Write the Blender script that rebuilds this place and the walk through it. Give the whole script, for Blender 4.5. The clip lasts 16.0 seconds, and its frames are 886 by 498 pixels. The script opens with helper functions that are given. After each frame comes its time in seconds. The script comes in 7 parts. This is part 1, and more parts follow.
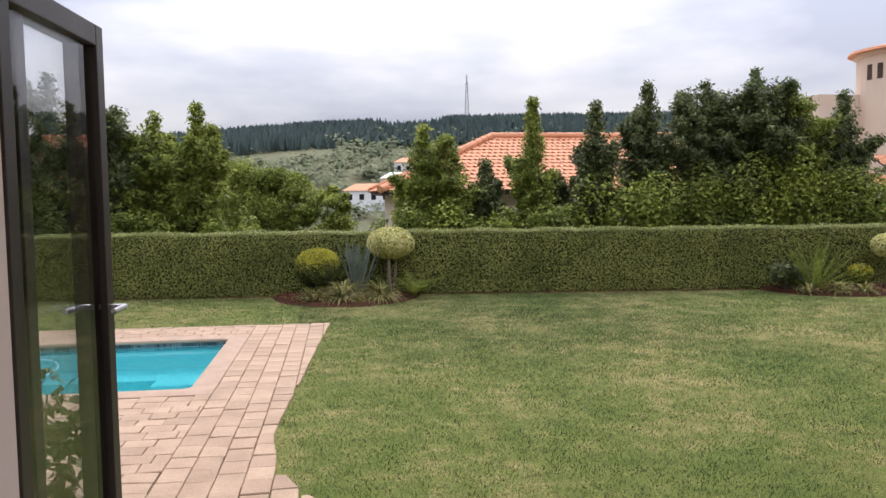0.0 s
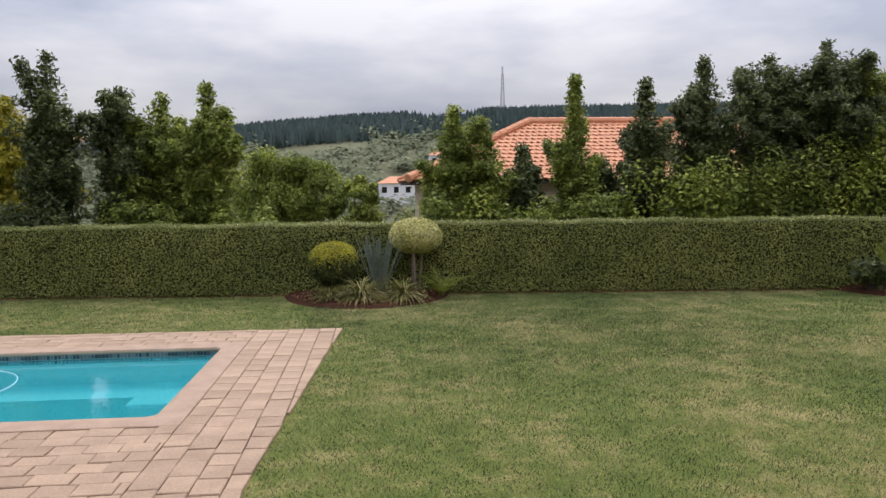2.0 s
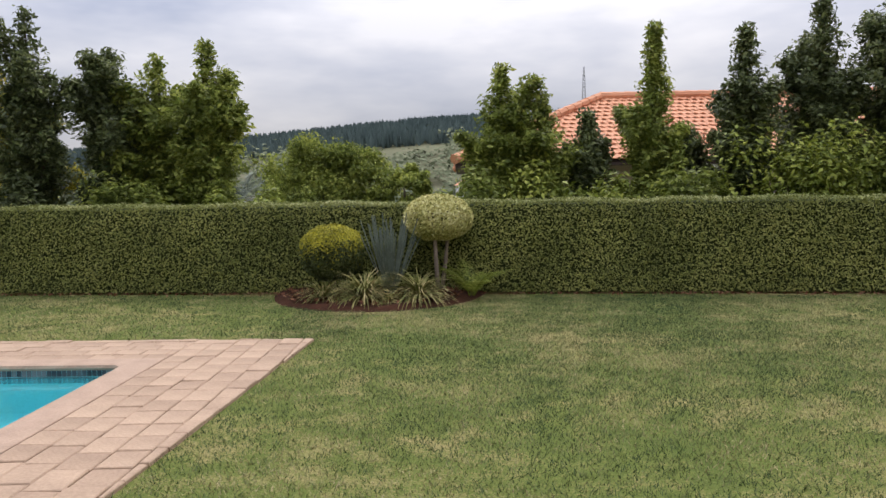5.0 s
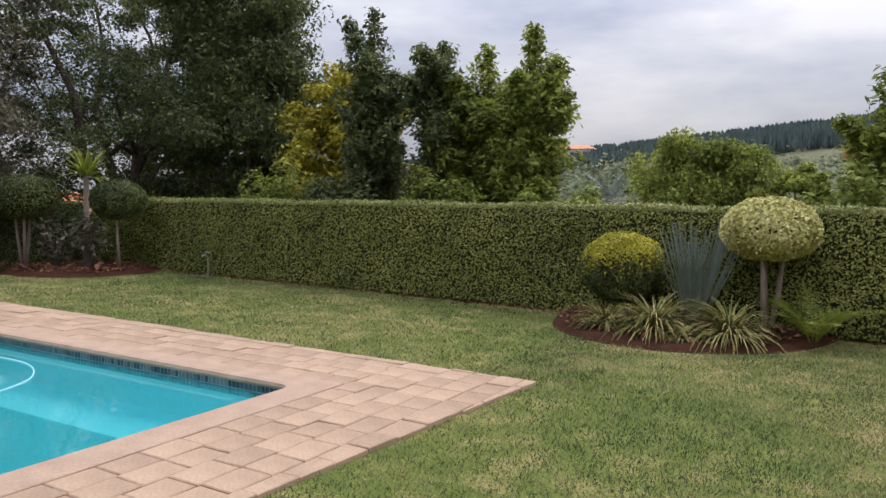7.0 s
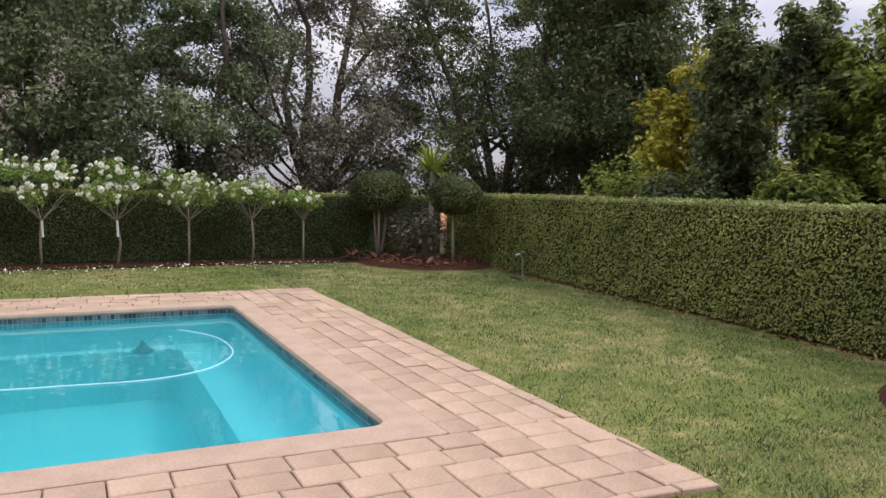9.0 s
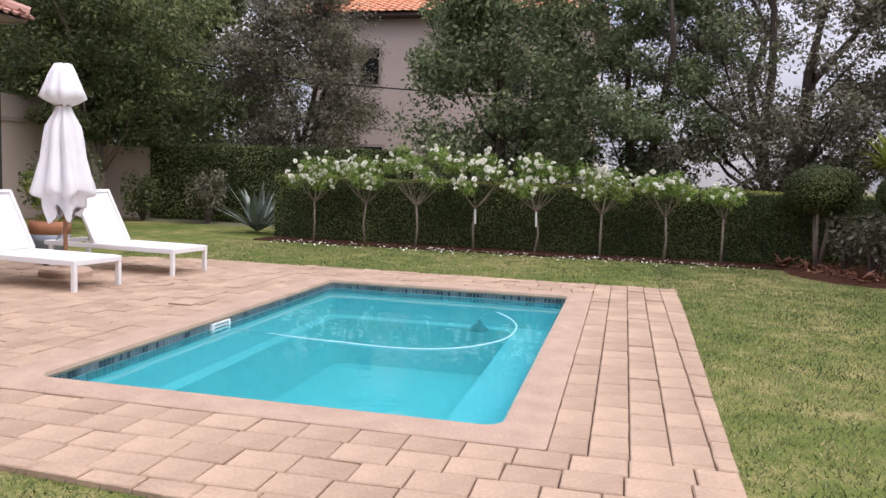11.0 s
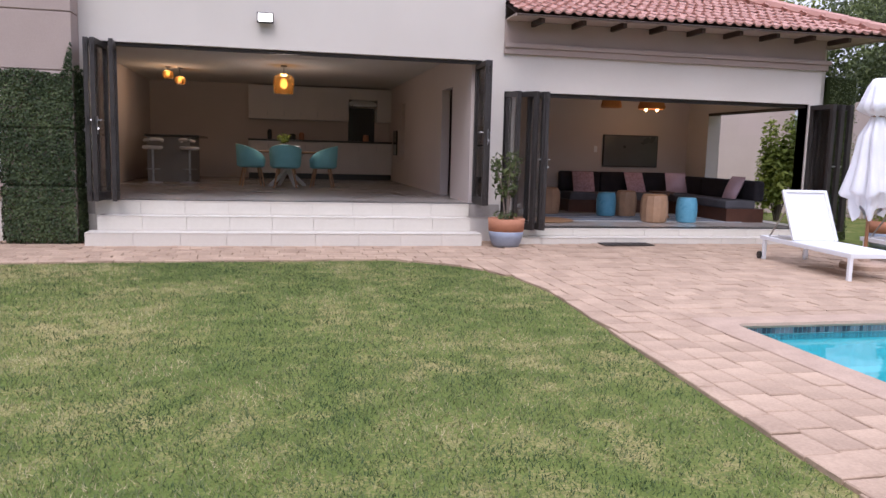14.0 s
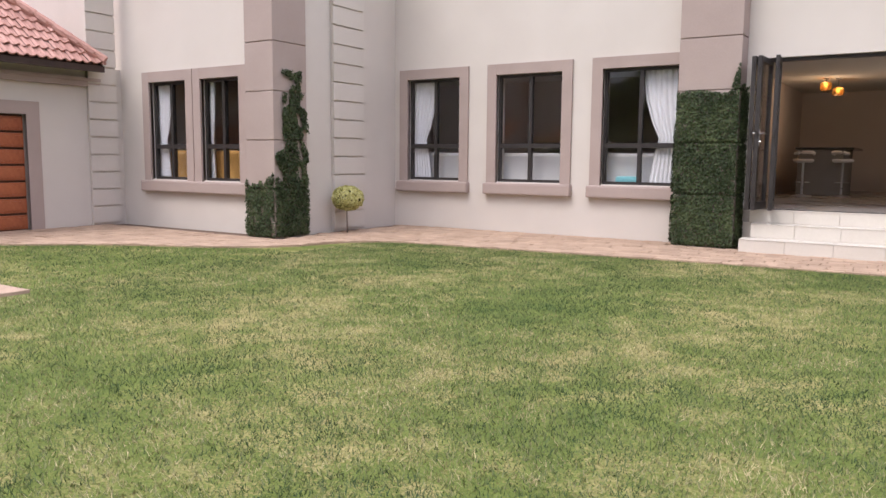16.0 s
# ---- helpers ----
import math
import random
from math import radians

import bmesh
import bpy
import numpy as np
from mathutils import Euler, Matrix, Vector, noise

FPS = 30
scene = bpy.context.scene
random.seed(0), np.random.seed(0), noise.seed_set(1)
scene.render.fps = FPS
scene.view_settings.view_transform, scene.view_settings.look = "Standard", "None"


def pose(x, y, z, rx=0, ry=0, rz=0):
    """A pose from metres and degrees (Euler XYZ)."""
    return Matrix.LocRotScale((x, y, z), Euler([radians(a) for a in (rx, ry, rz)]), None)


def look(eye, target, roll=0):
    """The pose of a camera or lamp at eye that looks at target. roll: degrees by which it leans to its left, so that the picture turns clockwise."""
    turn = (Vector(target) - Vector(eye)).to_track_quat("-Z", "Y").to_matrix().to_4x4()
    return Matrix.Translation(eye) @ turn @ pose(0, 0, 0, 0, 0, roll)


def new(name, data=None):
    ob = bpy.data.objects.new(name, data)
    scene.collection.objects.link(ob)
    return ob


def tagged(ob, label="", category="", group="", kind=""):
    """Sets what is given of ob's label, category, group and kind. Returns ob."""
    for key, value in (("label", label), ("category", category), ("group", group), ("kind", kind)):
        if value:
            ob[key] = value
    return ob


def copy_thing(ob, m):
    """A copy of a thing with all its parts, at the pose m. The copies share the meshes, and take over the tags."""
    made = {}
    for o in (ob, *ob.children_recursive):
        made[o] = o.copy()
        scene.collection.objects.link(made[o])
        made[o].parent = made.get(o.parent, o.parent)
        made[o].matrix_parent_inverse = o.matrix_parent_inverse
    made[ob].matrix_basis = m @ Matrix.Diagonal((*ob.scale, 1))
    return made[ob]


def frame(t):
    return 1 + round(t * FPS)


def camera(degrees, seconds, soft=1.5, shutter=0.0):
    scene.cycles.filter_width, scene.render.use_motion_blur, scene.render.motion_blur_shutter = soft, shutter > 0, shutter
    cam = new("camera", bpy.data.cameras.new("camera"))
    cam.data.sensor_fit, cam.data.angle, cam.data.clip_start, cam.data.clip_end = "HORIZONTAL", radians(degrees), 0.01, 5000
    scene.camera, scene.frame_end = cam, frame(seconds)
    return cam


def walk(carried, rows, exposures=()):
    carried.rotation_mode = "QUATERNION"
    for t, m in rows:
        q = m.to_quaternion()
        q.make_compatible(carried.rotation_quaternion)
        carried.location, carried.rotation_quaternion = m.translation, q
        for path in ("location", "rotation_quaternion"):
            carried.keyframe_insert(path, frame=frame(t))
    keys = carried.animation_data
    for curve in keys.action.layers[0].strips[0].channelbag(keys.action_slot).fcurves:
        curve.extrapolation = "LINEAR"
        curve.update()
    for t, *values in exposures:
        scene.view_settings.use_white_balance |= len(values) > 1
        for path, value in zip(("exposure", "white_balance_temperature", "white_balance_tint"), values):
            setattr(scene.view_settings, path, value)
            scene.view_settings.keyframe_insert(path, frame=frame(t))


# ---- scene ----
cam = camera(60.3, 16.0)
PATH = [
    (0, (-1.082, -2.532, 2.176), (-0.822, -0.555, 2.026), -0.6),
    (0.5, (-1.028, -2.209, 2.144), (-0.764, -0.234, 1.981), -0.7),
    (1, (-1.027, -1.776, 2.103), (-0.758, 0.199, 1.939), -0.7),
    (1.5, (-0.9, -1.257, 2.083), (-0.646, 0.72, 1.915), -0.7),
    (2, (-0.779, -0.748, 2.05), (-0.611, 1.238, 1.883), -0.7),
    (2.5, (-0.643, -0.182, 2.013), (-0.484, 1.805, 1.85), -0.6),
    (3, (-0.497, 0.327, 1.953), (-0.364, 2.316, 1.799), -0.8),
    (5.5, (0.404, 3.073, 1.462), (0.214, 5.058, 1.307), -0.7),
    (6, (0.64, 3.637, 1.456), (0.205, 5.583, 1.308), -0.1),
    (6.5, (0.872, 4.245, 1.462), (0.122, 6.093, 1.319), 0.1),
    (7, (1.09, 4.859, 1.451), (0.056, 6.566, 1.31), 0.4),
    (7.5, (1.243, 5.522, 1.424), (-0.058, 7.035, 1.281), 0.7),
    (8, (1.354, 6.165, 1.448), (-0.103, 7.527, 1.301), 0.9),
    (8.2, (1.427, 6.424, 1.462), (-0.102, 7.706, 1.31), 0.8),
    (10.3, (1.192, 8.93, 1.327), (-0.801, 8.968, 1.161), 2.1),
    (10.5, (1.203, 9.143, 1.346), (-0.787, 9.047, 1.174), 2.0),
    (11, (1.2, 9.693, 1.341), (-0.738, 9.237, 1.156), 2.0),
    (11.5, (1.155, 10.234, 1.374), (-0.671, 9.443, 1.172), 2.0),
    (12, (1.107, 10.767, 1.388), (-0.543, 9.657, 1.175), 1.8),
    (12.5, (1.0, 11.195, 1.394), (-0.42, 9.804, 1.169), 1.8),
    (13, (0.93, 11.541, 1.443), (-0.113, 9.853, 1.199), 1.7),
    (13.5, (0.991, 11.794, 1.438), (0.249, 9.953, 1.188), 1.7),
    (14, (1.076, 11.964, 1.431), (0.654, 10.026, 1.178), 1.5),
    (14.5, (1.176, 12.056, 1.301), (1.159, 10.07, 1.064), 1.0),
    (15, (1.229, 12.169, 1.225), (1.687, 10.236, 0.996), 0.9),
    (15.5, (1.345, 12.321, 1.229), (2.137, 10.498, 0.997), 0.9),
    (15.7, (1.344, 12.422, 1.264), (2.254, 10.656, 1.032), 0.8),
    (16, (1.306, 12.503, 1.326), (2.379, 10.832, 1.092), 0.5),
]
walk(cam, [(t, look(eye, target, roll)) for t, eye, target, roll in PATH],
     [(0, 0.47, 6500, 11), (1.0, 0.41, 6450, 10), (1.5, 0.18, 6500, 10), (3, 0.08, 6500, 10), (5.5, 0.22, 6550, 10), (8, 0.20, 6500, 11), (10.3, 0.40, 6550, 15), (12, 0.33, 6150, 17), (13, 0.37, 5850, 18), (14, 0.39, 5850, 18), (14.7, 0.42, 6000, 17), (16, 0.66, 6350, 15)])
# ---- world, sun ----
world = bpy.data.worlds.new("sky")
scene.world = world
world.use_nodes = True
_n, _l = world.node_tree.nodes, world.node_tree.links
_n.clear()
_out = _n.new("ShaderNodeOutputWorld")
_bg = _n.new("ShaderNodeBackground")
_bg.inputs["Strength"].default_value = 0.124
_sky = _n.new("ShaderNodeTexSky")
_sky.sky_type = "NISHITA"
_sky.sun_disc = False
_sky.sun_elevation = radians(48)
_sky.sun_rotation = radians(35)
_sky.air_density = 1.0
_sky.dust_density = 3.0
_tc = _n.new("ShaderNodeTexCoord")
_map = _n.new("ShaderNodeMapping")
_map.inputs["Scale"].default_value = (1.0, 1.0, 3.2)
_cl = _n.new("ShaderNodeTexNoise")
_cl.inputs["Scale"].default_value = 2.3
_cl.inputs["Detail"].default_value = 5.0
_cl.inputs["Roughness"].default_value = 0.52
_ramp = _n.new("ShaderNodeValToRGB")
_ramp.color_ramp.elements[0].position = 0.38
_ramp.color_ramp.elements[0].color = (3.0, 3.25, 4.2, 1)
_ramp.color_ramp.elements[1].position = 0.62
_ramp.color_ramp.elements[1].color = (6.1, 6.0, 6.4, 1)
_sep = _n.new("ShaderNodeSeparateXYZ")
_up = _n.new("ShaderNodeMapRange")          # an overcast sky is brighter overhead
_up.inputs["From Min"].default_value = 0.0
_up.inputs["From Max"].default_value = 1.0
_up.inputs["To Min"].default_value = 0.55
_up.inputs["To Max"].default_value = 3.45
_mul = _n.new("ShaderNodeVectorMath")
_mul.operation = "SCALE"
_mix = _n.new("ShaderNodeMix")
_mix.data_type = "RGBA"
_mix.inputs["Factor"].default_value = 0.88
_l.new(_tc.outputs["Generated"], _map.inputs["Vector"])
_l.new(_map.outputs["Vector"], _cl.inputs["Vector"])
_l.new(_cl.outputs["Fac"], _ramp.inputs["Fac"])
_l.new(_tc.outputs["Generated"], _sep.inputs["Vector"])
_l.new(_sep.outputs["Z"], _up.inputs["Value"])
_l.new(_ramp.outputs["Color"], _mul.inputs[0])
_l.new(_up.outputs["Result"], _mul.inputs["Scale"])
_l.new(_sky.outputs["Color"], _mix.inputs["A"])
_l.new(_mul.outputs["Vector"], _mix.inputs["B"])
_l.new(_mix.outputs["Result"], _bg.inputs["Color"])
_l.new(_bg.outputs["Background"], _out.inputs["Surface"])

sun = new("sun", bpy.data.lights.new("sun", "SUN"))
sun.data.energy = 1.3
sun.data.angle = radians(25)
sun.data.color = (1.0, 0.95, 0.88)
sun.matrix_world = look((0, 0, 30), (-4, -15, 8))

# ---- materials ----
MATS = {}


def nodes_of(name):
    m = bpy.data.materials.new(name)
    m.use_nodes = True
    nt = m.node_tree
    return m, nt.nodes, nt.links, nt.nodes["Principled BSDF"]


def surf(name, a, b, rough=0.7, metal=0.0, scale=6.0, fine=60.0, bump=0.15, spec=0.4, island=0.0, obj=0.0, rough2=0.1):
    """A surface whose colour wanders between a and b at a coarse and a fine scale, with fine relief."""
    if name in MATS:
        return MATS[name]
    m, n, l, p = nodes_of(name)
    tc = n.new("ShaderNodeTexCoord")
    n1 = n.new("ShaderNodeTexNoise")
    n1.inputs["Scale"].default_value, n1.inputs["Detail"].default_value = scale, 5
    n2 = n.new("ShaderNodeTexNoise")
    n2.inputs["Scale"].default_value, n2.inputs["Detail"].default_value = fine, 4
    l.new(tc.outputs["Object"], n1.inputs["Vector"])
    l.new(tc.outputs["Object"], n2.inputs["Vector"])
    add = n.new("ShaderNodeMath")
    add.operation = "MULTIPLY_ADD"
    add.inputs[1].default_value = 0.45
    l.new(n2.outputs["Fac"], add.inputs[0])
    half = n.new("ShaderNodeMath")
    half.operation = "MULTIPLY"
    half.inputs[1].default_value = 0.6
    l.new(n1.outputs["Fac"], half.inputs[0])
    l.new(half.outputs[0], add.inputs[2])
    last = add
    for amount, node, sock in ((island, "ShaderNodeNewGeometry", "Random Per Island"), (obj, "ShaderNodeObjectInfo", "Random")):
        if amount:
            g = n.new(node)
            ma = n.new("ShaderNodeMath")
            ma.operation = "MULTIPLY_ADD"
            ma.inputs[1].default_value = amount
            sub = n.new("ShaderNodeMath")
            sub.operation = "SUBTRACT"
            sub.inputs[1].default_value = 0.5
            l.new(g.outputs[sock], sub.inputs[0])
            l.new(sub.outputs[0], ma.inputs[0])
            l.new(last.outputs[0], ma.inputs[2])
            last = ma
    r = n.new("ShaderNodeValToRGB")
    r.color_ramp.elements[0].position, r.color_ramp.elements[0].color = 0.25, (*a, 1)
    r.color_ramp.elements[1].position, r.color_ramp.elements[1].color = 0.78, (*b, 1)
    l.new(last.outputs[0], r.inputs["Fac"])
    l.new(r.outputs["Color"], p.inputs["Base Color"])
    rr = n.new("ShaderNodeMapRange")
    rr.inputs["To Min"].default_value, rr.inputs["To Max"].default_value = rough - rough2, min(1.0, rough + rough2)
    l.new(n1.outputs["Fac"], rr.inputs["Value"])
    l.new(rr.outputs["Result"], p.inputs["Roughness"])
    p.inputs["Metallic"].default_value = metal
    p.inputs["Specular IOR Level"].default_value = spec
    if bump:
        bu = n.new("ShaderNodeBump")
        bu.inputs["Strength"].default_value, bu.inputs["Distance"].default_value = bump, 0.01
        l.new(n2.outputs["Fac"], bu.inputs["Height"])
        l.new(bu.outputs["Normal"], p.inputs["Normal"])
    MATS[name] = m
    return m


def leafy(name, a, b, c, rough=0.5, trans=0.25, spread=3.0):
    """Leaves: each one takes its own tone; clumps lean lighter or darker."""
    if name in MATS:
        return MATS[name]
    m, n, l, p = nodes_of(name)
    g = n.new("ShaderNodeNewGeometry")
    tc = n.new("ShaderNodeTexCoord")
    no = n.new("ShaderNodeTexNoise")
    no.inputs["Scale"].default_value = spread
    l.new(tc.outputs["Object"], no.inputs["Vector"])
    mx = n.new("ShaderNodeMath")
    mx.operation = "MULTIPLY_ADD"
    mx.inputs[1].default_value = 0.62
    l.new(g.outputs["Random Per Island"], mx.inputs[0])
    sc = n.new("ShaderNodeMath")
    sc.operation = "MULTIPLY_ADD"
    sc.inputs[1].default_value, sc.inputs[2].default_value = 1.1, -0.36
    l.new(no.outputs["Fac"], sc.inputs[0])
    l.new(sc.outputs[0], mx.inputs[2])
    r = n.new("ShaderNodeValToRGB")
    r.color_ramp.elements[0].position, r.color_ramp.elements[0].color = 0.1, (*a, 1)
    r.color_ramp.elements[1].position, r.color_ramp.elements[1].color = 0.95, (*c, 1)
    e = r.color_ramp.elements.new(0.55)
    e.color = (*b, 1)
    l.new(mx.outputs[0], r.inputs["Fac"])
    l.new(r.outputs["Color"], p.inputs["Base Color"])
    p.inputs["Roughness"].default_value = rough
    p.inputs["Specular IOR Level"].default_value = 0.22
    if trans:
        t = n.new("ShaderNodeBsdfTranslucent")
        l.new(r.outputs["Color"], t.inputs["Color"])
        mixs = n.new("ShaderNodeMixShader")
        mixs.inputs[0].default_value = trans
        l.new(p.outputs[0], mixs.inputs[1])
        l.new(t.outputs[0], mixs.inputs[2])
        l.new(mixs.outputs[0], n["Material Output"].inputs["Surface"])
    MATS[name] = m
    return m


def clear(name, tint, rough=0.0, ior=1.45):
    """Thin glass or water: a tinted clear body with a Fresnel gloss."""
    m, n, l, p = nodes_of(name)
    n.remove(p)
    t = n.new("ShaderNodeBsdfTransparent")
    t.inputs["Color"].default_value = (*tint, 1)
    gl = n.new("ShaderNodeBsdfGlossy")
    gl.inputs["Roughness"].default_value = rough
    fr = n.new("ShaderNodeFresnel")
    fr.inputs["IOR"].default_value = ior
    mixs = n.new("ShaderNodeMixShader")
    l.new(fr.outputs[0], mixs.inputs[0])
    l.new(t.outputs[0], mixs.inputs[1])
    l.new(gl.outputs[0], mixs.inputs[2])
    l.new(mixs.outputs[0], n["Material Output"].inputs["Surface"])
    return m, n, l, fr, gl


def glow(name, colour, strength):
    m, n, l, p = nodes_of(name)
    p.inputs["Base Color"].default_value = (*colour, 1)
    p.inputs["Emission Color"].default_value = (*colour, 1)
    p.inputs["Emission Strength"].default_value = strength
    return m


M_PLASTER = surf("wall_plaster", (0.555, 0.50, 0.44), (0.655, 0.60, 0.535), 0.9, scale=0.9, fine=90, bump=0.25, spec=0.2)
M_TAUPE = surf("taupe_plaster", (0.345, 0.27, 0.235), (0.43, 0.345, 0.305), 0.88, scale=1.5, fine=80, bump=0.25, spec=0.2)
M_PINKWALL = surf("pink_plaster", (0.47, 0.375, 0.32), (0.58, 0.48, 0.42), 0.9, scale=0.8, fine=70, bump=0.25, spec=0.2)
M_CREAM = surf("cream_plaster", (0.56, 0.45, 0.36), (0.66, 0.55, 0.45), 0.9, scale=0.7, fine=60, bump=0.2, spec=0.2)
M_FRAME = surf("dark_bronze_frame", (0.035, 0.030, 0.028), (0.06, 0.052, 0.048), 0.42, 0.3, scale=8, bump=0.04)
M_TILE_ROOF = surf("roof_tile_rose", (0.36, 0.18, 0.14), (0.54, 0.31, 0.25), 0.75, scale=2.0, fine=40, bump=0.25, island=0.35)
M_TILE_OR = surf("roof_tile_orange", (0.50, 0.20, 0.10), (0.66, 0.33, 0.185), 0.75, scale=1.0, fine=30, bump=0.15, island=0.12)
M_PAVER = surf("clay_paver", (0.275, 0.188, 0.130), (0.505, 0.362, 0.254), 0.85, scale=3.0, fine=45, bump=0.5, obj=0.2, island=0.0, spec=0.25)
M_PAVER_J = surf("clay_paver_field", (0.275, 0.188, 0.130), (0.505, 0.362, 0.254), 0.85, scale=3.0, fine=45, bump=0.5, island=0.2, spec=0.25)
M_COPING = surf("pool_coping_plaster", (0.30, 0.208, 0.152), (0.50, 0.36, 0.265), 0.85, scale=4.5, fine=55, bump=0.5, spec=0.25)
M_JOINT = surf("joint_sand", (0.11, 0.075, 0.055), (0.2, 0.145, 0.11), 0.95, scale=5, fine=90, bump=0.4, spec=0.1)
M_SOIL = surf("red_soil", (0.024, 0.011, 0.006), (0.085, 0.036, 0.021), 0.95, scale=7, fine=50, bump=0.9, spec=0.1)
M_STEP = surf("white_step_tile", (0.58, 0.53, 0.455), (0.66, 0.61, 0.53), 0.45, scale=1.4, fine=40, bump=0.04, obj=0.12)
M_FLOOR = surf("porcelain_floor", (0.30, 0.27, 0.24), (0.40, 0.36, 0.33), 0.22, scale=1.2, fine=25, bump=0.02, rough2=0.05)
M_INWALL = surf("interior_plaster", (0.53, 0.455, 0.41), (0.59, 0.51, 0.465), 0.85, scale=1.2, fine=60, bump=0.08, spec=0.2)
M_CEIL = surf("ceiling_paint", (0.60, 0.57, 0.53), (0.66, 0.63, 0.59), 0.9, scale=1.2, fine=60, bump=0.05, spec=0.2)
M_WHITE = surf("white_powder_coat", (0.72, 0.72, 0.72), (0.82, 0.82, 0.82), 0.45, scale=5, bump=0.03)
M_MESHFAB = surf("white_sling_fabric", (0.68, 0.68, 0.70), (0.80, 0.80, 0.81), 0.8, scale=4, fine=240, bump=0.25)
M_CANVAS = surf("white_canvas", (0.70, 0.69, 0.71), (0.84, 0.83, 0.84), 0.9, scale=4, fine=160, bump=0.2, spec=0.2)
M_WOOD = surf("stained_timber", (0.20, 0.085, 0.035), (0.34, 0.16, 0.075), 0.55, scale=3, fine=35, bump=0.2)
M_DARKWOOD = surf("dark_timber", (0.055, 0.022, 0.014), (0.12, 0.05, 0.03), 0.5, scale=4, fine=30, bump=0.15)
M_RAFTER = surf("rafter_timber", (0.03, 0.018, 0.014), (0.07, 0.042, 0.032), 0.7, scale=4, fine=30, bump=0.15)
M_GARAGE = surf("varnished_meranti", (0.22, 0.055, 0.022), (0.40, 0.125, 0.05), 0.4, scale=2.5, fine=22, bump=0.15, obj=0.2)
M_BARK = surf("bark", (0.045, 0.035, 0.028), (0.14, 0.11, 0.09), 0.95, scale=9, fine=50, bump=0.9, spec=0.1)
M_BARKP = surf("pale_bark", (0.17, 0.13, 0.105), (0.32, 0.26, 0.22), 0.95, scale=9, fine=50, bump=0.8, spec=0.1)
M_TERRA = surf("terracotta", (0.34, 0.14, 0.075), (0.48, 0.22, 0.13), 0.8, scale=6, fine=50, bump=0.2)
M_BLUEPOT = surf("blue_grey_glaze", (0.20, 0.22, 0.28), (0.30, 0.33, 0.39), 0.5, scale=6, fine=50, bump=0.1)
M_BLUESTOOL = surf("turquoise_glaze", (0.10, 0.30, 0.43), (0.16, 0.42, 0.56), 0.3, scale=9, fine=30, bump=0.25)
M_SOFA = surf("charcoal_fabric", (0.018, 0.016, 0.019), (0.04, 0.036, 0.042), 0.95, scale=5, fine=200, bump=0.3, spec=0.15)
M_SEATPAD = surf("grey_fabric", (0.07, 0.068, 0.075), (0.12, 0.115, 0.125), 0.95, scale=5, fine=200, bump=0.3, spec=0.15)
M_PINK = surf("pink_cushion", (0.48, 0.33, 0.37), (0.62, 0.46, 0.50), 0.95, scale=5, fine=150, bump=0.3, spec=0.15)
M_KILIM = surf("patterned_cushion", (0.16, 0.06, 0.08), (0.66, 0.46, 0.48), 0.95, scale=26, fine=150, bump=0.3, spec=0.15)
M_CHAIR = surf("turquoise_fabric", (0.182, 0.458, 0.495), (0.270, 0.595, 0.620), 0.85, scale=5, fine=180, bump=0.2)
M_LOG = surf("log_timber", (0.26, 0.13, 0.06), (0.42, 0.24, 0.13), 0.7, scale=6, fine=30, bump=0.3)
M_CAB = surf("painted_cabinet", (0.62, 0.58, 0.55), (0.68, 0.64, 0.61), 0.5, scale=2, bump=0.02)
M_TOP = surf("dark_granite", (0.025, 0.023, 0.022), (0.06, 0.056, 0.053), 0.2, scale=30, fine=120, bump=0.02)
M_BLACK = surf("black_glass", (0.008, 0.008, 0.009), (0.014, 0.014, 0.015), 0.12, scale=5, bump=0, rough2=0.04)
M_STEEL = surf("steel", (0.42, 0.42, 0.43), (0.55, 0.55, 0.55), 0.3, 1.0, scale=8, bump=0.03)
M_CURTAIN = surf("white_voile", (0.80, 0.79, 0.80), (0.88, 0.87, 0.88), 0.95, scale=4, fine=150, bump=0.15, spec=0.15)
M_LINEN = surf("pale_linen", (0.58, 0.56, 0.55), (0.70, 0.68, 0.67), 0.95, scale=3, fine=120, bump=0.2, spec=0.15)
M_OCHRE = surf("ochre_upholstery", (0.52, 0.28, 0.075), (0.64, 0.38, 0.12), 0.9, scale=4, fine=120, bump=0.2)
M_RUG = surf("pale_rug", (0.30, 0.31, 0.33), (0.46, 0.46, 0.46), 1.0, scale=8, fine=120, bump=0.4, spec=0.1)
M_RUGBLUE = surf("blue_stripe_rug", (0.12, 0.15, 0.21), (0.20, 0.24, 0.31), 1.0, scale=8, fine=120, bump=0.4, spec=0.1)
M_SHELL = surf("pool_shell_paint", (0.17, 0.56, 0.58), (0.22, 0.64, 0.66), 0.7, scale=1.5, fine=30, bump=0.05)
M_SHELLP = surf("pool_ledge_paint", (0.27, 0.66, 0.71), (0.34, 0.74, 0.78), 0.7, scale=1.5, fine=30, bump=0.05)
M_MOSAIC = surf("blue_mosaic", (0.03, 0.045, 0.06), (0.15, 0.18, 0.20), 0.3, scale=14, fine=60, bump=0.1, island=0.9)
M_HOSE = surf("pale_blue_hose", (0.30, 0.60, 0.66), (0.45, 0.72, 0.76), 0.5, scale=14, bump=0.05)
M_PETAL = surf("white_petal", (0.80, 0.79, 0.68), (0.90, 0.90, 0.82), 0.8, scale=14, bump=0.1)
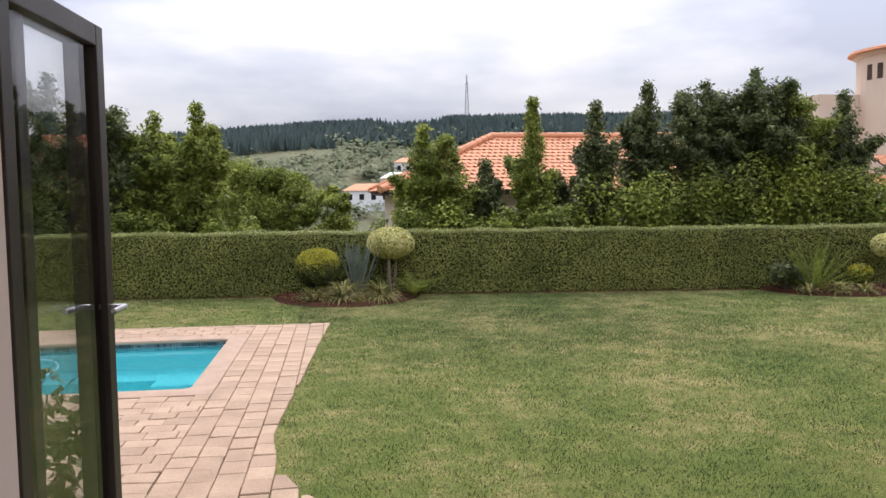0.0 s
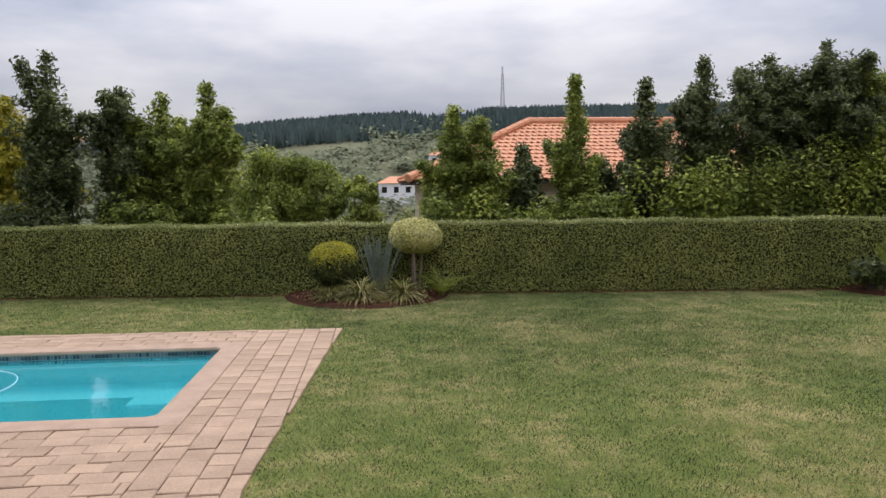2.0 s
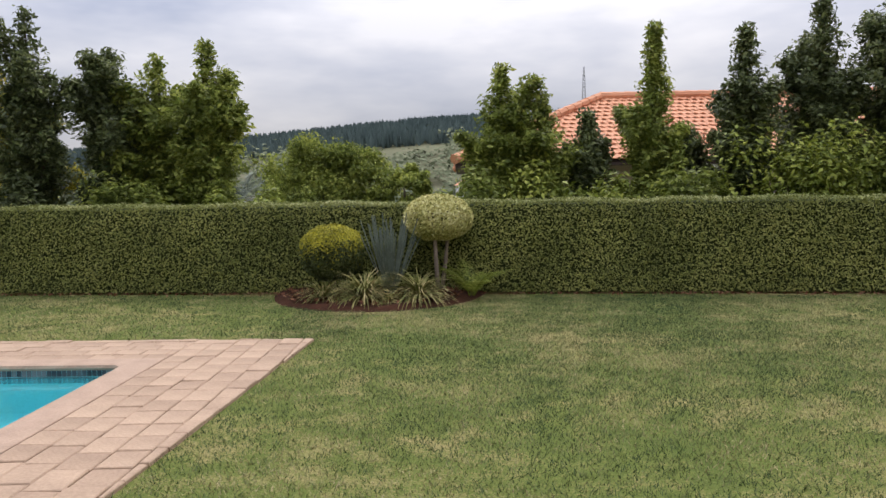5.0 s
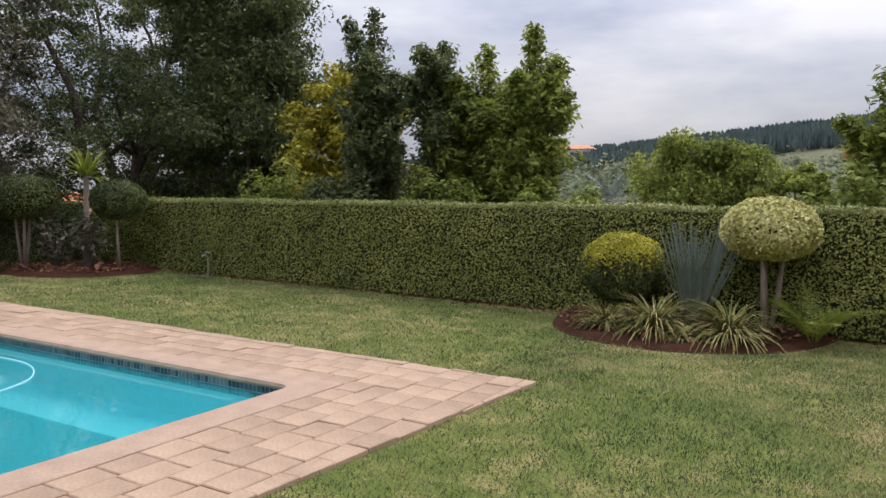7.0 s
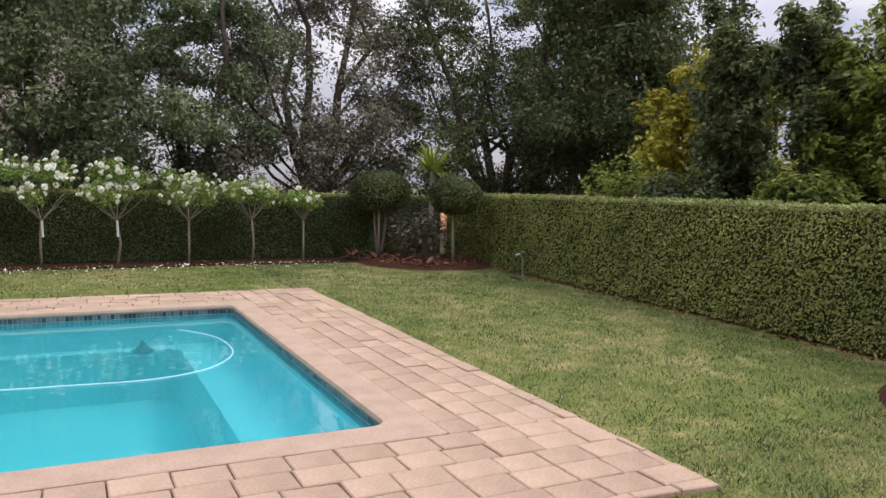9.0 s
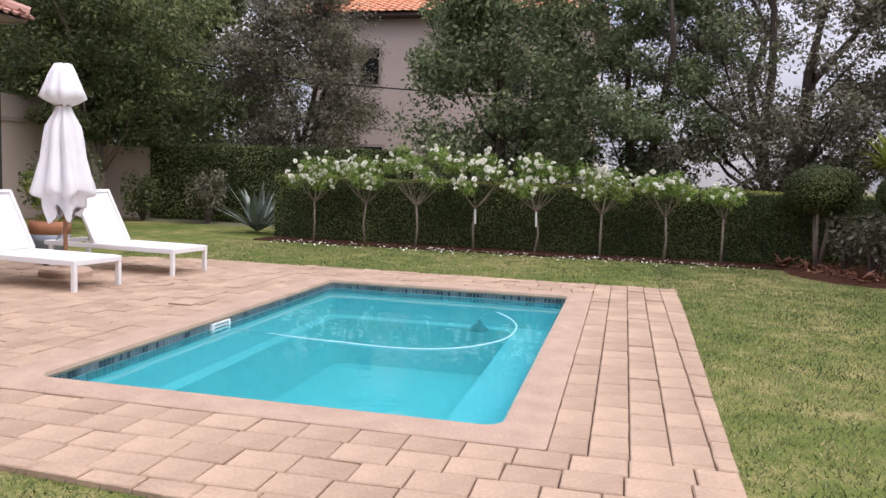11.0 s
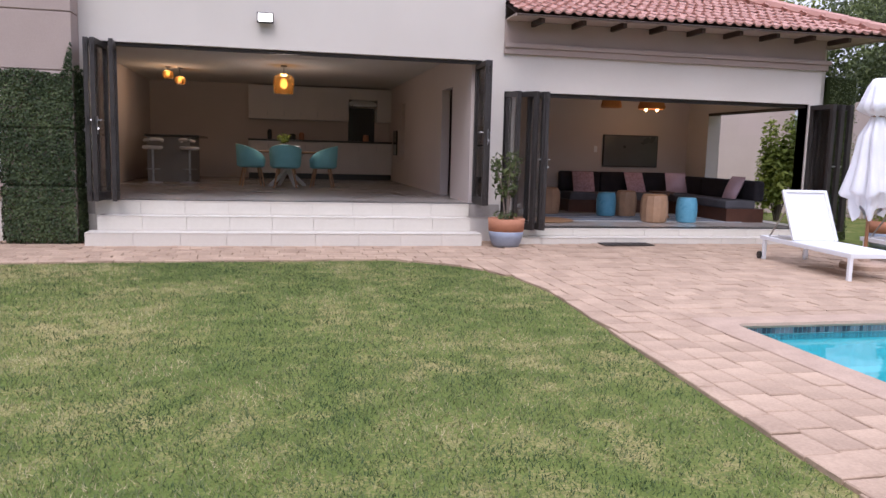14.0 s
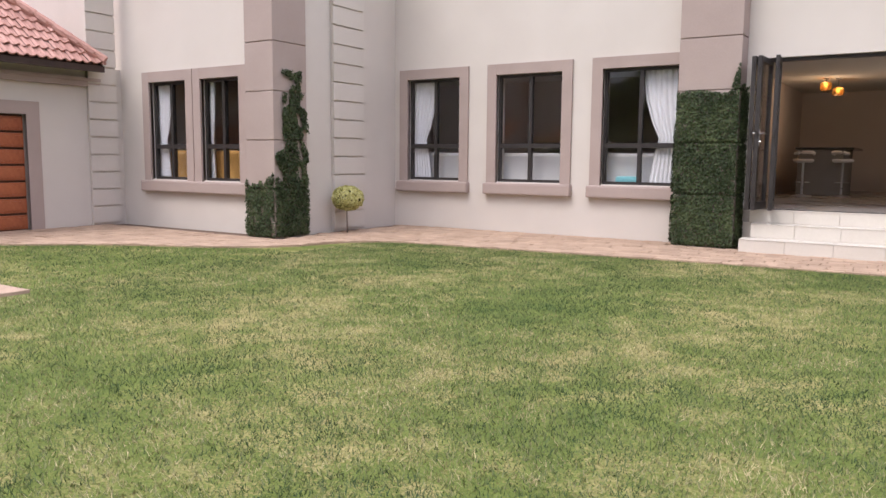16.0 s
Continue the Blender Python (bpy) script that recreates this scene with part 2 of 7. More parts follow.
def pane_glass(name, tint):
    """A clear pane: gloss rises towards grazing angles, alike from both sides."""
    m, n, l, p = nodes_of(name)
    n.remove(p)
    t = n.new("ShaderNodeBsdfTransparent")
    t.inputs["Color"].default_value = (*tint, 1)
    gl = n.new("ShaderNodeBsdfGlossy")
    gl.inputs["Roughness"].default_value = 0.0
    lw = n.new("ShaderNodeLayerWeight")
    lw.inputs["Blend"].default_value = 0.5
    pw = n.new("ShaderNodeMath")
    pw.operation = "POWER"
    pw.inputs[1].default_value = 5.0
    ma = n.new("ShaderNodeMath")
    ma.operation = "MULTIPLY_ADD"
    ma.inputs[1].default_value, ma.inputs[2].default_value = 0.95, 0.045
    l.new(lw.outputs["Facing"], pw.inputs[0])
    l.new(pw.outputs[0], ma.inputs[0])
    mixs = n.new("ShaderNodeMixShader")
    l.new(ma.outputs[0], mixs.inputs[0])
    l.new(t.outputs[0], mixs.inputs[1])
    l.new(gl.outputs[0], mixs.inputs[2])
    l.new(mixs.outputs[0], n["Material Output"].inputs["Surface"])
    return m


M_GLASS = pane_glass("window_glass", (0.95, 0.955, 0.96))
M_WATER, _wn, _wl, _wf, _wg = clear("pool_water", (0.50, 0.88, 0.90), 0.015, 1.33)
_wb = _wn.new("ShaderNodeBump")
_wt = _wn.new("ShaderNodeTexNoise")
_wt.inputs["Scale"].default_value, _wt.inputs["Detail"].default_value = 3.0, 2
_wb.inputs["Strength"].default_value, _wb.inputs["Distance"].default_value = 0.06, 0.05
_wc = _wn.new("ShaderNodeTexCoord")
_wl.new(_wc.outputs["Object"], _wt.inputs["Vector"])
_wl.new(_wt.outputs["Fac"], _wb.inputs["Height"])
_wl.new(_wb.outputs["Normal"], _wg.inputs["Normal"])
_wl.new(_wb.outputs["Normal"], _wf.inputs["Normal"])
_wd = _wn.new("ShaderNodeBsdfDiffuse")      # fine matter in the water scatters some of the light
_wd.inputs["Color"].default_value = (0.05, 0.46, 0.53, 1)
_wm = _wn.new("ShaderNodeMixShader")
_wm.inputs[0].default_value = 0.27
_wx = _wn["Material Output"].inputs["Surface"].links[0].from_node
_wl.new(_wx.inputs[1].links[0].from_socket, _wm.inputs[1])
_wl.new(_wd.outputs[0], _wm.inputs[2])
_wl.new(_wm.outputs[0], _wx.inputs[1])
M_LAMP = glow("lamp_amber", (1.0, 0.55, 0.18), 3.2)
M_AMBER, _an, _al, _af, _ag = clear("amber_glass", (0.85, 0.55, 0.22), 0.15, 1.45)
_at = _an.new("ShaderNodeBsdfTranslucent")
_at.inputs["Color"].default_value = (0.80, 0.45, 0.13, 1)
_am = _an.new("ShaderNodeMixShader")
_am.inputs[0].default_value = 0.3
_ax = _an["Material Output"].inputs["Surface"].links[0].from_node
_al.new(_ax.inputs[1].links[0].from_socket, _am.inputs[1])
_al.new(_at.outputs[0], _am.inputs[2])
_al.new(_am.outputs[0], _ax.inputs[1])
M_BULB = glow("bulb_warm", (1.0, 0.55, 0.2), 9.0)
M_FLOOD = glow("floodlight_face", (1.0, 0.98, 0.92), 4.0)

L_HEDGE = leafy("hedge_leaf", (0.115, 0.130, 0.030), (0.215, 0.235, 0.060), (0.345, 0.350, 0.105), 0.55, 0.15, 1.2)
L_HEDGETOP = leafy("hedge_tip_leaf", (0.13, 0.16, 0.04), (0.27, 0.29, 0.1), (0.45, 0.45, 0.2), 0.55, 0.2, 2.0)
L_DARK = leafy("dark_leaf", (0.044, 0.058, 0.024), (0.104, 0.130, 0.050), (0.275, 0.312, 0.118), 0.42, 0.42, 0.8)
L_MID = leafy("mid_leaf", (0.085, 0.112, 0.022), (0.205, 0.250, 0.050), (0.49, 0.52, 0.12), 0.5, 0.48, 0.9)
L_LIGHT = leafy("light_leaf", (0.104, 0.135, 0.023), (0.233, 0.281, 0.045), (0.465, 0.489, 0.101), 0.5, 0.3, 0.9)
L_YELLOW = leafy("yellow_leaf", (0.16, 0.155, 0.018), (0.35, 0.31, 0.032), (0.53, 0.48, 0.07), 0.55, 0.3, 0.8)
L_OLIVE = leafy("olive_leaf", (0.072, 0.068, 0.046), (0.168, 0.158, 0.108), (0.36, 0.345, 0.235), 0.6, 0.3, 0.7)
L_CREEP = leafy("creeper_leaf", (0.022, 0.034, 0.013), (0.048, 0.068, 0.026), (0.11, 0.135, 0.055), 0.55, 0.1, 3.0)
L_GREY = leafy("grey_green_leaf", (0.058, 0.082, 0.038), (0.15, 0.195, 0.092), (0.40, 0.45, 0.24), 0.6, 0.4, 0.8)
L_VARIEG = leafy("variegated_leaf", (0.22, 0.225, 0.055), (0.60, 0.56, 0.21), (0.80, 0.77, 0.45), 0.6, 0.2, 3.0)
L_GOLD = leafy("golden_leaf", (0.13, 0.13, 0.018), (0.40, 0.375, 0.036), (0.60, 0.55, 0.06), 0.55, 0.2, 2.5)
L_CYCAD = leafy("blue_cycad_leaf", (0.085, 0.108, 0.088), (0.18, 0.215, 0.18), (0.30, 0.345, 0.29), 0.5, 0.1, 2.0)
L_STRAP = leafy("strap_leaf", (0.097, 0.125, 0.028), (0.274, 0.265, 0.084), (0.676, 0.529, 0.280), 0.55, 0.2, 4.0)
L_ROSE = leafy("rose_leaf", (0.075, 0.13, 0.028), (0.19, 0.28, 0.06), (0.38, 0.48, 0.13), 0.5, 0.25, 2.5)
# pine green lightened and blued: the distance haze is in the colour
L_WOODS_HAZED = leafy("hazed_pine_needles", (0.090, 0.125, 0.118), (0.108, 0.148, 0.138), (0.135, 0.178, 0.162), 0.8, 0.0, 0.02)
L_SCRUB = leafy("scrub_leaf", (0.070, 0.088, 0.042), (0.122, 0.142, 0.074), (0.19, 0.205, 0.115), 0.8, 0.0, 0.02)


def grass_tone():
    """Blades run from deep green to straw by patch, by tuft and singly."""
    m, n, l, p = nodes_of("grass_blade")
    tc = n.new("ShaderNodeTexCoord")
    last = None
    for scale, weight in ((0.6, 0.95), (1.9, 0.9), (8.0, 0.45)):
        t = n.new("ShaderNodeTexNoise")
        t.inputs["Scale"].default_value, t.inputs["Detail"].default_value = scale, 3
        l.new(tc.outputs["Object"], t.inputs["Vector"])
        a = n.new("ShaderNodeMath")
        a.operation = "MULTIPLY_ADD"
        a.inputs[1].default_value = weight
        a.inputs[2].default_value = -0.835
        l.new(t.outputs["Fac"], a.inputs[0])
        if last:
            l.new(last.outputs[0], a.inputs[2])
        last = a
    g = n.new("ShaderNodeNewGeometry")
    a = n.new("ShaderNodeMath")
    a.operation = "MULTIPLY_ADD"
    a.inputs[1].default_value = 0.42
    l.new(g.outputs["Random Per Island"], a.inputs[0])
    l.new(last.outputs[0], a.inputs[2])
    r = n.new("ShaderNodeValToRGB")
    r.color_ramp.elements[0].position, r.color_ramp.elements[0].color = 0.30, (0.038, 0.069, 0.029, 1)
    r.color_ramp.elements[1].position, r.color_ramp.elements[1].color = 0.84, (0.48, 0.40, 0.225, 1)
    for pos, col in ((0.48, (0.088, 0.120, 0.046, 1)), (0.64, (0.188, 0.193, 0.088, 1))):
        e = r.color_ramp.elements.new(pos)
        e.color = col
    l.new(a.outputs[0], r.inputs["Fac"])
    l.new(r.outputs["Color"], p.inputs["Base Color"])
    p.inputs["Roughness"].default_value = 0.75
    p.inputs["Specular IOR Level"].default_value = 0.15
    return m


L_GRASS = grass_tone()

# ---- building blocks ----
RNG = np.random.default_rng(7)


def finish(name, bm, material):
    me = bpy.data.meshes.new(name)
    bm.to_mesh(me)
    bm.free()
    me.materials.append(material)
    return me


def part(name, bm, material, parent=None, label="", smooth=False):
    """One mesh object out of a bmesh (or a ready mesh), under its thing or part."""
    me = finish(name, bm, material) if isinstance(bm, bmesh.types.BMesh) else bm
    if smooth:
        me.shade_smooth()
    ob = new(name, me)
    if parent is not None:
        ob.parent = parent
    if label:
        ob["label"] = label
    return ob


def thing(name, m, label, category, group=""):
    """An empty at a thing's base, which carries its parts."""
    ob = new(name)
    ob.empty_display_size = 0.1
    ob.matrix_world = m
    return tagged(ob, label, category, group)


def box(bm, x0, x1, y0, y1, z0, z1, bev=0.0):
    made = bmesh.ops.create_cube(bm, size=1.0)["verts"]
    for v in made:
        v.co = Vector((x0 + (v.co.x + 0.5) * (x1 - x0), y0 + (v.co.y + 0.5) * (y1 - y0), z0 + (v.co.z + 0.5) * (z1 - z0)))
    if bev:
        edges = list({e for v in made for e in v.link_edges})
        bmesh.ops.bevel(bm, geom=edges, offset=bev, segments=2, affect="EDGES", profile=0.6)
    return bm


def boxes(*rows, bev=0.0):
    bm = bmesh.new()
    for r in rows:
        box(bm, *r, bev=bev)
    return bm


def tube(bm, pts, radii, seg=8, cap=True):
    """A round bar through points, with a radius at each."""
    rings = []
    pts = [Vector(p) for p in pts]
    for i, p in enumerate(pts):
        d = (pts[min(i + 1, len(pts) - 1)] - pts[max(i - 1, 0)]).normalized()
        a = d.orthogonal().normalized() if abs(d.z) < 0.9 else Vector((1, 0, 0)).cross(d).normalized()
        b = d.cross(a)
        r = radii[i] if isinstance(radii, (list, tuple)) else radii
        rings.append([bm.verts.new(p + (a * math.cos(t) + b * math.sin(t)) * r) for t in (2 * math.pi * k / seg for k in range(seg))])
    for u, w in zip(rings, rings[1:]):
        for k in range(seg):
            bm.faces.new((u[k], u[(k + 1) % seg], w[(k + 1) % seg], w[k]))
    if cap:
        bm.faces.new(rings[0][::-1])
        bm.faces.new(rings[-1])
    return bm


def lathe(bm, prof, seg=24, at=(0, 0, 0)):
    """A turned body: prof holds (radius, height)."""
    rings = [[bm.verts.new((at[0] + r * math.cos(t), at[1] + r * math.sin(t), at[2] + z)) for t in (2 * math.pi * k / seg for k in range(seg))] for r, z in prof]
    for u, w in zip(rings, rings[1:]):
        for k in range(seg):
            bm.faces.new((u[k], u[(k + 1) % seg], w[(k + 1) % seg], w[k]))
    bm.faces.new(rings[0][::-1])
    bm.faces.new(rings[-1])
    return bm


def quads_mesh(name, v, material, per=4):
    """A mesh of loose faces, each of `per` corners in a row of v."""
    v = np.asarray(v, dtype=np.float32).reshape(-1, 3)
    count = len(v) // per
    me = bpy.data.meshes.new(name)
    me.vertices.add(len(v))
    me.vertices.foreach_set("co", v.ravel())
    me.loops.add(len(v))
    me.loops.foreach_set("vertex_index", np.arange(len(v), dtype=np.int32))
    me.polygons.add(count)
    me.polygons.foreach_set("loop_start", np.arange(0, len(v), per, dtype=np.int32))
    me.update(calc_edges=True)
    me.materials.append(material)
    return me


def leaves(pts, size, aim=None, spread=1.0, slim=0.5, rng=RNG):
    """Diamond leaves at pts, turned at random or roughly to face `aim`. size: (least, most)."""
    k = len(pts)
    nrm = rng.normal(size=(k, 3))
    if aim is not None:
        nrm = aim + nrm * spread
    nrm /= np.linalg.norm(nrm, axis=1)[:, None] + 1e-9
    up = rng.normal(size=(k, 3))
    a = np.cross(nrm, up)
    a /= np.linalg.norm(a, axis=1)[:, None] + 1e-9
    b = np.cross(nrm, a)
    s = rng.uniform(size[0], size[1], (k, 1))
    fold = nrm * s * 0.18
    return np.stack([pts - a * s, pts - b * s * slim + fold, pts + a * s, pts + b * s * slim + fold], 1)


def blob_points(k, centre, radii, rng=RNG, shell=0.55):
    d = rng.normal(size=(k, 3))
    d /= np.linalg.norm(d, axis=1)[:, None]
    r = rng.uniform(shell, 1.0, (k, 1)) ** 0.6
    return np.array(centre) + d * r * np.array(radii), d


def tree(x, y, h, rad, material, label, lean=(0, 0), clumps=40, per=170, leaf=(0.05, 0.11), first=0.25, shape="oval", bark=None, trunk_r=None,
         base=0.0, forks=1, seed=1, name="tree", category="tree", limbs=14, lobe_r=0.5):
    """A tapered trunk, limbs and a crown of leaf clumps with gaps and an uneven outline."""
    rng = np.random.default_rng(seed)
    t = thing(name, pose(x, y, base), label, category)
    bark = bark or M_BARK
    tr = trunk_r or max(0.03, h * 0.018)
    ends = []
    for f in range(forks):
        ang = 2 * math.pi * f / max(1, forks) + rng.uniform(0, 1)
        out = rad * 0.62 if forks > 1 else 0.0
        wob = 0.03 if forks > 1 else 0.012
        pts, rr = [], []
        steps = 7
        for i in range(steps):
            u = i / (steps - 1)
            pts.append((lean[0] * u + out * u ** 1.3 * math.cos(ang) + rng.normal() * wob * h * u ** 0.6, lean[1] * u + out * u ** 1.3 * math.sin(ang) + rng.normal() * wob * h * u ** 0.6, h * 0.93 * u))
            rr.append(tr * (1 - 0.86 * u) + 0.006)
        part("trunk", tube(bmesh.new(), pts, rr, 8), bark, t, smooth=True)
        ends.append(pts)
    vs = []
    n_lobes = max(7, clumps // (8 if forks == 1 else 5))
    lobes = []
    for c in range(n_lobes):
        u = first + (1 - first) * (c + 0.5 + rng.uniform(-0.3, 0.3)) / n_lobes
        w = (u - first) / (1 - first)
        if shape == "oval":
            prof = math.sqrt(max(0.05, 1 - (2 * w - 0.8) ** 2 / 1.45))
        elif shape == "cone":
            prof = max(0.10, 1.0 - w) ** 0.9
        elif shape == "umbrella":
            prof = 0.45 + 0.65 * w if w < 0.75 else 0.93 - 1.5 * (w - 0.75)
        else:
            prof = 0.6 + 0.5 * math.sin(math.pi * min(1.0, w + 0.15))
        ang = c * 2.39996 + rng.uniform(-0.5, 0.5)
        rr = rad * prof * rng.uniform(0.35, 0.75) * (0.4 if shape == "cone" else 1.0)
        cen = Vector((lean[0] * u + rr * math.cos(ang), lean[1] * u + rr * math.sin(ang), h * min(u, 0.97)))
        lr = rad * lobe_r * rng.uniform(0.75, 1.25) * (0.35 + 0.75 * prof)
        if shape == "cone":
            lr = rad * prof * rng.uniform(0.55, 0.85)
        lobes.append((cen, lr))
        pts = ends[c % forks]
        k = min(len(pts) - 2, max(0, int((u - 0.14) * (len(pts) - 1))))
        p0 = Vector(pts[k])
        if c < limbs and shape not in ("cone", "column"):
            mid = p0.lerp(cen, 0.5) + Vector((0, 0, -0.03 * h))
            part("limb", tube(bmesh.new(), [p0, mid, cen], [tr * 0.45 * (1 - 0.5 * w) + 0.004, tr * 0.28 + 0.003, 0.008], 6), bark, t, smooth=True)
    leaders = [(0.0, 0.0, 1.0)]
    if rad > 0.7:
        for j in range(3):
            q = seed * 1.7 + j * 2.1
            leaders.append((rad * 0.85 * math.cos(q), rad * 0.85 * math.sin(q), rng.uniform(0.62, 0.93)))
    for c in range(clumps):
        cen, lr = lobes[c % n_lobes]
        off = rng.normal(size=3)
        off *= lr * rng.uniform(0.3, 0.95) / (np.linalg.norm(off) + 1e-9)
        cr = lr * rng.uniform(0.36, 0.66)
        if shape in ("cone", "column"):
            dx, dy, top = leaders[c % len(leaders)]
            w = ((c + rng.uniform(0, 1)) / clumps) ** (1.15 if shape == "cone" else 0.95)
            ang = c * 2.39996
            body = 1.15 * (1 - w) ** 0.95 if shape == "cone" else (0.75 + 0.35 * w) * (1 - w ** 5)
            if rad < 0.6:
                body = 1.3 * (1 - w) ** 0.75
            prof = body * max(0.12, 0.85 + 1.25 * noise.noise((w * 7, math.cos(ang) * 1.6 + seed, math.sin(ang) * 1.6))) + 0.05
            rr = rad * prof * rng.uniform(0.0, 1.0)
            u = first + (1 - first) * w
            cen, off = Vector((dx * u + rr * math.cos(ang), dy * u + rr * math.sin(ang), h * top * u)), np.zeros(3)
            cr = rad * (0.09 + 0.2 * prof) * rng.uniform(0.65, 1.25)
        pp, dd = blob_points(int(per * rng.uniform(0.6, 1.3)), np.array(cen) + off * np.array([1, 1, 0.85]), (cr, cr, cr * (0.75 if forks == 1 else 0.55)), rng, 0.1)
        if shape in ("cone", "column"):
            pp = np.array(cen) + np.clip(rng.normal(size=pp.shape), -1.7, 1.7) * cr * np.array([0.62, 0.62, 0.55])
        pp[:, 2] = np.maximum(pp[:, 2], 0.1)
        vs.append(leaves(pp, leaf, dd * 0.6 + np.array([0, 0, 0.5]), 0.7, 0.48, rng))
    part("crown", quads_mesh("crown", np.concatenate(vs), material), material, t)
    return t


def ragged_tree(x, y, h, rad, material, label, seed=1, base=0.0, fat=0.5, shoots=7, group="", leaf=(0.035, 0.08), dense=1.0):
    """A young tree: a leader and rising side shoots, each clothed in leafy twigs, so that the outline is lobed and spiky."""
    rng = np.random.default_rng(seed)
    t = tagged(thing("tree", pose(x, y, base), label, "tree"), group=group)
    tr = max(0.03, h * 0.013)
    kink = rng.normal(0, 0.06, 2) * rad
    lead = [np.array(p) for p in ((0, 0, 0), (kink[0], kink[1], h * 0.4), (-kink[0], kink[1] * 0.5, h * 0.72), (0, 0, h * 0.99))]
    part("trunk", tube(bmesh.new(), [tuple(p) for p in lead], [tr, tr * 0.75, tr * 0.42, 0.006], 7), M_BARK, t, smooth=True)
    axes = [(lead[0] + np.array([0, 0, h * 0.10]), lead[3], rad * (0.30 + 0.42 * fat))]
    for k in range(shoots):
        w = 0.10 + (0.30 + 0.35 * fat) * (k + rng.uniform(0, 0.8)) / shoots
        a = k * 2.39996 + seed
        out = rad * rng.uniform(0.62, 1.05) * (1.0 - 0.35 * w)
        p0 = np.array([0, 0, h * w])
        p1 = p0 + np.array([out * math.cos(a), out * math.sin(a), h * rng.uniform(0.16, 0.34)])
        p1[2] = min(p1[2], h * 0.95)
        axes.append((p0, p1, rad * rng.uniform(0.30, 0.46)))
        part("limb", tube(bmesh.new(), [tuple(p0), tuple(p0 * 0.45 + p1 * 0.55 - np.array([0, 0, 0.05])), tuple(p1)], [tr * 0.4, tr * 0.25, 0.005], 5), M_BARK, t)
    vs = []
    for q0, q1, r in axes:
        ln = np.linalg.norm(q1 - q0)
        n = int(26 * dense * ln / max(0.18, r) ** 0.5)
        for i in range(n):
            w = (i + rng.uniform(0, 1)) / n
            a = i * 2.39996 + rng.uniform(-0.5, 0.5)
            lump = 1.0 + 1.3 * noise.noise((w * ln * 2.2 + seed, math.cos(a) * 1.2 + q1[0] * 3, math.sin(a) * 1.2)) + rng.uniform(-0.3, 0.4)
            reach = r * min(1.0, 0.35 + 2.2 * w) * (1 - w ** 2.2) * max(0.15, lump) + 0.05
            p0 = q0 + (q1 - q0) * w
            p1 = p0 + np.array([math.cos(a), math.sin(a), rng.uniform(0.3, 1.0)]) * reach
            p1[2] = min(p1[2], h)
            m = max(2, int(reach / 0.09))
            for j in range(m):
                u = 0.25 + 0.75 * (j + rng.uniform(0, 1)) / m
                pp = p0 + (p1 - p0) * u + np.clip(rng.normal(size=(int(rng.uniform(9, 20)), 3)), -2, 2) * 0.065
                vs.append(leaves(pp, leaf, np.array([0.2 * math.cos(a), 0.2 * math.sin(a) - 0.25, 1.0]), 0.7, 0.45, rng))
    v = np.concatenate(vs)
    v[:, :, 2] = np.maximum(v[:, :, 2], 0.05)
    part("crown", quads_mesh("crown", v, material), material, t)
    return t


def shrub(x, y, rx, ry, h, material, label, k=2500, leaf=(0.03, 0.07), base=0.0, seed=1, name="shrub", category="shrub"):
    """A loose bush: several stems from one foot and lobes of leaves."""
    rng = np.random.default_rng(seed)
    t = thing(name, pose(x, y, base), label, category)
    lobes = []
    for i in range(9):
        a = i * 2.4 + rng.uniform(0, 1)
        q = rng.uniform(0.2, 0.75)
        cen = (rx * q * math.cos(a), ry * q * math.sin(a), h * rng.uniform(0.35, 0.78))
        lobes.append((cen, rng.uniform(0.36, 0.56)))
        part("stem", tube(bmesh.new(), [(0.1 * cen[0], 0.1 * cen[1], 0), (0.5 * cen[0], 0.5 * cen[1], cen[2] * 0.6), cen], [0.025, 0.016, 0.006], 5), M_BARK, t)
    vs = []
    for cen, s in lobes:
        pp, dd = blob_points(k // 9, cen, (rx * s, ry * s, h * s * 0.8), rng, 0.3)
        pp[:, 2] = np.maximum(pp[:, 2], 0.02)
        vs.append(leaves(pp, leaf, dd * 0.7 + np.array([0, 0, 0.9]), 0.6, 0.48, rng))
    part("foliage", quads_mesh("foliage", np.concatenate(vs), material), material, t)
    return t


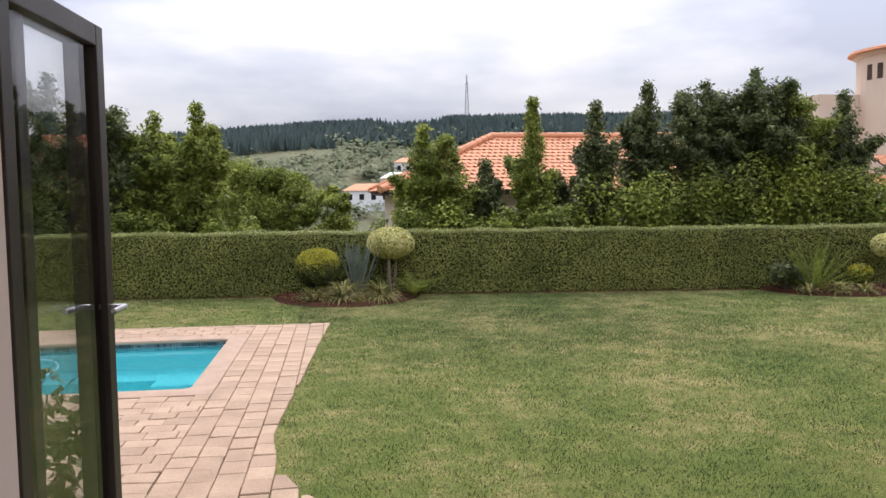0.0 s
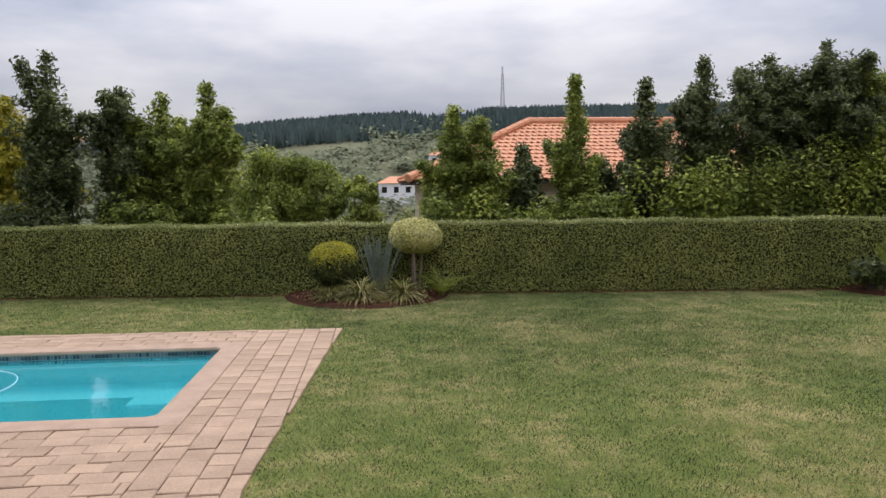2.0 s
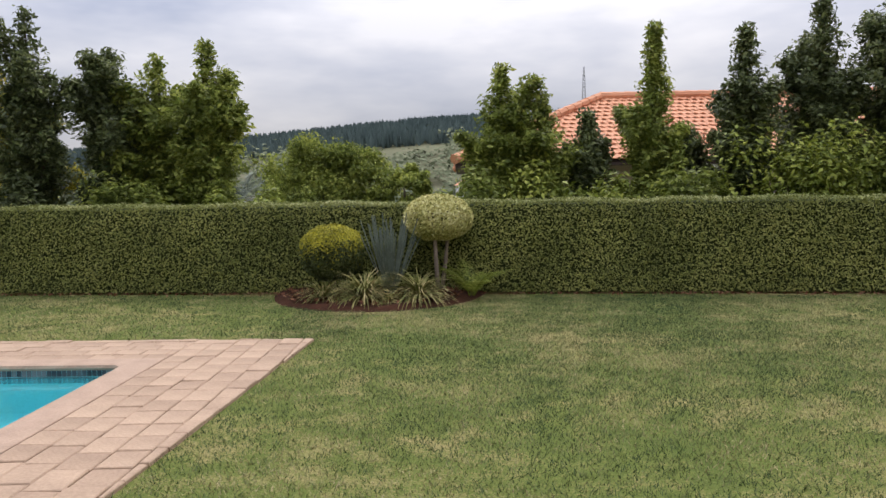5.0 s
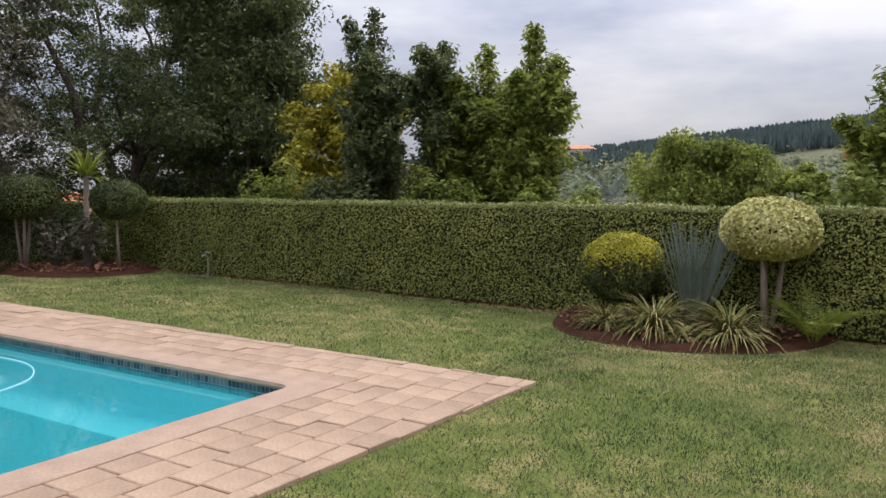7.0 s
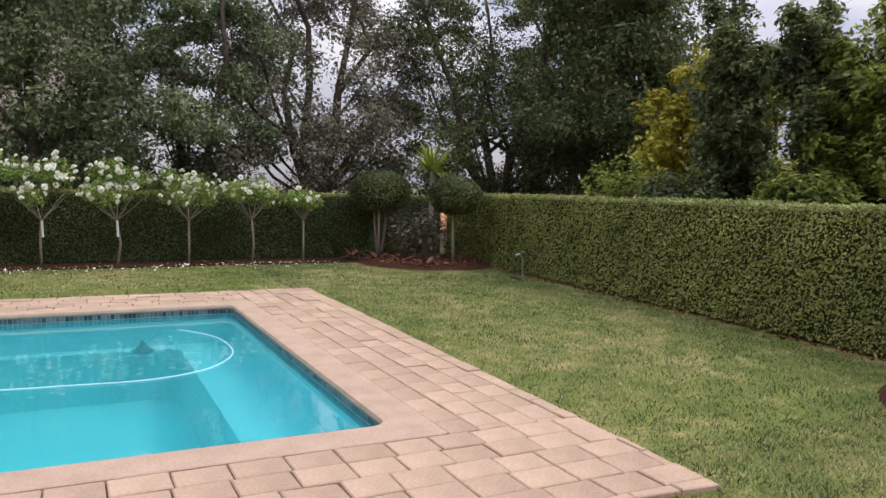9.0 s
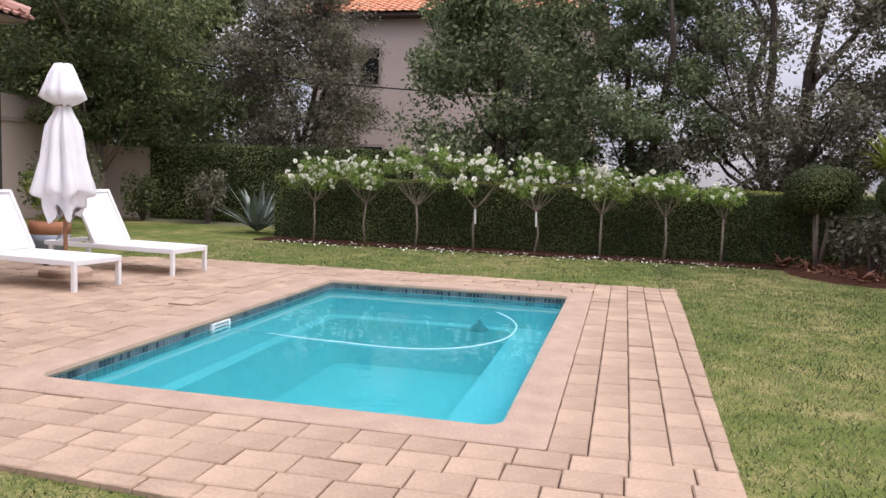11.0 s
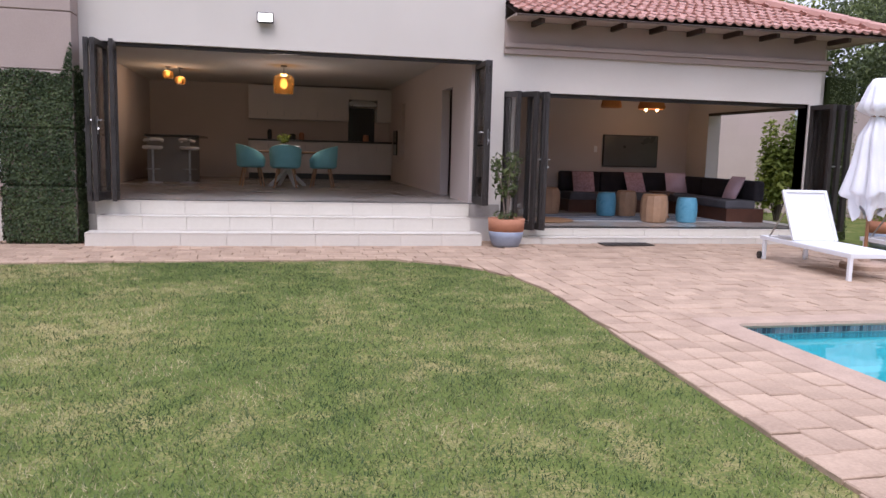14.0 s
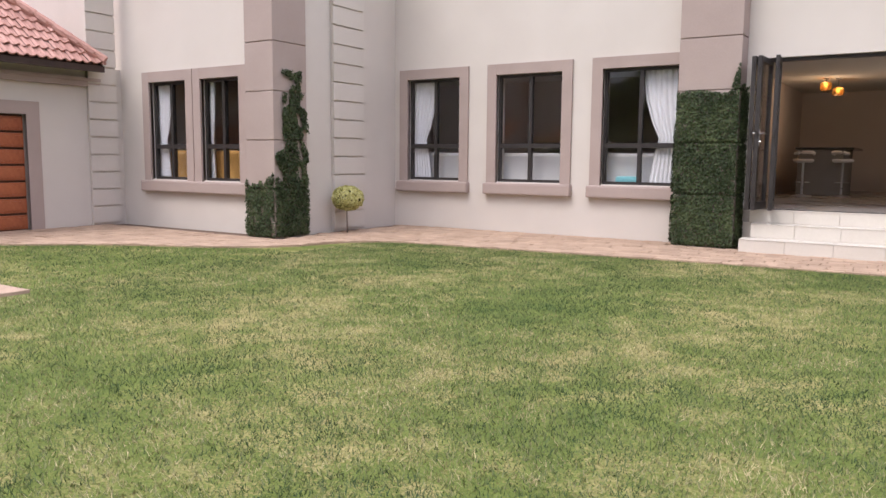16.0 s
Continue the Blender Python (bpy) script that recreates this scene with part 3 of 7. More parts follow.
def tiled_slope(name, a, b, c, d, material, parent, tile=0.26, course=0.34, rise=0.055, seg=6):
    """Pan tiles over the slope a, b (eave) and d, c (top, above a and b)."""
    a, b, c, d = (Vector(p) for p in (a, b, c, d))
    along = (b - a).normalized()
    length = (b - a).length
    nrm = along.cross(d - a).normalized()
    if nrm.z < 0:
        nrm = -nrm
    upv = nrm.cross(along).normalized()
    if upv.z < 0:
        upv = -upv
    height = (d - a).dot(upv)
    d0, c0 = (d - a).dot(along), (c - a).dot(along)
    rows = max(1, round(height / course))
    vs = []
    for r in range(rows):
        h0, h1 = height * r / rows, height * (r + 1) / rows + 0.03
        lo = d0 * (h0 / height)
        hi = length + (c0 - length) * (h0 / height)
        cols = max(1, round((hi - lo) / tile))
        w = (hi - lo) / cols
        for q in range(cols):
            s0 = lo + w * q
            jit = random.uniform(-0.006, 0.006)
            prof = []
            for i in range(seg + 1):
                u = i / seg
                prof.append((s0 + w * u * 1.02, rise * max(-0.25, math.sin(2 * math.pi * (u * 0.96 + 0.02))) + jit))
            for i in range(seg):
                (s, z), (s2, z2) = prof[i], prof[i + 1]
                lift0, lift1 = 0.035, 0.0
                p = [a + along * s + upv * h0 + nrm * (z + lift0), a + along * s2 + upv * h0 + nrm * (z2 + lift0),
                     a + along * s2 + upv * h1 + nrm * (z2 + lift1), a + along * s + upv * h1 + nrm * (z + lift1)]
                vs.append(p)
                vs.append([a + along * s + upv * h0 + nrm * (z + lift0 - 0.028), a + along * s2 + upv * h0 + nrm * (z2 + lift0 - 0.028), p[1], p[0]])
    me = quads_mesh(name, np.array([[tuple(q) for q in f] for f in vs]), material)
    bm = bmesh.new()
    under = [bm.verts.new(p - nrm * 0.05) for p in ((a, b, d) if (c - d).length < 0.01 else (a, b, c, d))]
    bm.faces.new(under)
    part("roof_deck", bm, M_RAFTER, parent)
    ob = part(name, me, material, parent)
    return tagged(ob, kind="stuff")


def ridge(a, b, material, parent, r=0.10, step=0.36):
    """Half-round caps along a hip or ridge."""
    a, b = Vector(a), Vector(b)
    n = max(1, round((b - a).length / step))
    for i in range(n):
        p, q = a.lerp(b, i / n), a.lerp(b, (i + 1.06) / n)
        part("ridge_cap", tube(bmesh.new(), [p, q], [r * 1.12, r], 8), material, parent)

# ---- ground, lawn, paving, pool ----
POOL = (-7.8, -2.79, 6.13, 9.12)
EDGE_X = [(-1.0, -1.2), (2.02, 0.1), (2.2, -0.6), (2.5, -1.1), (3.0, -1.42), (3.5, -1.62), (4.3, -1.74), (5.1, -1.70), (6.8, -1.57), (8.5, -1.46), (10.6, -1.30)]
EDGE_Y = [(-0.2, 2.02), (3.2, 2.1), (6.4, 2.35), (8.7, 2.6), (9.2, 3.1), (9.5, 4.1), (10.2, 4.75), (11.8, 5.5), (13.2, 6.6), (14.9, 8.6)]


def along(table, u):
    return float(np.interp(u, [r[0] for r in table], [r[1] for r in table]))


def edge_x(y):
    return along(EDGE_X[1:], y)


def edge_y(x):
    return along(EDGE_Y, x)


def hedge_y(x):
    """The line of the long hedge's front foot."""
    return 13.62 - 0.075 * x if x < 3 else 13.4 - 0.11 * (x - 3)


def paved(x, y):
    if x < -0.2:
        west = -9.1 if y > 3.6 else -9.1 + (3.6 - y) * 0.55
        return west < x < edge_x(y) and y < 10.42 - 0.02 * (x + 9)
    return y < edge_y(x)


def bedded(x, y):
    return ((x + 1.0) / 1.58) ** 2 + ((y - 13.75) / 1.62) ** 2 < 1 or ((x - 9.6) / 1.75) ** 2 + ((y - 12.8) / 1.35) ** 2 < 1 or y > hedge_y(x) - 0.1 \
        or ((x + 12.3) / 1.55) ** 2 + ((y - 13.7) / 1.35) ** 2 < 1 or x < -12.75


def ground_z(x, y):
    z = -0.025
    if y > 16:
        z -= min(12.0, (y - 16) * 0.13)
    if x < -20:
        z -= min(4.0, (-20 - x) * 0.04)
    if y > 150:
        ridge_h = 47 + 0.05 * (x - 50) if x < 50 else 47 + 0.02 * (x - 50)
        u = min(1.0, (y - 150) / 250)
        z += max(20.0, min(60.0, ridge_h)) * (u * u * (3 - 2 * u)) ** 0.8
    return z


xs = sorted(set([-3000, -1500, -800, -500] + list(range(-400, 401, 20)) + list(range(-30, 31, 2)) + [POOL[0] - 0.1, POOL[1] + 0.1] + [500, 800, 1500, 3000]))
ys = sorted(set([-3000, -1500, -700, -300, -100, -50, -25] + list(range(-14, 30, 2)) + list(range(30, 150, 12)) + list(range(150, 420, 10)) + [POOL[2] - 0.1, POOL[3] + 0.1, 440, 500, 650, 900, 1500, 3000]))
bm = bmesh.new()
grid = [[bm.verts.new((x, y, ground_z(x, y) + (noise.noise((x * 0.02, y * 0.02, 0)) * 2.5 if y > 160 else 0))) for y in ys] for x in xs]
for i in range(len(xs) - 1):
    for j in range(len(ys) - 1):
        cx, cy = (xs[i] + xs[i + 1]) / 2, (ys[j] + ys[j + 1]) / 2
        if POOL[0] - 0.2 < cx < POOL[1] + 0.2 and POOL[2] - 0.2 < cy < POOL[3] + 0.2:
            continue
        f = bm.faces.new((grid[i][j], grid[i + 1][j], grid[i + 1][j + 1], grid[i][j + 1]))
        f.material_index = 0 if -16 < cx < 20 and -12 < cy < 18 else 1


def lawn_soil():
    m, n, l, p = nodes_of("lawn")
    tc = n.new("ShaderNodeTexCoord")
    facs = []
    for s, d in ((0.55, 4), (3.5, 4), (60.0, 3)):
        t = n.new("ShaderNodeTexNoise")
        t.inputs["Scale"].default_value, t.inputs["Detail"].default_value = s, d
        l.new(tc.outputs["Object"], t.inputs["Vector"])
        facs.append(t)
    a = n.new("ShaderNodeMath")
    a.operation = "MULTIPLY_ADD"
    a.inputs[1].default_value = 0.4
    b = n.new("ShaderNodeMath")
    b.operation = "MULTIPLY_ADD"
    b.inputs[1].default_value = 0.35
    c = n.new("ShaderNodeMath")
    c.operation = "MULTIPLY"
    c.inputs[1].default_value = 0.35
    l.new(facs[2].outputs["Fac"], c.inputs[0])
    l.new(facs[1].outputs["Fac"], b.inputs[0])
    l.new(c.outputs[0], b.inputs[2])
    l.new(facs[0].outputs["Fac"], a.inputs[0])
    l.new(b.outputs[0], a.inputs[2])
    r = n.new("ShaderNodeValToRGB")
    r.color_ramp.elements[0].position, r.color_ramp.elements[0].color = 0.36, (0.069, 0.107, 0.024, 1)
    r.color_ramp.elements[1].position, r.color_ramp.elements[1].color = 0.68, (0.33, 0.275, 0.12, 1)
    e = r.color_ramp.elements.new(0.55)
    e.color = (0.139, 0.167, 0.042, 1)
    l.new(a.outputs[0], r.inputs["Fac"])
    l.new(r.outputs["Color"], p.inputs["Base Color"])
    p.inputs["Roughness"].default_value = 0.95
    p.inputs["Specular IOR Level"].default_value = 0.1
    bu = n.new("ShaderNodeBump")
    bu.inputs["Strength"].default_value, bu.inputs["Distance"].default_value = 0.8, 0.03
    l.new(facs[2].outputs["Fac"], bu.inputs["Height"])
    l.new(bu.outputs["Normal"], p.inputs["Normal"])
    return m


M_LAWN = lawn_soil()
ground_me = finish("ground", bm, M_LAWN)
ground_me.materials.append(surf("dry_veld", (0.095, 0.11, 0.06), (0.22, 0.20, 0.125), 0.95, scale=0.03, fine=0.6, bump=0.2, spec=0.1))
ground = tagged(new("ground", ground_me), "mown lawn with dry patches, and veld falling away beyond it", "ground", kind="structure")

# the bed that the pavers lie in: a grid of cells over the paved area
bm = bmesh.new()
seen = {}


def corner(x, y):
    k = (round(x, 3), round(y, 3))
    if k not in seen:
        seen[k] = bm.verts.new((x, y, -0.018))
    return seen[k]


step = 0.25
for i in range(int((15 + 9.5) / step)):
    for j in range(int(11 / step)):
        x, y = -9.5 + i * step, -0.05 + j * step
        if all(paved(x + u, y + w) for u in (-0.04, step + 0.04) for w in (-0.04, step + 0.04)) and not (POOL[0] - 0.12 < x + step / 2 < POOL[1] + 0.12 and POOL[2] - 0.12 < y + step / 2 < POOL[3] + 0.12):
            bm.faces.new([corner(x, y), corner(x + step, y), corner(x + step, y + step), corner(x, y + step)])
pavement = tagged(part("pavement", bm, M_JOINT), "pinkish clay paving round the pool and along the house", "paving", kind="structure")

# pool shell, ledges, waterline tiles, coping, water
px0, px1, py0, py1 = POOL


def ring(x0, x1, y0, y1, r, z, seg=6):
    pts = []
    for cx, cy, a0 in ((x1 - r, y1 - r, 0), (x0 + r, y1 - r, 90), (x0 + r, y0 + r, 180), (x1 - r, y0 + r, 270)):
        for k in range(seg + 1):
            a = radians(a0 + 90 * k / seg)
            pts.append((cx + r * math.cos(a), cy + r * math.sin(a), z))
    return pts


def loops(bm, rows, close_first=False, close_last=False):
    made = [[bm.verts.new(p) for p in row] for row in rows]
    for u, w in zip(made, made[1:]):
        k = len(u)
        for i in range(k):
            bm.faces.new((u[i], u[(i + 1) % k], w[(i + 1) % k], w[i]))
    if close_first:
        bm.faces.new(made[0])
    if close_last:
        bm.faces.new(made[-1])
    return bm


bm = loops(bmesh.new(), [ring(px0, px1, py0, py1, 0.11, -0.02), ring(px0, px1, py0, py1, 0.11, -0.42), ring(px0 + 0.12, px1 - 0.12, py0 + 0.12, py1 - 0.62, 0.2, -0.44),
                         ring(px0 + 0.16, px1 - 0.16, py0 + 0.16, py1 - 0.66, 0.2, -1.0)], close_last=True)
bmesh.ops.reverse_faces(bm, faces=bm.faces[:])
for f in bm.faces:
    f.material_index = 1 if f.calc_center_median().z > -0.5 else 0
me = finish("pool_shell", bm, M_SHELL)
me.materials.append(M_SHELLP)
pool = tagged(new("swimming_pool", me), "sunken swimming pool with turquoise shell and full of water", "pool")
bm = loops(bmesh.new(), [ring(px0 - 0.26, px1 + 0.26, py0 - 0.26, py1 + 0.26, 0.03, -0.03), ring(px0 - 0.26, px1 + 0.26, py0 - 0.26, py1 + 0.26, 0.03, 0.006), ring(px0 - 0.25, px1 + 0.25, py0 - 0.25, py1 + 0.25, 0.03, 0.012), ring(px0 - 0.03, px1 + 0.03, py0 - 0.03, py1 + 0.03, 0.13, 0.020),
                         ring(px0 + 0.012, px1 - 0.012, py0 + 0.012, py1 - 0.012, 0.11, 0.013), ring(px0 + 0.022, px1 - 0.022, py0 + 0.022, py1 - 0.022, 0.10, -0.012), ring(px0 + 0.012, px1 - 0.012, py0 + 0.012, py1 - 0.012, 0.10, -0.034)])
part("coping", bm, M_COPING, pool, "rounded pinkish coping")
vs = []
per = ring(px0 + 0.006, px1 - 0.006, py0 + 0.006, py1 - 0.006, 0.11, 0)
for p, q in zip(per, per[1:] + per[:1]):
    p, q = Vector(p), Vector(q)
    n_t = max(1, round((q - p).length / 0.045))
    for i in range(n_t):
        u, w = p.lerp(q, i / n_t + 0.04 / n_t), p.lerp(q, (i + 1) / n_t - 0.04 / n_t)
        for z0 in (-0.088, -0.148):
            vs.append([(u.x, u.y, z0), (w.x, w.y, z0), (w.x, w.y, z0 + 0.054), (u.x, u.y, z0 + 0.054)])
tagged(part("waterline_tiles", quads_mesh("waterline_tiles", np.array(vs), M_MOSAIC), M_MOSAIC, pool, "dark blue mosaic band"), kind="stuff")
bm = bmesh.new()
bm.faces.new([bm.verts.new(p) for p in ring(px0 + 0.004, px1 - 0.004, py0 + 0.004, py1 - 0.004, 0.11, -0.095)])
water = part("water", bm, M_WATER, pool, "still clear water")
water.visible_shadow = False
part("corner_step", boxes((px1 - 0.95, px1 - 0.13, py1 - 0.98, py1 - 0.6, -0.75, -0.43), bev=0.04), M_SHELLP, pool, "pale submerged step")
part("skimmer", boxes((-5.22, -4.9, py0 - 0.01, py0 + 0.03, -0.12, -0.105), (-5.22, -4.9, py0 - 0.01, py0 + 0.03, -0.055, -0.04), (-5.22, -5.19, py0 - 0.01, py0 + 0.03, -0.105, -0.055), (-4.93, -4.9, py0 - 0.01, py0 + 0.03, -0.105, -0.055), (-5.19, -4.93, py0 - 0.01, py0 + 0.012, -0.09, -0.072)), M_WHITE, pool, "white skimmer mouth")

# pool hose: floats in a long curve from the skimmer, with the cleaner head on the floor
cu = bpy.data.curves.new("hose", "CURVE")
cu.dimensions = "3D"
cu.bevel_depth = 0.0065
sp = cu.splines.new("BEZIER")
hose_pts = [(-5.12, 6.18, -0.11), (-4.88, 7.3, -0.09), (-4.9, 8.15, -0.09), (-5.28, 8.58, -0.09), (-6.02, 8.74, -0.09), (-6.7, 8.55, -0.09), (-7.1, 8.3, -0.13), (-7.45, 8.1, -0.32)]
sp.bezier_points.add(len(hose_pts) - 1)
for bp, p in zip(sp.bezier_points, hose_pts):
    bp.co = p
    bp.handle_left_type = bp.handle_right_type = "AUTO"
cu.materials.append(M_HOSE)
hose = tagged(new("pool_hose", cu), "pale blue suction hose floating on the pool water", "hose")
cleaner = tagged(part("pool_cleaner", lathe(bmesh.new(), [(0.10, 0), (0.12, 0.02), (0.08, 0.05), (0.03, 0.09), (0.02, 0.13)], 16, (-7.56, 8.1, -0.438)), surf("cleaner_plastic", (0.03, 0.11, 0.13), (0.06, 0.17, 0.19), 0.6, scale=9, bump=0.05)), "dark pool cleaner resting on the pool ledge", "pool cleaner")

# ---- house: walls with their openings ----
WALL_H = 6.4


def wall_x(name, x0, x1, y0, y1, z0, z1, holes, material=M_PLASTER, label="beige plastered outside wall"):
    """A wall along x with rectangular holes (x0, x1, z0, z1)."""
    bm = bmesh.new()
    cuts = sorted({x0, x1, *[h[0] for h in holes], *[h[1] for h in holes]})
    for a, b in zip(cuts, cuts[1:]):
        mid = (a + b) / 2
        z = z0
        for h in sorted((h for h in holes if h[0] < mid < h[1]), key=lambda h: h[2]):
            if h[2] > z:
                box(bm, a, b, y0, y1, z, h[2])
            z = h[3]
        if z < z1:
            box(bm, a, b, y0, y1, z, z1)
    bmesh.ops.remove_doubles(bm, verts=bm.verts, dist=0.0005)
    return tagged(part(name, bm, material), label, "wall", kind="structure")


def wall_y(name, y0, y1, x0, x1, z0, z1, holes, material=M_PLASTER, label="beige plastered outside wall"):
    ob = wall_x(name, y0, y1, -x1, -x0, z0, z1, holes, material, label)
    for v in ob.data.vertices:
        v.co = Vector((-v.co.y, v.co.x, v.co.z))
    ob.data.flip_normals()
    return ob


OPEN = (-2.1, 3.7, 0.6, 2.88)
TVO = (-8.05, -2.47, 0.22, 2.42)
WIN = [(4.86, 6.14, 0.92, 2.86), (6.88, 8.18, 0.92, 2.86), (8.97, 10.17, 0.92, 2.86)]
WIN2 = [(11.55, 12.55, 0.9, 2.72), (12.95, 14.0, 0.9, 2.72)]
wall_x("wall_south_main", -2.44, 10.8, -0.3, 0.0, -0.05, WALL_H, [OPEN] + WIN)
wall_x("wall_tv_front", -8.25, -2.44, -0.3, -0.004, -0.05, 3.42, [TVO])
wall_y("wall_return", 0.0, 2.8, 10.5, 10.8, -0.05, WALL_H, [])
wall_x("wall_wing", 10.5, 15.2, 2.8, 3.1, -0.05, WALL_H, WIN2)
wall_y("wall_garage", 3.1, 11.0, 14.9, 15.2, -0.05, 3.0, [(5.02, 7.98, -0.05, 2.05)])
wall_x("wall_wing_upper", 15.2, 20.0, 2.8, 3.08, 3.0, WALL_H, [])
wall_y("wall_upper_side", -12.0, -0.3, -2.74, -2.44, 0.0, WALL_H, [])
wall_x("wall_north_back", -2.74, 15.2, -12.3, -12.0, -0.05, WALL_H, [])
wall_y("wall_east_back", -12.0, 2.8, 14.9, 15.2, -0.05, WALL_H, [])
bm = boxes((-2.9, 15.4, -12.5, 0.15, WALL_H, WALL_H + 0.2), (10.3, 15.4, 0.15, 3.3, WALL_H, WALL_H + 0.2))
tagged(part("roof_slab", bm, M_TAUPE), "flat roof edge of the main house", "roof", kind="structure")

# interior shells
tagged(part("floor_dining", boxes((-2.44, 4.5, -9.9, 0.02, 0.4, 0.6)), M_FLOOR), "pale polished porcelain floor of the dining room", "floor", kind="structure")
tagged(part("ceiling_dining", boxes((-2.44, 4.5, -9.9, -0.3, 3.12, 3.25)), M_CEIL), "plain pale ceiling of the dining room", "ceiling", kind="structure")
wall_y("wall_dining_west", -9.9, -0.3, -2.16, -2.0, 0.6, 3.12, [(-2.6, -1.7, 0.6, 2.6), (-7.6, -7.0, 1.2, 2.6)], M_INWALL, "plain taupe inside wall")
wall_y("wall_dining_east", -9.9, -0.3, 4.4, 4.55, 0.6, 3.12, [], M_INWALL, "plain taupe inside wall")
wall_x("wall_dining_back", -2.0, 4.4, -9.9, -9.75, 0.6, 3.12, [], M_INWALL, "plain taupe inside wall behind the kitchen")
tagged(part("floor_tv", boxes((-8.25, -2.44, -4.4, 0.02, 0.02, 0.22)), M_FLOOR), "pale porcelain floor of the open lounge", "floor", kind="structure")
tagged(part("ceiling_tv", boxes((-8.25, -2.44, -4.4, -0.3, 2.72, 2.85)), M_CEIL), "plain ceiling of the open lounge", "ceiling", kind="structure")
wall_x("wall_tv_back", -8.55, -2.44, -4.55, -4.4, -0.05, 3.42, [], M_INWALL, "plain taupe inside wall of the lounge")
wall_y("wall_tv_west", -4.4, -0.3, -8.55, -8.25, -0.05, 3.42, [(-3.55, -0.42, 0.22, 2.42)])
# rooms behind the windows
tagged(part("floor_lounge", boxes((4.55, 14.9, -5.4, -0.3, 0.3, 0.5), (10.8, 14.9, -0.3, 2.8, 0.3, 0.5)), M_FLOOR), "tiled floor of the sitting room", "floor", kind="structure")
wall_x("wall_lounge_back", 4.55, 14.9, -5.6, -5.4, 0.3, 3.3, [], M_INWALL, "plain inside wall of the sitting room")
tagged(part("ceiling_lounge", boxes((4.55, 14.9, -5.4, -0.3, 3.3, 3.4), (10.8, 14.9, -0.3, 2.8, 3.3, 3.4)), M_CEIL), "plain ceiling of the sitting room", "ceiling", kind="structure")

# pale tiled steps of the dining door
steps = tagged(part("steps", boxes((-1.97, 3.68, 0.0, 0.66, -0.03, 0.17), (-1.86, 3.58, 0.0, 0.34, 0.17, 0.38), (-1.9, 3.66, 0.0, 0.06, 0.38, 0.585)), surf("pale_grout", (0.52, 0.475, 0.41), (0.60, 0.55, 0.48), 0.9, scale=4, bump=0.2)), "cream tiled garden steps below the folding doors", "steps", kind="structure")


def step_tiles(x0, x1, y_front, y_back, z0, z1, parent, width=0.62):
    n = max(1, round((x1 - x0) / width))
    w = (x1 - x0) / n
    rise = finish("tile", boxes((0.0025, w - 0.0025, 0, 0.012, z0 + 0.002, z1 - 0.001), bev=0.003), M_STEP)
    tread = finish("tile", boxes((0.0025, w - 0.0025, y_back - y_front + 0.002, 0.018, 0, 0.014), bev=0.004), M_STEP)
    for i in range(n):
        for me, z in ((rise, 0), (tread, z1)):
            ob = new("tile", me)
            ob.location = (x0 + i * w, y_front, z)
            ob.parent = parent


step_tiles(-1.99, 3.70, 0.665, 0.34, -0.03, 0.18, steps)
step_tiles(-1.88, 3.60, 0.345, 0.06, 0.195, 0.39, steps)
step_tiles(-1.92, 3.68, 0.065, -0.02, 0.405, 0.588, steps)
tv_step = tagged(part("sill_step", boxes((-8.2, -2.44, 0.0, 0.38, -0.03, 0.085), (-8.2, -2.44, 0.0, 0.1, 0.085, 0.2)), MATS["pale_grout"]), "cream tiled step of the lounge", "steps", kind="structure")
step_tiles(-8.2, -2.42, 0.385, 0.1, -0.03, 0.09, tv_step)
step_tiles(-8.2, -2.42, 0.105, -0.02, 0.105, 0.205, tv_step)


# ---- pilasters, window surrounds, windows ----
def pilaster(x0, x1, y0, y1, label, gap=0.79, z_first=0.82, name="pilaster"):
    t = thing(name, pose((x0 + x1) / 2, y0, 0), label, "pilaster")
    cx = (x0 + x1) / 2
    part("core", boxes((x0 - cx + 0.02, x1 - cx - 0.02, 0, y1 - y0 - 0.02, -0.05, WALL_H)), M_TAUPE, t)
    z = z_first - gap
    while z < WALL_H - 0.1:
        part("block", boxes((x0 - cx, x1 - cx, 0.003, y1 - y0, max(0.0, z + 0.008), min(WALL_H, z + gap) - 0.008), bev=0.008), M_TAUPE, t)
        z += gap
    return t


pilaster(3.84, 4.76, 0.0, 0.42, "tall taupe plastered pilaster in grooved blocks beside the windows")
pilaster(10.36, 11.0, 2.72, 3.5, "tall taupe plastered pilaster in grooved blocks at the wing's corner")


def quoins(x, y0, y1, label):
    """A raised strip of thin courses on the wall that faces the garden's side."""
    t = thing("quoin_strip", pose(x, (y0 + y1) / 2, 0), label, "pilaster")
    h = (y1 - y0) / 2
    part("core", boxes((-0.05, 0.0, -h + 0.01, h - 0.01, 0, WALL_H)), M_PLASTER, t)
    z = 0.05
    while z < WALL_H - 0.2:
        part("block", boxes((-0.085, -0.04, -h, h, z, z + 0.30), bev=0.008), M_PLASTER, t)
        z += 0.33
    return t


quoins(10.5, 1.1, 1.95, "raised strip of pale plaster courses on the return wall")
quoins(14.9, 3.25, 3.85, "raised strip of pale plaster courses beside the garage")


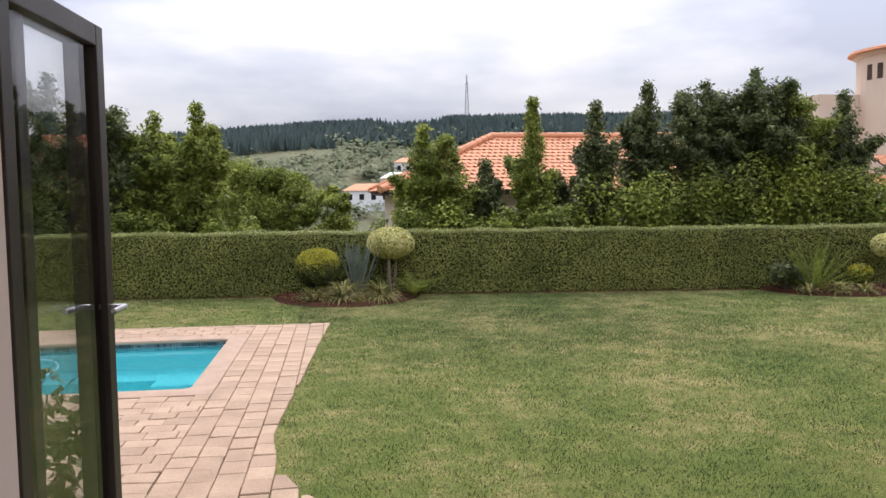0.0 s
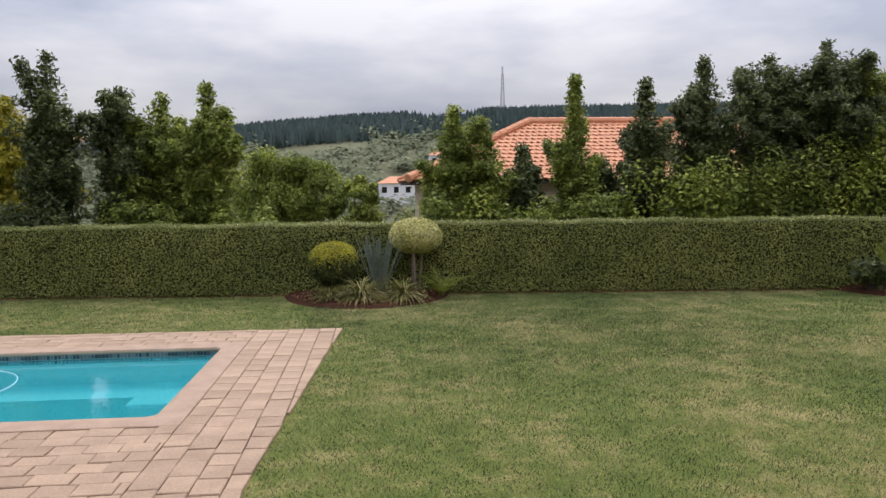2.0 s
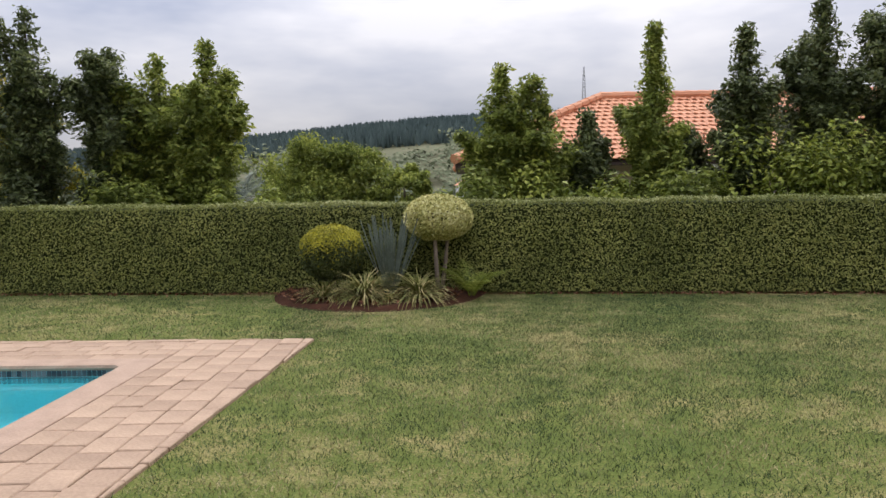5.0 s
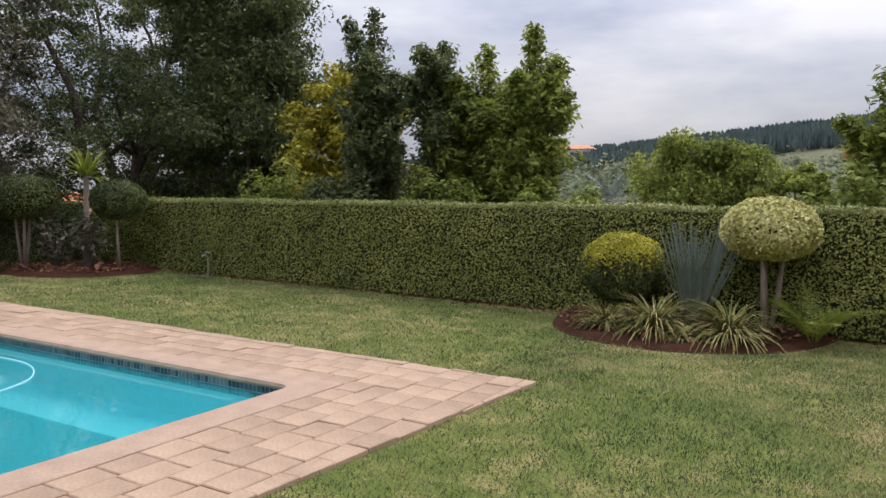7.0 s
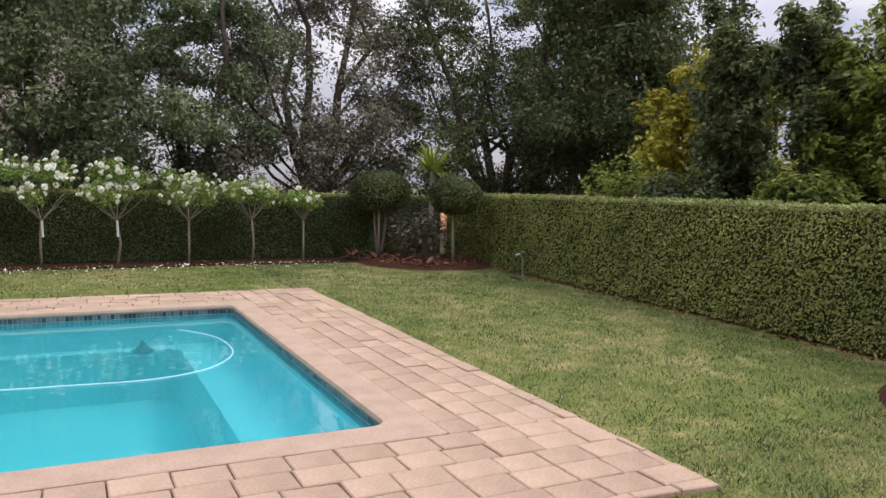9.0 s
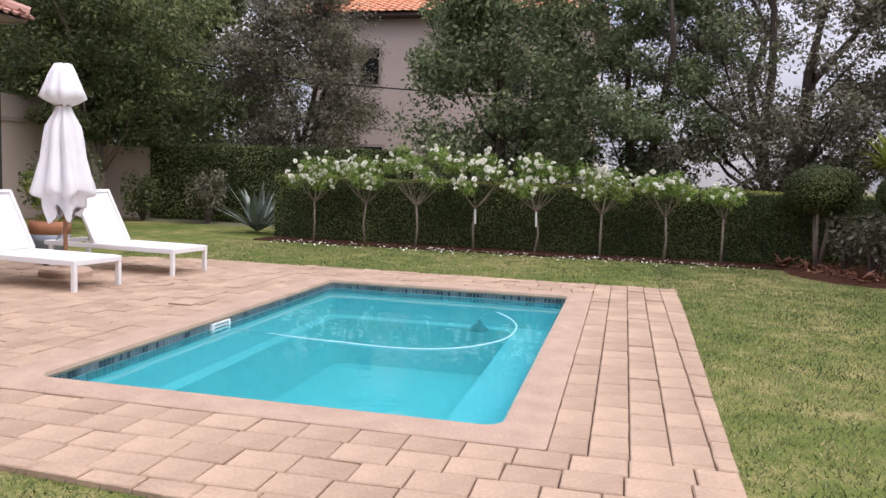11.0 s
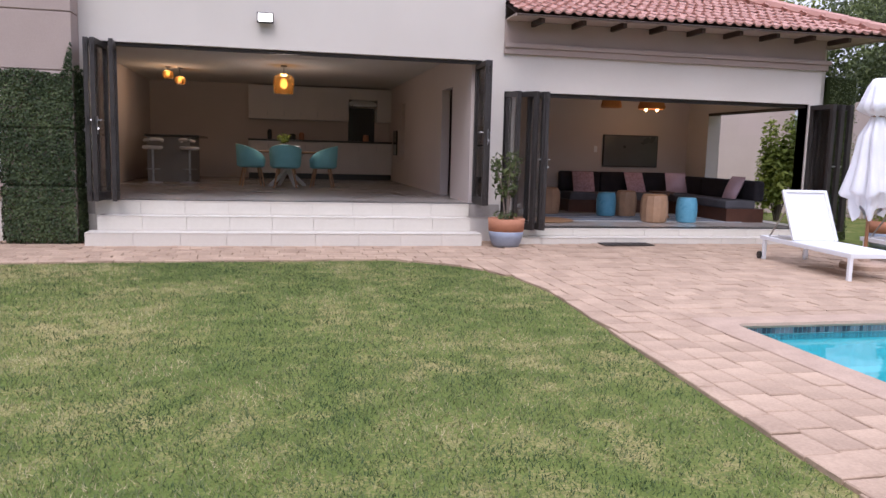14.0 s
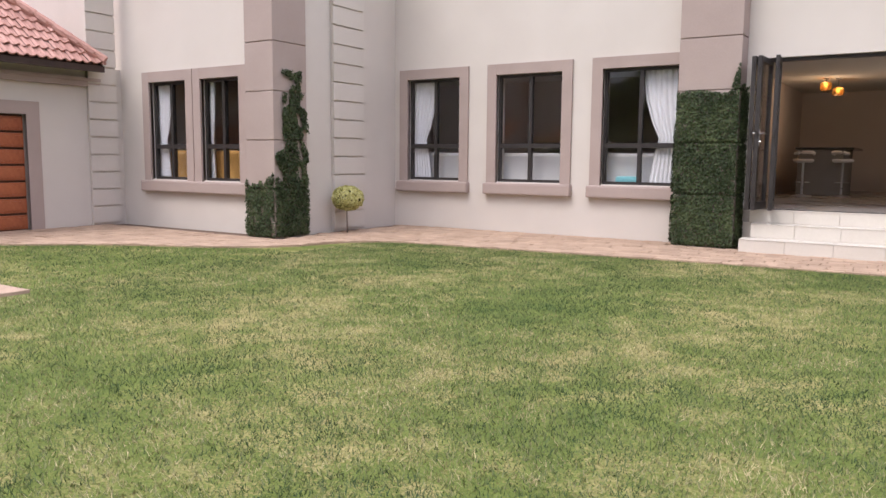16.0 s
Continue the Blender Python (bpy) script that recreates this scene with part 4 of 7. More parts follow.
def window(hole, y, name, label, sill_label="taupe sill"):
    """A plaster surround, a dark frame with a transom low down and a middle mullion, and four panes."""
    x0, x1, z0, z1 = hole
    w = tagged(new(name), label, "window", kind="structure")
    w.matrix_world = pose((x0 + x1) / 2, y, 0)
    c = (x0 + x1) / 2
    a, b = x0 - c, x1 - c
    s = 0.19
    part("surround", boxes((a - s, a, -0.05, 0.045, z0 - 0.02, z1 + s), (b, b + s, -0.05, 0.045, z0 - 0.02, z1 + s), (a, b, -0.05, 0.042, z1, z1 + s)), M_TAUPE, w, "taupe plaster surround")
    part("window_sill", boxes((a - s - 0.03, b + s + 0.03, -0.25, 0.13, z0 - 0.23, z0 - 0.02), bev=0.03), M_TAUPE, w, sill_label)
    f = 0.05
    zt = z0 + (z1 - z0) * 0.34
    fr = part("window_frame", boxes((a, a + f, -0.14, -0.07, z0, z1), (b - f, b, -0.14, -0.07, z0, z1), (a + f, b - f, -0.14, -0.07, z0, z0 + f), (a + f, b - f, -0.14, -0.07, z1 - f, z1),
                                    (a + f, b - f, -0.142, -0.066, zt - 0.04, zt + 0.04), (-0.032, 0.032, -0.144, -0.062, z0 + f, z1 - f)), M_FRAME, w, "dark bronze frame")
    for u0, u1 in ((a + f, -0.032), (0.032, b - f)):
        for v0, v1 in ((z0 + f, zt - 0.04), (zt + 0.04, z1 - f)):
            p = part("pane", boxes((u0, u1, -0.108, -0.102, v0, v1)), M_GLASS, w)
            p.visible_shadow = False
    return w


for i, h in enumerate(WIN):
    window(h, 0.0, "window_%d" % (i + 1), "tall sitting-room window with dark frame and taupe surround")
for i, h in enumerate(WIN2):
    window(h, 3.1, "window_%d" % (i + 4), "tall wing window with dark frame and taupe surround")


# ---- tiled roofs ----
def tv_roof():
    t = thing("lounge_roof", pose(0, 0, 0), "low hipped roof of rose-coloured pan tiles over the open lounge", "roof")
    e, z0, z1 = 0.62, 3.56, 5.0
    x0, x1, y0, y1 = -9.1, -2.45, -5.2, e
    m = (y1 - y0) / 2
    tiled_slope("roof_tiles", (x1, y1, z0), (x0, y1, z0), (x0 + m, y1 - m, z0 + m * 0.42), (x1, y1 - m, z0 + m * 0.42), M_TILE_ROOF, t, 0.17, 0.25, 0.034)
    tiled_slope("roof_tiles", (x0, y1, z0), (x0, y0, z0), (x0 + m, y0 + m, z0 + m * 0.42), (x0 + m, y1 - m, z0 + m * 0.42), M_TILE_ROOF, t, 0.17, 0.25, 0.034)
    tiled_slope("roof_tiles", (x0, y0, z0), (x1, y0, z0), (x1, y0 + m, z0 + m * 0.42), (x0 + m, y0 + m, z0 + m * 0.42), M_TILE_ROOF, t, 0.17, 0.25, 0.034)
    ridge((x0 + 0.05, y1 - 0.05, z0 + 0.08), (x0 + m, y1 - m, z0 + m * 0.42 + 0.08), M_TILE_ROOF, t)
    ridge((x0 + m, y1 - m, z0 + m * 0.42 + 0.08), (x1, y1 - m, z0 + m * 0.42 + 0.08), M_TILE_ROOF, t)
    part("fascia", boxes((x0 + 0.05, x1, y1 - 0.09, y1 - 0.05, z0 - 0.06, z0 - 0.02), (x0 + 0.05, x0 + 0.09, y0, y1 - 0.05, z0 - 0.06, z0 - 0.02)), M_TAUPE, t)
    part("soffit", boxes((x0 + 0.1, x1, 0.0, y1 - 0.09, z0 - 0.04, z0 - 0.015), (x0 + 0.1, -8.25, y0, 0.0, z0 - 0.04, z0 - 0.015), (-8.25, x1, y0, 0, 3.42, 3.44)), M_TAUPE, t, "taupe painted soffit")
    me = finish("rafter", boxes((-0.03, 0.03, -0.02, 0.5, -0.085, 0.0), bev=0.008), M_RAFTER)
    for i in range(9):
        r = new("rafter", me)
        r.location = (-2.9 - i * 0.68, 0.0, z0 - 0.04)
        r.parent = t
    return t


tv_roof()
band = tagged(part("cornice_band", boxes((-8.33, -2.43, -0.002, 0.05, 3.0, 3.1), (-8.36, -2.43, -0.002, 0.085, 3.1, 3.17), (-8.33, -8.25, -4.5, 0, 3.0, 3.1), (-8.36, -8.25, -4.5, 0, 3.1, 3.17), bev=0.01), M_TAUPE),
              "stepped taupe plaster band under the lounge eaves", "trim", kind="structure")
tagged(part("frieze", boxes((-8.27, -2.435, -0.12, 0.012, 3.422, 3.515), (-8.27, -2.435, -0.001, 0.012, 3.17, 3.422)), M_TAUPE), "taupe plaster strip under the rafters", "trim", kind="structure")


def garage_roof():
    t = thing("garage_roof", pose(0, 0, 0), "hipped roof of rose-coloured pan tiles over the garage", "roof")
    z0, x0, x1, y0, y1 = 3.0, 14.4, 21.0, 3.75, 12.0
    m = 3.3
    tiled_slope("roof_tiles", (x0, y1, z0), (x0, y0, z0), (x0 + m, y0 + m, z0 + m * 0.95), (x0 + m, y1 - m, z0 + m * 0.95), M_TILE_ROOF, t, 0.17, 0.25, 0.034)
    tiled_slope("roof_tiles", (x0, y0, z0), (x1, y0, z0), (x1 - m, y0 + m, z0 + m * 0.95), (x0 + m, y0 + m, z0 + m * 0.95), M_TILE_ROOF, t, 0.17, 0.25, 0.034)
    tiled_slope("roof_tiles", (x1, y1, z0), (x0, y1, z0), (x0 + m, y1 - m, z0 + m * 0.95), (x1 - m, y1 - m, z0 + m * 0.95), M_TILE_ROOF, t, 0.17, 0.25, 0.034)
    ridge((x0, y0, z0 + 0.08), (x0 + m, y0 + m, z0 + m * 0.95 + 0.08), M_TILE_ROOF, t, 0.08)
    part("fascia", boxes((x0 + 0.03, x0 + 0.1, y0, y1, z0 - 0.13, z0 - 0.02)), M_RAFTER, t)
    part("soffit", boxes((x0 + 0.1, 14.9, y0, y1, z0 - 0.06, z0 - 0.03)), M_RAFTER, t)
    return t


garage_roof()
tagged(part("garage_band", boxes((14.82, 14.9, 3.6, 11.0, 2.62, 2.72), (14.79, 14.9, 3.6, 11.0, 2.72, 2.78)), M_TAUPE), "stepped taupe band under the garage eaves", "trim", kind="structure")
tagged(part("garage_back", boxes((15.2, 20.5, 10.85, 11.0, 0, 3.0), (20.35, 20.5, 3.3, 10.85, 0, 3.0), (15.2, 20.35, 3.1, 3.3, 0, 3.0)), M_PLASTER), "plain garage walls out of sight", "wall", kind="structure")
gd = tagged(new("door_garage"), "reddish varnished timber garage door in raised horizontal panels", "garage door", kind="structure")
gd.matrix_world = pose(14.98, 6.5, 0)
part("surround", boxes((-0.11, -0.03, -1.72, -1.48, 0, 2.05), (-0.11, -0.03, 1.48, 1.72, 0, 2.05), (-0.11, -0.03, -1.72, 1.72, 2.05, 2.28)), M_TAUPE, gd, "taupe plaster surround")
me = finish("panel", boxes((-0.02, 0.02, 0.01, 0.72, 0.02, 0.27), (-0.032, -0.018, 0.06, 0.67, 0.06, 0.23), bev=0.008), M_GARAGE)
for i in range(4):
    for j in range(7):
        o = new("panel", me)
        o.location = (0, -1.47 + i * 0.735, j * 0.29)
        o.parent = gd
part("backing", boxes((0.03, 0.05, -1.48, 1.48, 0, 2.05)), M_DARKWOOD, gd)


# ---- folding doors ----
def leaf(width, z0, z1, parent, m, handle=False):
    d = part("door_leaf", boxes((0, 0.07, -0.03, 0.03, z0, z1), (width - 0.07, width, -0.03, 0.03, z0, z1), (0.07, width - 0.07, -0.029, 0.029, z0, z0 + 0.11), (0.07, width - 0.07, -0.029, 0.029, z1 - 0.08, z1), bev=0.004), M_FRAME, parent)
    d.matrix_local = m
    g = part("pane", boxes((0.07, width - 0.07, -0.005, 0.005, z0 + 0.11, z1 - 0.08)), M_GLASS, d)
    g.visible_shadow = False
    for z in (z0 + 0.14, (z0 + z1) / 2, z1 - 0.14):
        part("hinge", tube(bmesh.new(), [(width + 0.008, 0.0, z - 0.05), (width + 0.008, 0, z + 0.05)], 0.013, 8), M_FRAME, d)
    if handle:
        bm = boxes((width - 0.055, width - 0.02, 0.028, 0.042, z0 + 0.93, z0 + 1.17), bev=0.004)
        tube(bm, [(width - 0.038, 0.035, z0 + 1.12), (width - 0.038, 0.09, z0 + 1.12), (width - 0.17, 0.09, z0 + 1.12)], 0.011, 8)
        tube(bm, [(width - 0.038, -0.085, z0 + 1.12), (width - 0.038, 0.035, z0 + 1.12)], 0.011, 8)
        tube(bm, [(width - 0.038, -0.085, z0 + 1.12), (width - 0.17, -0.085, z0 + 1.12)], 0.011, 8)
        tube(bm, [(width - 0.038, 0.028, z0 + 1.0), (width - 0.038, 0.06, z0 + 1.0)], 0.016, 8)
        part("door_handle", bm, M_STEEL, d, "steel lever handle")
    return d


def door_stack(name, rows, z0, z1, label, track=None):
    """rows: (x, y, turn in degrees, width, handle) of each leaf."""
    t = tagged(new(name), label, "folding door", kind="structure")
    for x, y, a, w, h in rows:
        leaf(w, z0, z1, t, pose(x, y, 0, 0, 0, a), h)
    if track:
        part("track", boxes(*track), M_FRAME, t, "dark head and floor track")
    return t


door_stack("door_1", [(-2.06, -0.2, 87, 0.82, True), (-2.09, -0.02, 88, 0.6, False)], 0.62, 2.82, "dark-framed glass folding doors stacked open at the dining room",
           [(-2.1, 3.7, -0.2, -0.08, 2.83, 2.88), (-2.1, 3.7, -0.2, -0.08, 0.585, 0.606), (-2.1, -2.06, -0.2, -0.08, 0.6, 2.83), (3.65, 3.7, -0.2, -0.08, 0.6, 2.83)])
door_stack("door_2", [(3.66, -0.14, 92, 0.72, False), (3.52, -0.14, 88, 0.74, True), (3.40, -0.14, 97, 0.70, False)], 0.62, 2.85, "dark-framed glass folding doors stacked open against the garden wall")
door_stack("door_3", [(-2.50, -0.12, 100, 0.55, False), (-2.52, 0.02, 126, 0.60, False), (-2.92, -0.1, 97, 0.60, False), (-3.05, -0.1, 88, 0.62, True)], 0.23, 2.40, "dark-framed folding doors stacked open at the lounge",
           [(-8.05, -2.47, -0.2, -0.08, 2.36, 2.42), (-8.05, -2.47, -0.2, -0.08, 0.205, 0.226), (-2.52, -2.47, -0.2, -0.08, 0.22, 2.36)])
door_stack("door_4", [(-8.1 - 0.085 * i, -0.02, 90 + 4 * (-1) ** i, 0.55, i == 2) for i in range(6)], 0.23, 2.40, "dark folding doors stacked open at the lounge corner",
           [(-8.30, -8.24, -3.55, -0.3, 2.36, 2.42), (-8.22, -8.05, -0.3, -0.04, 0.2, 2.42)])


# ---- hedges ----
def hedge(name, line, thick, h, label, per_m2=2600, seed=3, leaf_m=None, top_m=None, size=(0.012, 0.024), facing=1):
    """A clipped hedge along points of its front foot: a rough dense body, coloured dark as inner shade, clothed in
    small leaves.
    """
    rng = np.random.default_rng(seed)
    t = tagged(new(name), label, "hedge")
    line = [Vector((*p, 0)) for p in line]
    front, top, ftip = [], [], []
    bm = bmesh.new()
    for p, q in zip(line, line[1:]):
        d = (q - p).normalized()
        nrm = Vector((d.y, -d.x, 0)) * facing
        L = (q - p).length
        back = -nrm * thick
        k = max(2, int(L / 0.25))
        rows = []
        for i in range(k + 1):
            s = p.lerp(q, i / k)
            r = []
            for u, z in ((0.06, 0), (0.0, 0.25), (-0.03, 0.7), (-0.05, h - 0.12), (-0.14, h - 0.03)):
                j = noise.noise((s.x * 1.7, s.y * 1.7, z * 2.3)) * 0.05
                r.append(s - nrm * (0.10 + 0.04 - j) + nrm * u * 0.3 + Vector((0, 0, max(0, z - 0.03))))
            r.append(s + back * 0.9 + Vector((0, 0, h - 0.04)))
            r.append(s + back + Vector((0, 0, 0)))
            rows.append([bm.verts.new(v) for v in r])
        for u, w in zip(rows, rows[1:]):
            for i in range(len(u) - 1):
                bm.faces.new((u[i], w[i], w[i + 1], u[i + 1]))
        bm.faces.new(rows[0])
        bm.faces.new(rows[-1][::-1])
        n_f = int(L * h * per_m2)
        s = rng.uniform(0, L, n_f)
        z = rng.uniform(0.01, h - 0.02, n_f)
        wob = 0.014 * np.sin(s * 3.1 + z * 4) + 0.012 * np.sin(s * 7.3 - z * 9) + rng.normal(0, 0.026, n_f)
        pts = np.array(p)[None] + np.outer(s, np.array(d)) + np.outer(-0.075 + wob * 0.8, np.array(nrm))
        pts[:, 2] += z
        front.append(leaves(pts, size, np.array(nrm) * 1.0 + np.array([0, 0, 0.6]), 0.5, 0.6, rng))
        n_t = int(L * thick * per_m2 * 0.75)
        s, w = rng.uniform(0, L, n_t), rng.uniform(0, 1, n_t) ** 1.3
        pts = np.array(p)[None] + np.outer(s, np.array(d)) + np.outer(-0.04 - w * (thick - 0.05), np.array(nrm))
        pts[:, 2] += h - 0.02 + rng.normal(0, 0.016, n_t) + 0.012 * np.sin(s * 4.0) + 0.012 * np.sin(s * 1.3)
        top.append(leaves(pts, size, np.array([0, 0, 1.0]), 0.7, 0.6, rng))
    # near-black green paints the shade seen in the gaps between leaves
    part("body", bm, surf("hedge_shade_core", (0.022, 0.030, 0.010), (0.055, 0.068, 0.024), 0.95, scale=9, fine=40, bump=0.9, spec=0.1), t)
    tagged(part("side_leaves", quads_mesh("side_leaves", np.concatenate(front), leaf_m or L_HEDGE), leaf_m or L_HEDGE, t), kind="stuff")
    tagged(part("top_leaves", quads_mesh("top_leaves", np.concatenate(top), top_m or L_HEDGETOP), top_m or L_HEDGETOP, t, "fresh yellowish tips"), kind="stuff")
    return t


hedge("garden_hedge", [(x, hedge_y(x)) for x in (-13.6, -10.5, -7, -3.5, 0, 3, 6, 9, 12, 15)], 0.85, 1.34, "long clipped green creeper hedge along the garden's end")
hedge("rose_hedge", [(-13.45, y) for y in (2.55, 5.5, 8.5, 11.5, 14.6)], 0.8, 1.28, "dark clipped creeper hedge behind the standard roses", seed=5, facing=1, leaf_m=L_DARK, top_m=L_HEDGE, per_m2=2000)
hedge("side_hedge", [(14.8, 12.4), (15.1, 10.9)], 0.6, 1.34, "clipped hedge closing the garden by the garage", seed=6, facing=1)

# ---- trees and neighbours beyond the hedges ----
G_ROW = "young trees screening the far hedge"
ROW = [  # x, y, height, radius, leaf, fatness, side shoots, seed, density
    (-8.15, 17.4, 5.15, 0.85, L_DARK, 0.75, 11, 11, 0.55), (-6.65, 17.6, 4.35, 0.88, L_DARK, 1.0, 11, 12, 0.9), (-5.75, 17.7, 4.2, 0.95, L_MID, 0.8, 10, 26, 0.8), (-4.65, 17.4, 4.4, 0.9, L_MID, 0.62, 9, 13, 0.9),
    (1.05, 17.6, 3.9, 1.0, L_MID, 0.55, 8, 14, 1.0), (1.85, 17.4, 3.2, 0.8, L_MID, 0.7, 7, 15, 1.0), (2.70, 17.4, 2.95, 0.6, L_DARK, 0.7, 6, 16, 1.0),
    (4.0, 17.5, 4.6, 0.85, L_MID, 0.10, 8, 17, 1.0), (4.7, 17.6, 2.6, 0.7, L_DARK, 0.6, 6, 18, 1.0), (5.62, 17.2, 4.5, 0.78, L_DARK, 0.6, 8, 19, 1.0),
    (7.2, 17.5, 5.05, 1.05, L_DARK, 0.6, 9, 20, 1.0), (8.85, 17.5, 5.1, 1.5, L_DARK, 0.9, 14, 21, 1.0), (10.2, 17.3, 5.4, 1.6, L_DARK, 0.85, 15, 22, 1.0),
    (11.45, 17.6, 5.1, 1.55, L_MID, 0.85, 14, 23, 1.0), (12.9, 17.4, 4.85, 1.2, L_DARK, 0.65, 10, 24, 1.0)]
for x, y, h, r, lm, ft, sh, sd, dn in ROW:
    dark = {L_DARK: "dark glossy leaves", L_MID: "green leaves"}[lm]
    form = "slender pointed" if ft < 0.4 else "ragged upright" if r < 1.3 else "broad several-topped"
    ragged_tree(x, y, h + 0.2, r, lm, "%s young tree with %s behind the hedge" % (form, dark), sd, -0.2, ft, sh, G_ROW, dense=dn)
for x, y, rx, h, lm, sd in ((0.4, 16.6, 0.9, 1.9, L_MID, 31), (2.3, 16.3, 1.1, 2.0, L_LIGHT, 32), (4.3, 16.4, 1.1, 1.9, L_MID, 33), (6.2, 16.3, 1.3, 2.5, L_LIGHT, 34), (7.6, 16.4, 1.3, 2.6, L_MID, 35),
                            (9.0, 16.2, 1.4, 3.1, L_MID, 36), (10.7, 16.3, 1.4, 3.3, L_LIGHT, 37), (12.4, 16.3, 1.4, 2.9, L_MID, 38), (14.2, 16.4, 1.3, 2.7, L_LIGHT, 39), (-3.7, 16.4, 0.8, 1.75, L_LIGHT, 40),
                            (-6.0, 16.5, 1.1, 1.9, L_MID, 41), (-8.3, 16.4, 0.9, 1.8, L_DARK, 42), (-9.9, 16.8, 1.0, 2.0, L_MID, 43)):
    shrub(x, y, rx, 0.8, h, lm, "loose leafy shrub growing behind the hedge", k=4800, leaf=(0.035, 0.078), seed=sd, base=-0.15)
# broad light tree down the slope, and darker ones beside the roof
tree(-4.6, 30.0, 4.9, 2.3, L_MID, "broad spreading tree with yellowish green leaves below the garden", clumps=190, per=230, leaf=(0.05, 0.10), first=0.32, seed=51, base=-1.85, lobe_r=0.5)
tree(-1.7, 29.0, 4.1, 1.3, L_MID, "round green tree below the garden", clumps=60, per=190, leaf=(0.06, 0.11), first=0.3, seed=52, base=-1.75)
# yellow tree, dense dark tree, and the big open trees of the corner
tree(-10.4, 19.3, 4.5, 1.6, L_YELLOW, "tree with bright yellow leaves behind the hedge", clumps=150, per=190, leaf=(0.05, 0.09), first=0.12, lobe_r=0.6, seed=54, base=-0.4)
tree(-9.0, 19.3, 4.3, 0.95, L_YELLOW, "small tree with bright yellow leaves behind the hedge", clumps=36, per=140, leaf=(0.04, 0.08), first=0.12, seed=55, base=-0.4)
tree(-13.6, 19.4, 8.6, 2.0, L_DARK, "tall dense dark green tree at the garden corner", clumps=250, per=300, leaf=(0.04, 0.085), first=0.05, lobe_r=0.6, seed=56, base=-0.3, trunk_r=0.16)
BIG = [(-16.6, 17.6, 8.8, 4.0, 3, 57), (-18.2, 13.2, 9.0, 4.2, 4, 58), (-18.0, 21.5, 8.6, 3.0, 2, 61)]
for x, y, h, r, fk, sd in BIG:
    o = tree(x, y, h, r, L_OLIVE if sd == 58 else L_DARK, "large open-crowned tree with dark crooked trunks beyond the hedge", clumps=190 if sd == 58 else 200, per=330, leaf=(0.034, 0.072), first=0.18, shape="round", forks=fk, lobe_r=0.30,
             trunk_r=0.15, seed=sd, base=-0.3, limbs=22)
    tagged(o, group="large trees at the corner")
# trees behind the roses
for x, y, h, r, sd in ((-29, -9, 10, 4.5, 91), (-24, -14, 10, 4.5, 96)):
    o = tree(x, y, h, r, L_DARK, "tall dark tree far behind the boundary", clumps=170, per=150, leaf=(0.10, 0.19), first=0.05, shape="round", seed=sd, base=-0.8, trunk_r=0.2)
    tagged(o, group="far boundary trees")
tree(-17.2, 6.7, 7.0, 2.6, L_GREY, "dense broad-leaved tree behind the rose hedge", clumps=170, per=340, leaf=(0.042, 0.085), first=0.03, seed=62, trunk_r=0.18)
tree(-17.4, 9.9, 6.8, 2.5, L_GREY, "open grey-green tree behind the rose hedge", clumps=150, per=300, leaf=(0.036, 0.075), first=0.05, forks=2, lobe_r=0.40, seed=63, trunk_r=0.13)
tree(-20.5, 0.05, 7.2, 2.6, L_OLIVE, "tall feathery olive-grey tree beside the neighbour's house", clumps=210, per=330, leaf=(0.032, 0.07), first=0.12, forks=3, seed=64, trunk_r=0.13)
tree(-15.8, -3.4, 7.2, 3.3, L_DARK, "spreading tree with a forked pale trunk on the side lawn", clumps=190, per=300, leaf=(0.035, 0.078), first=0.36, shape="umbrella", forks=2, bark=M_BARKP, seed=65, trunk_r=0.11)
tree(-20.5, -5.2, 6.8, 2.6, L_DARK, "dark tree beyond the side wall", clumps=160, per=190, leaf=(0.05, 0.11), first=0.2, seed=66, trunk_r=0.14)
tree(-19.2, -9.5, 7.0, 2.6, L_DARK, "dark green tree beyond the side wall", clumps=150, per=190, leaf=(0.05, 0.11), first=0.2, seed=67, trunk_r=0.14)


tree(-14.5, -13.5, 9.5, 3.2, L_MID, "tall leafy tree behind the yard wall", clumps=170, per=190, leaf=(0.06, 0.12), first=0.15, seed=68, base=-0.2, trunk_r=0.16)
tree(-11.0, -18.0, 9.0, 3.0, L_DARK, "dark leafy tree behind the house", clumps=140, per=180, leaf=(0.07, 0.13), first=0.15, seed=69, base=-0.2, trunk_r=0.16)


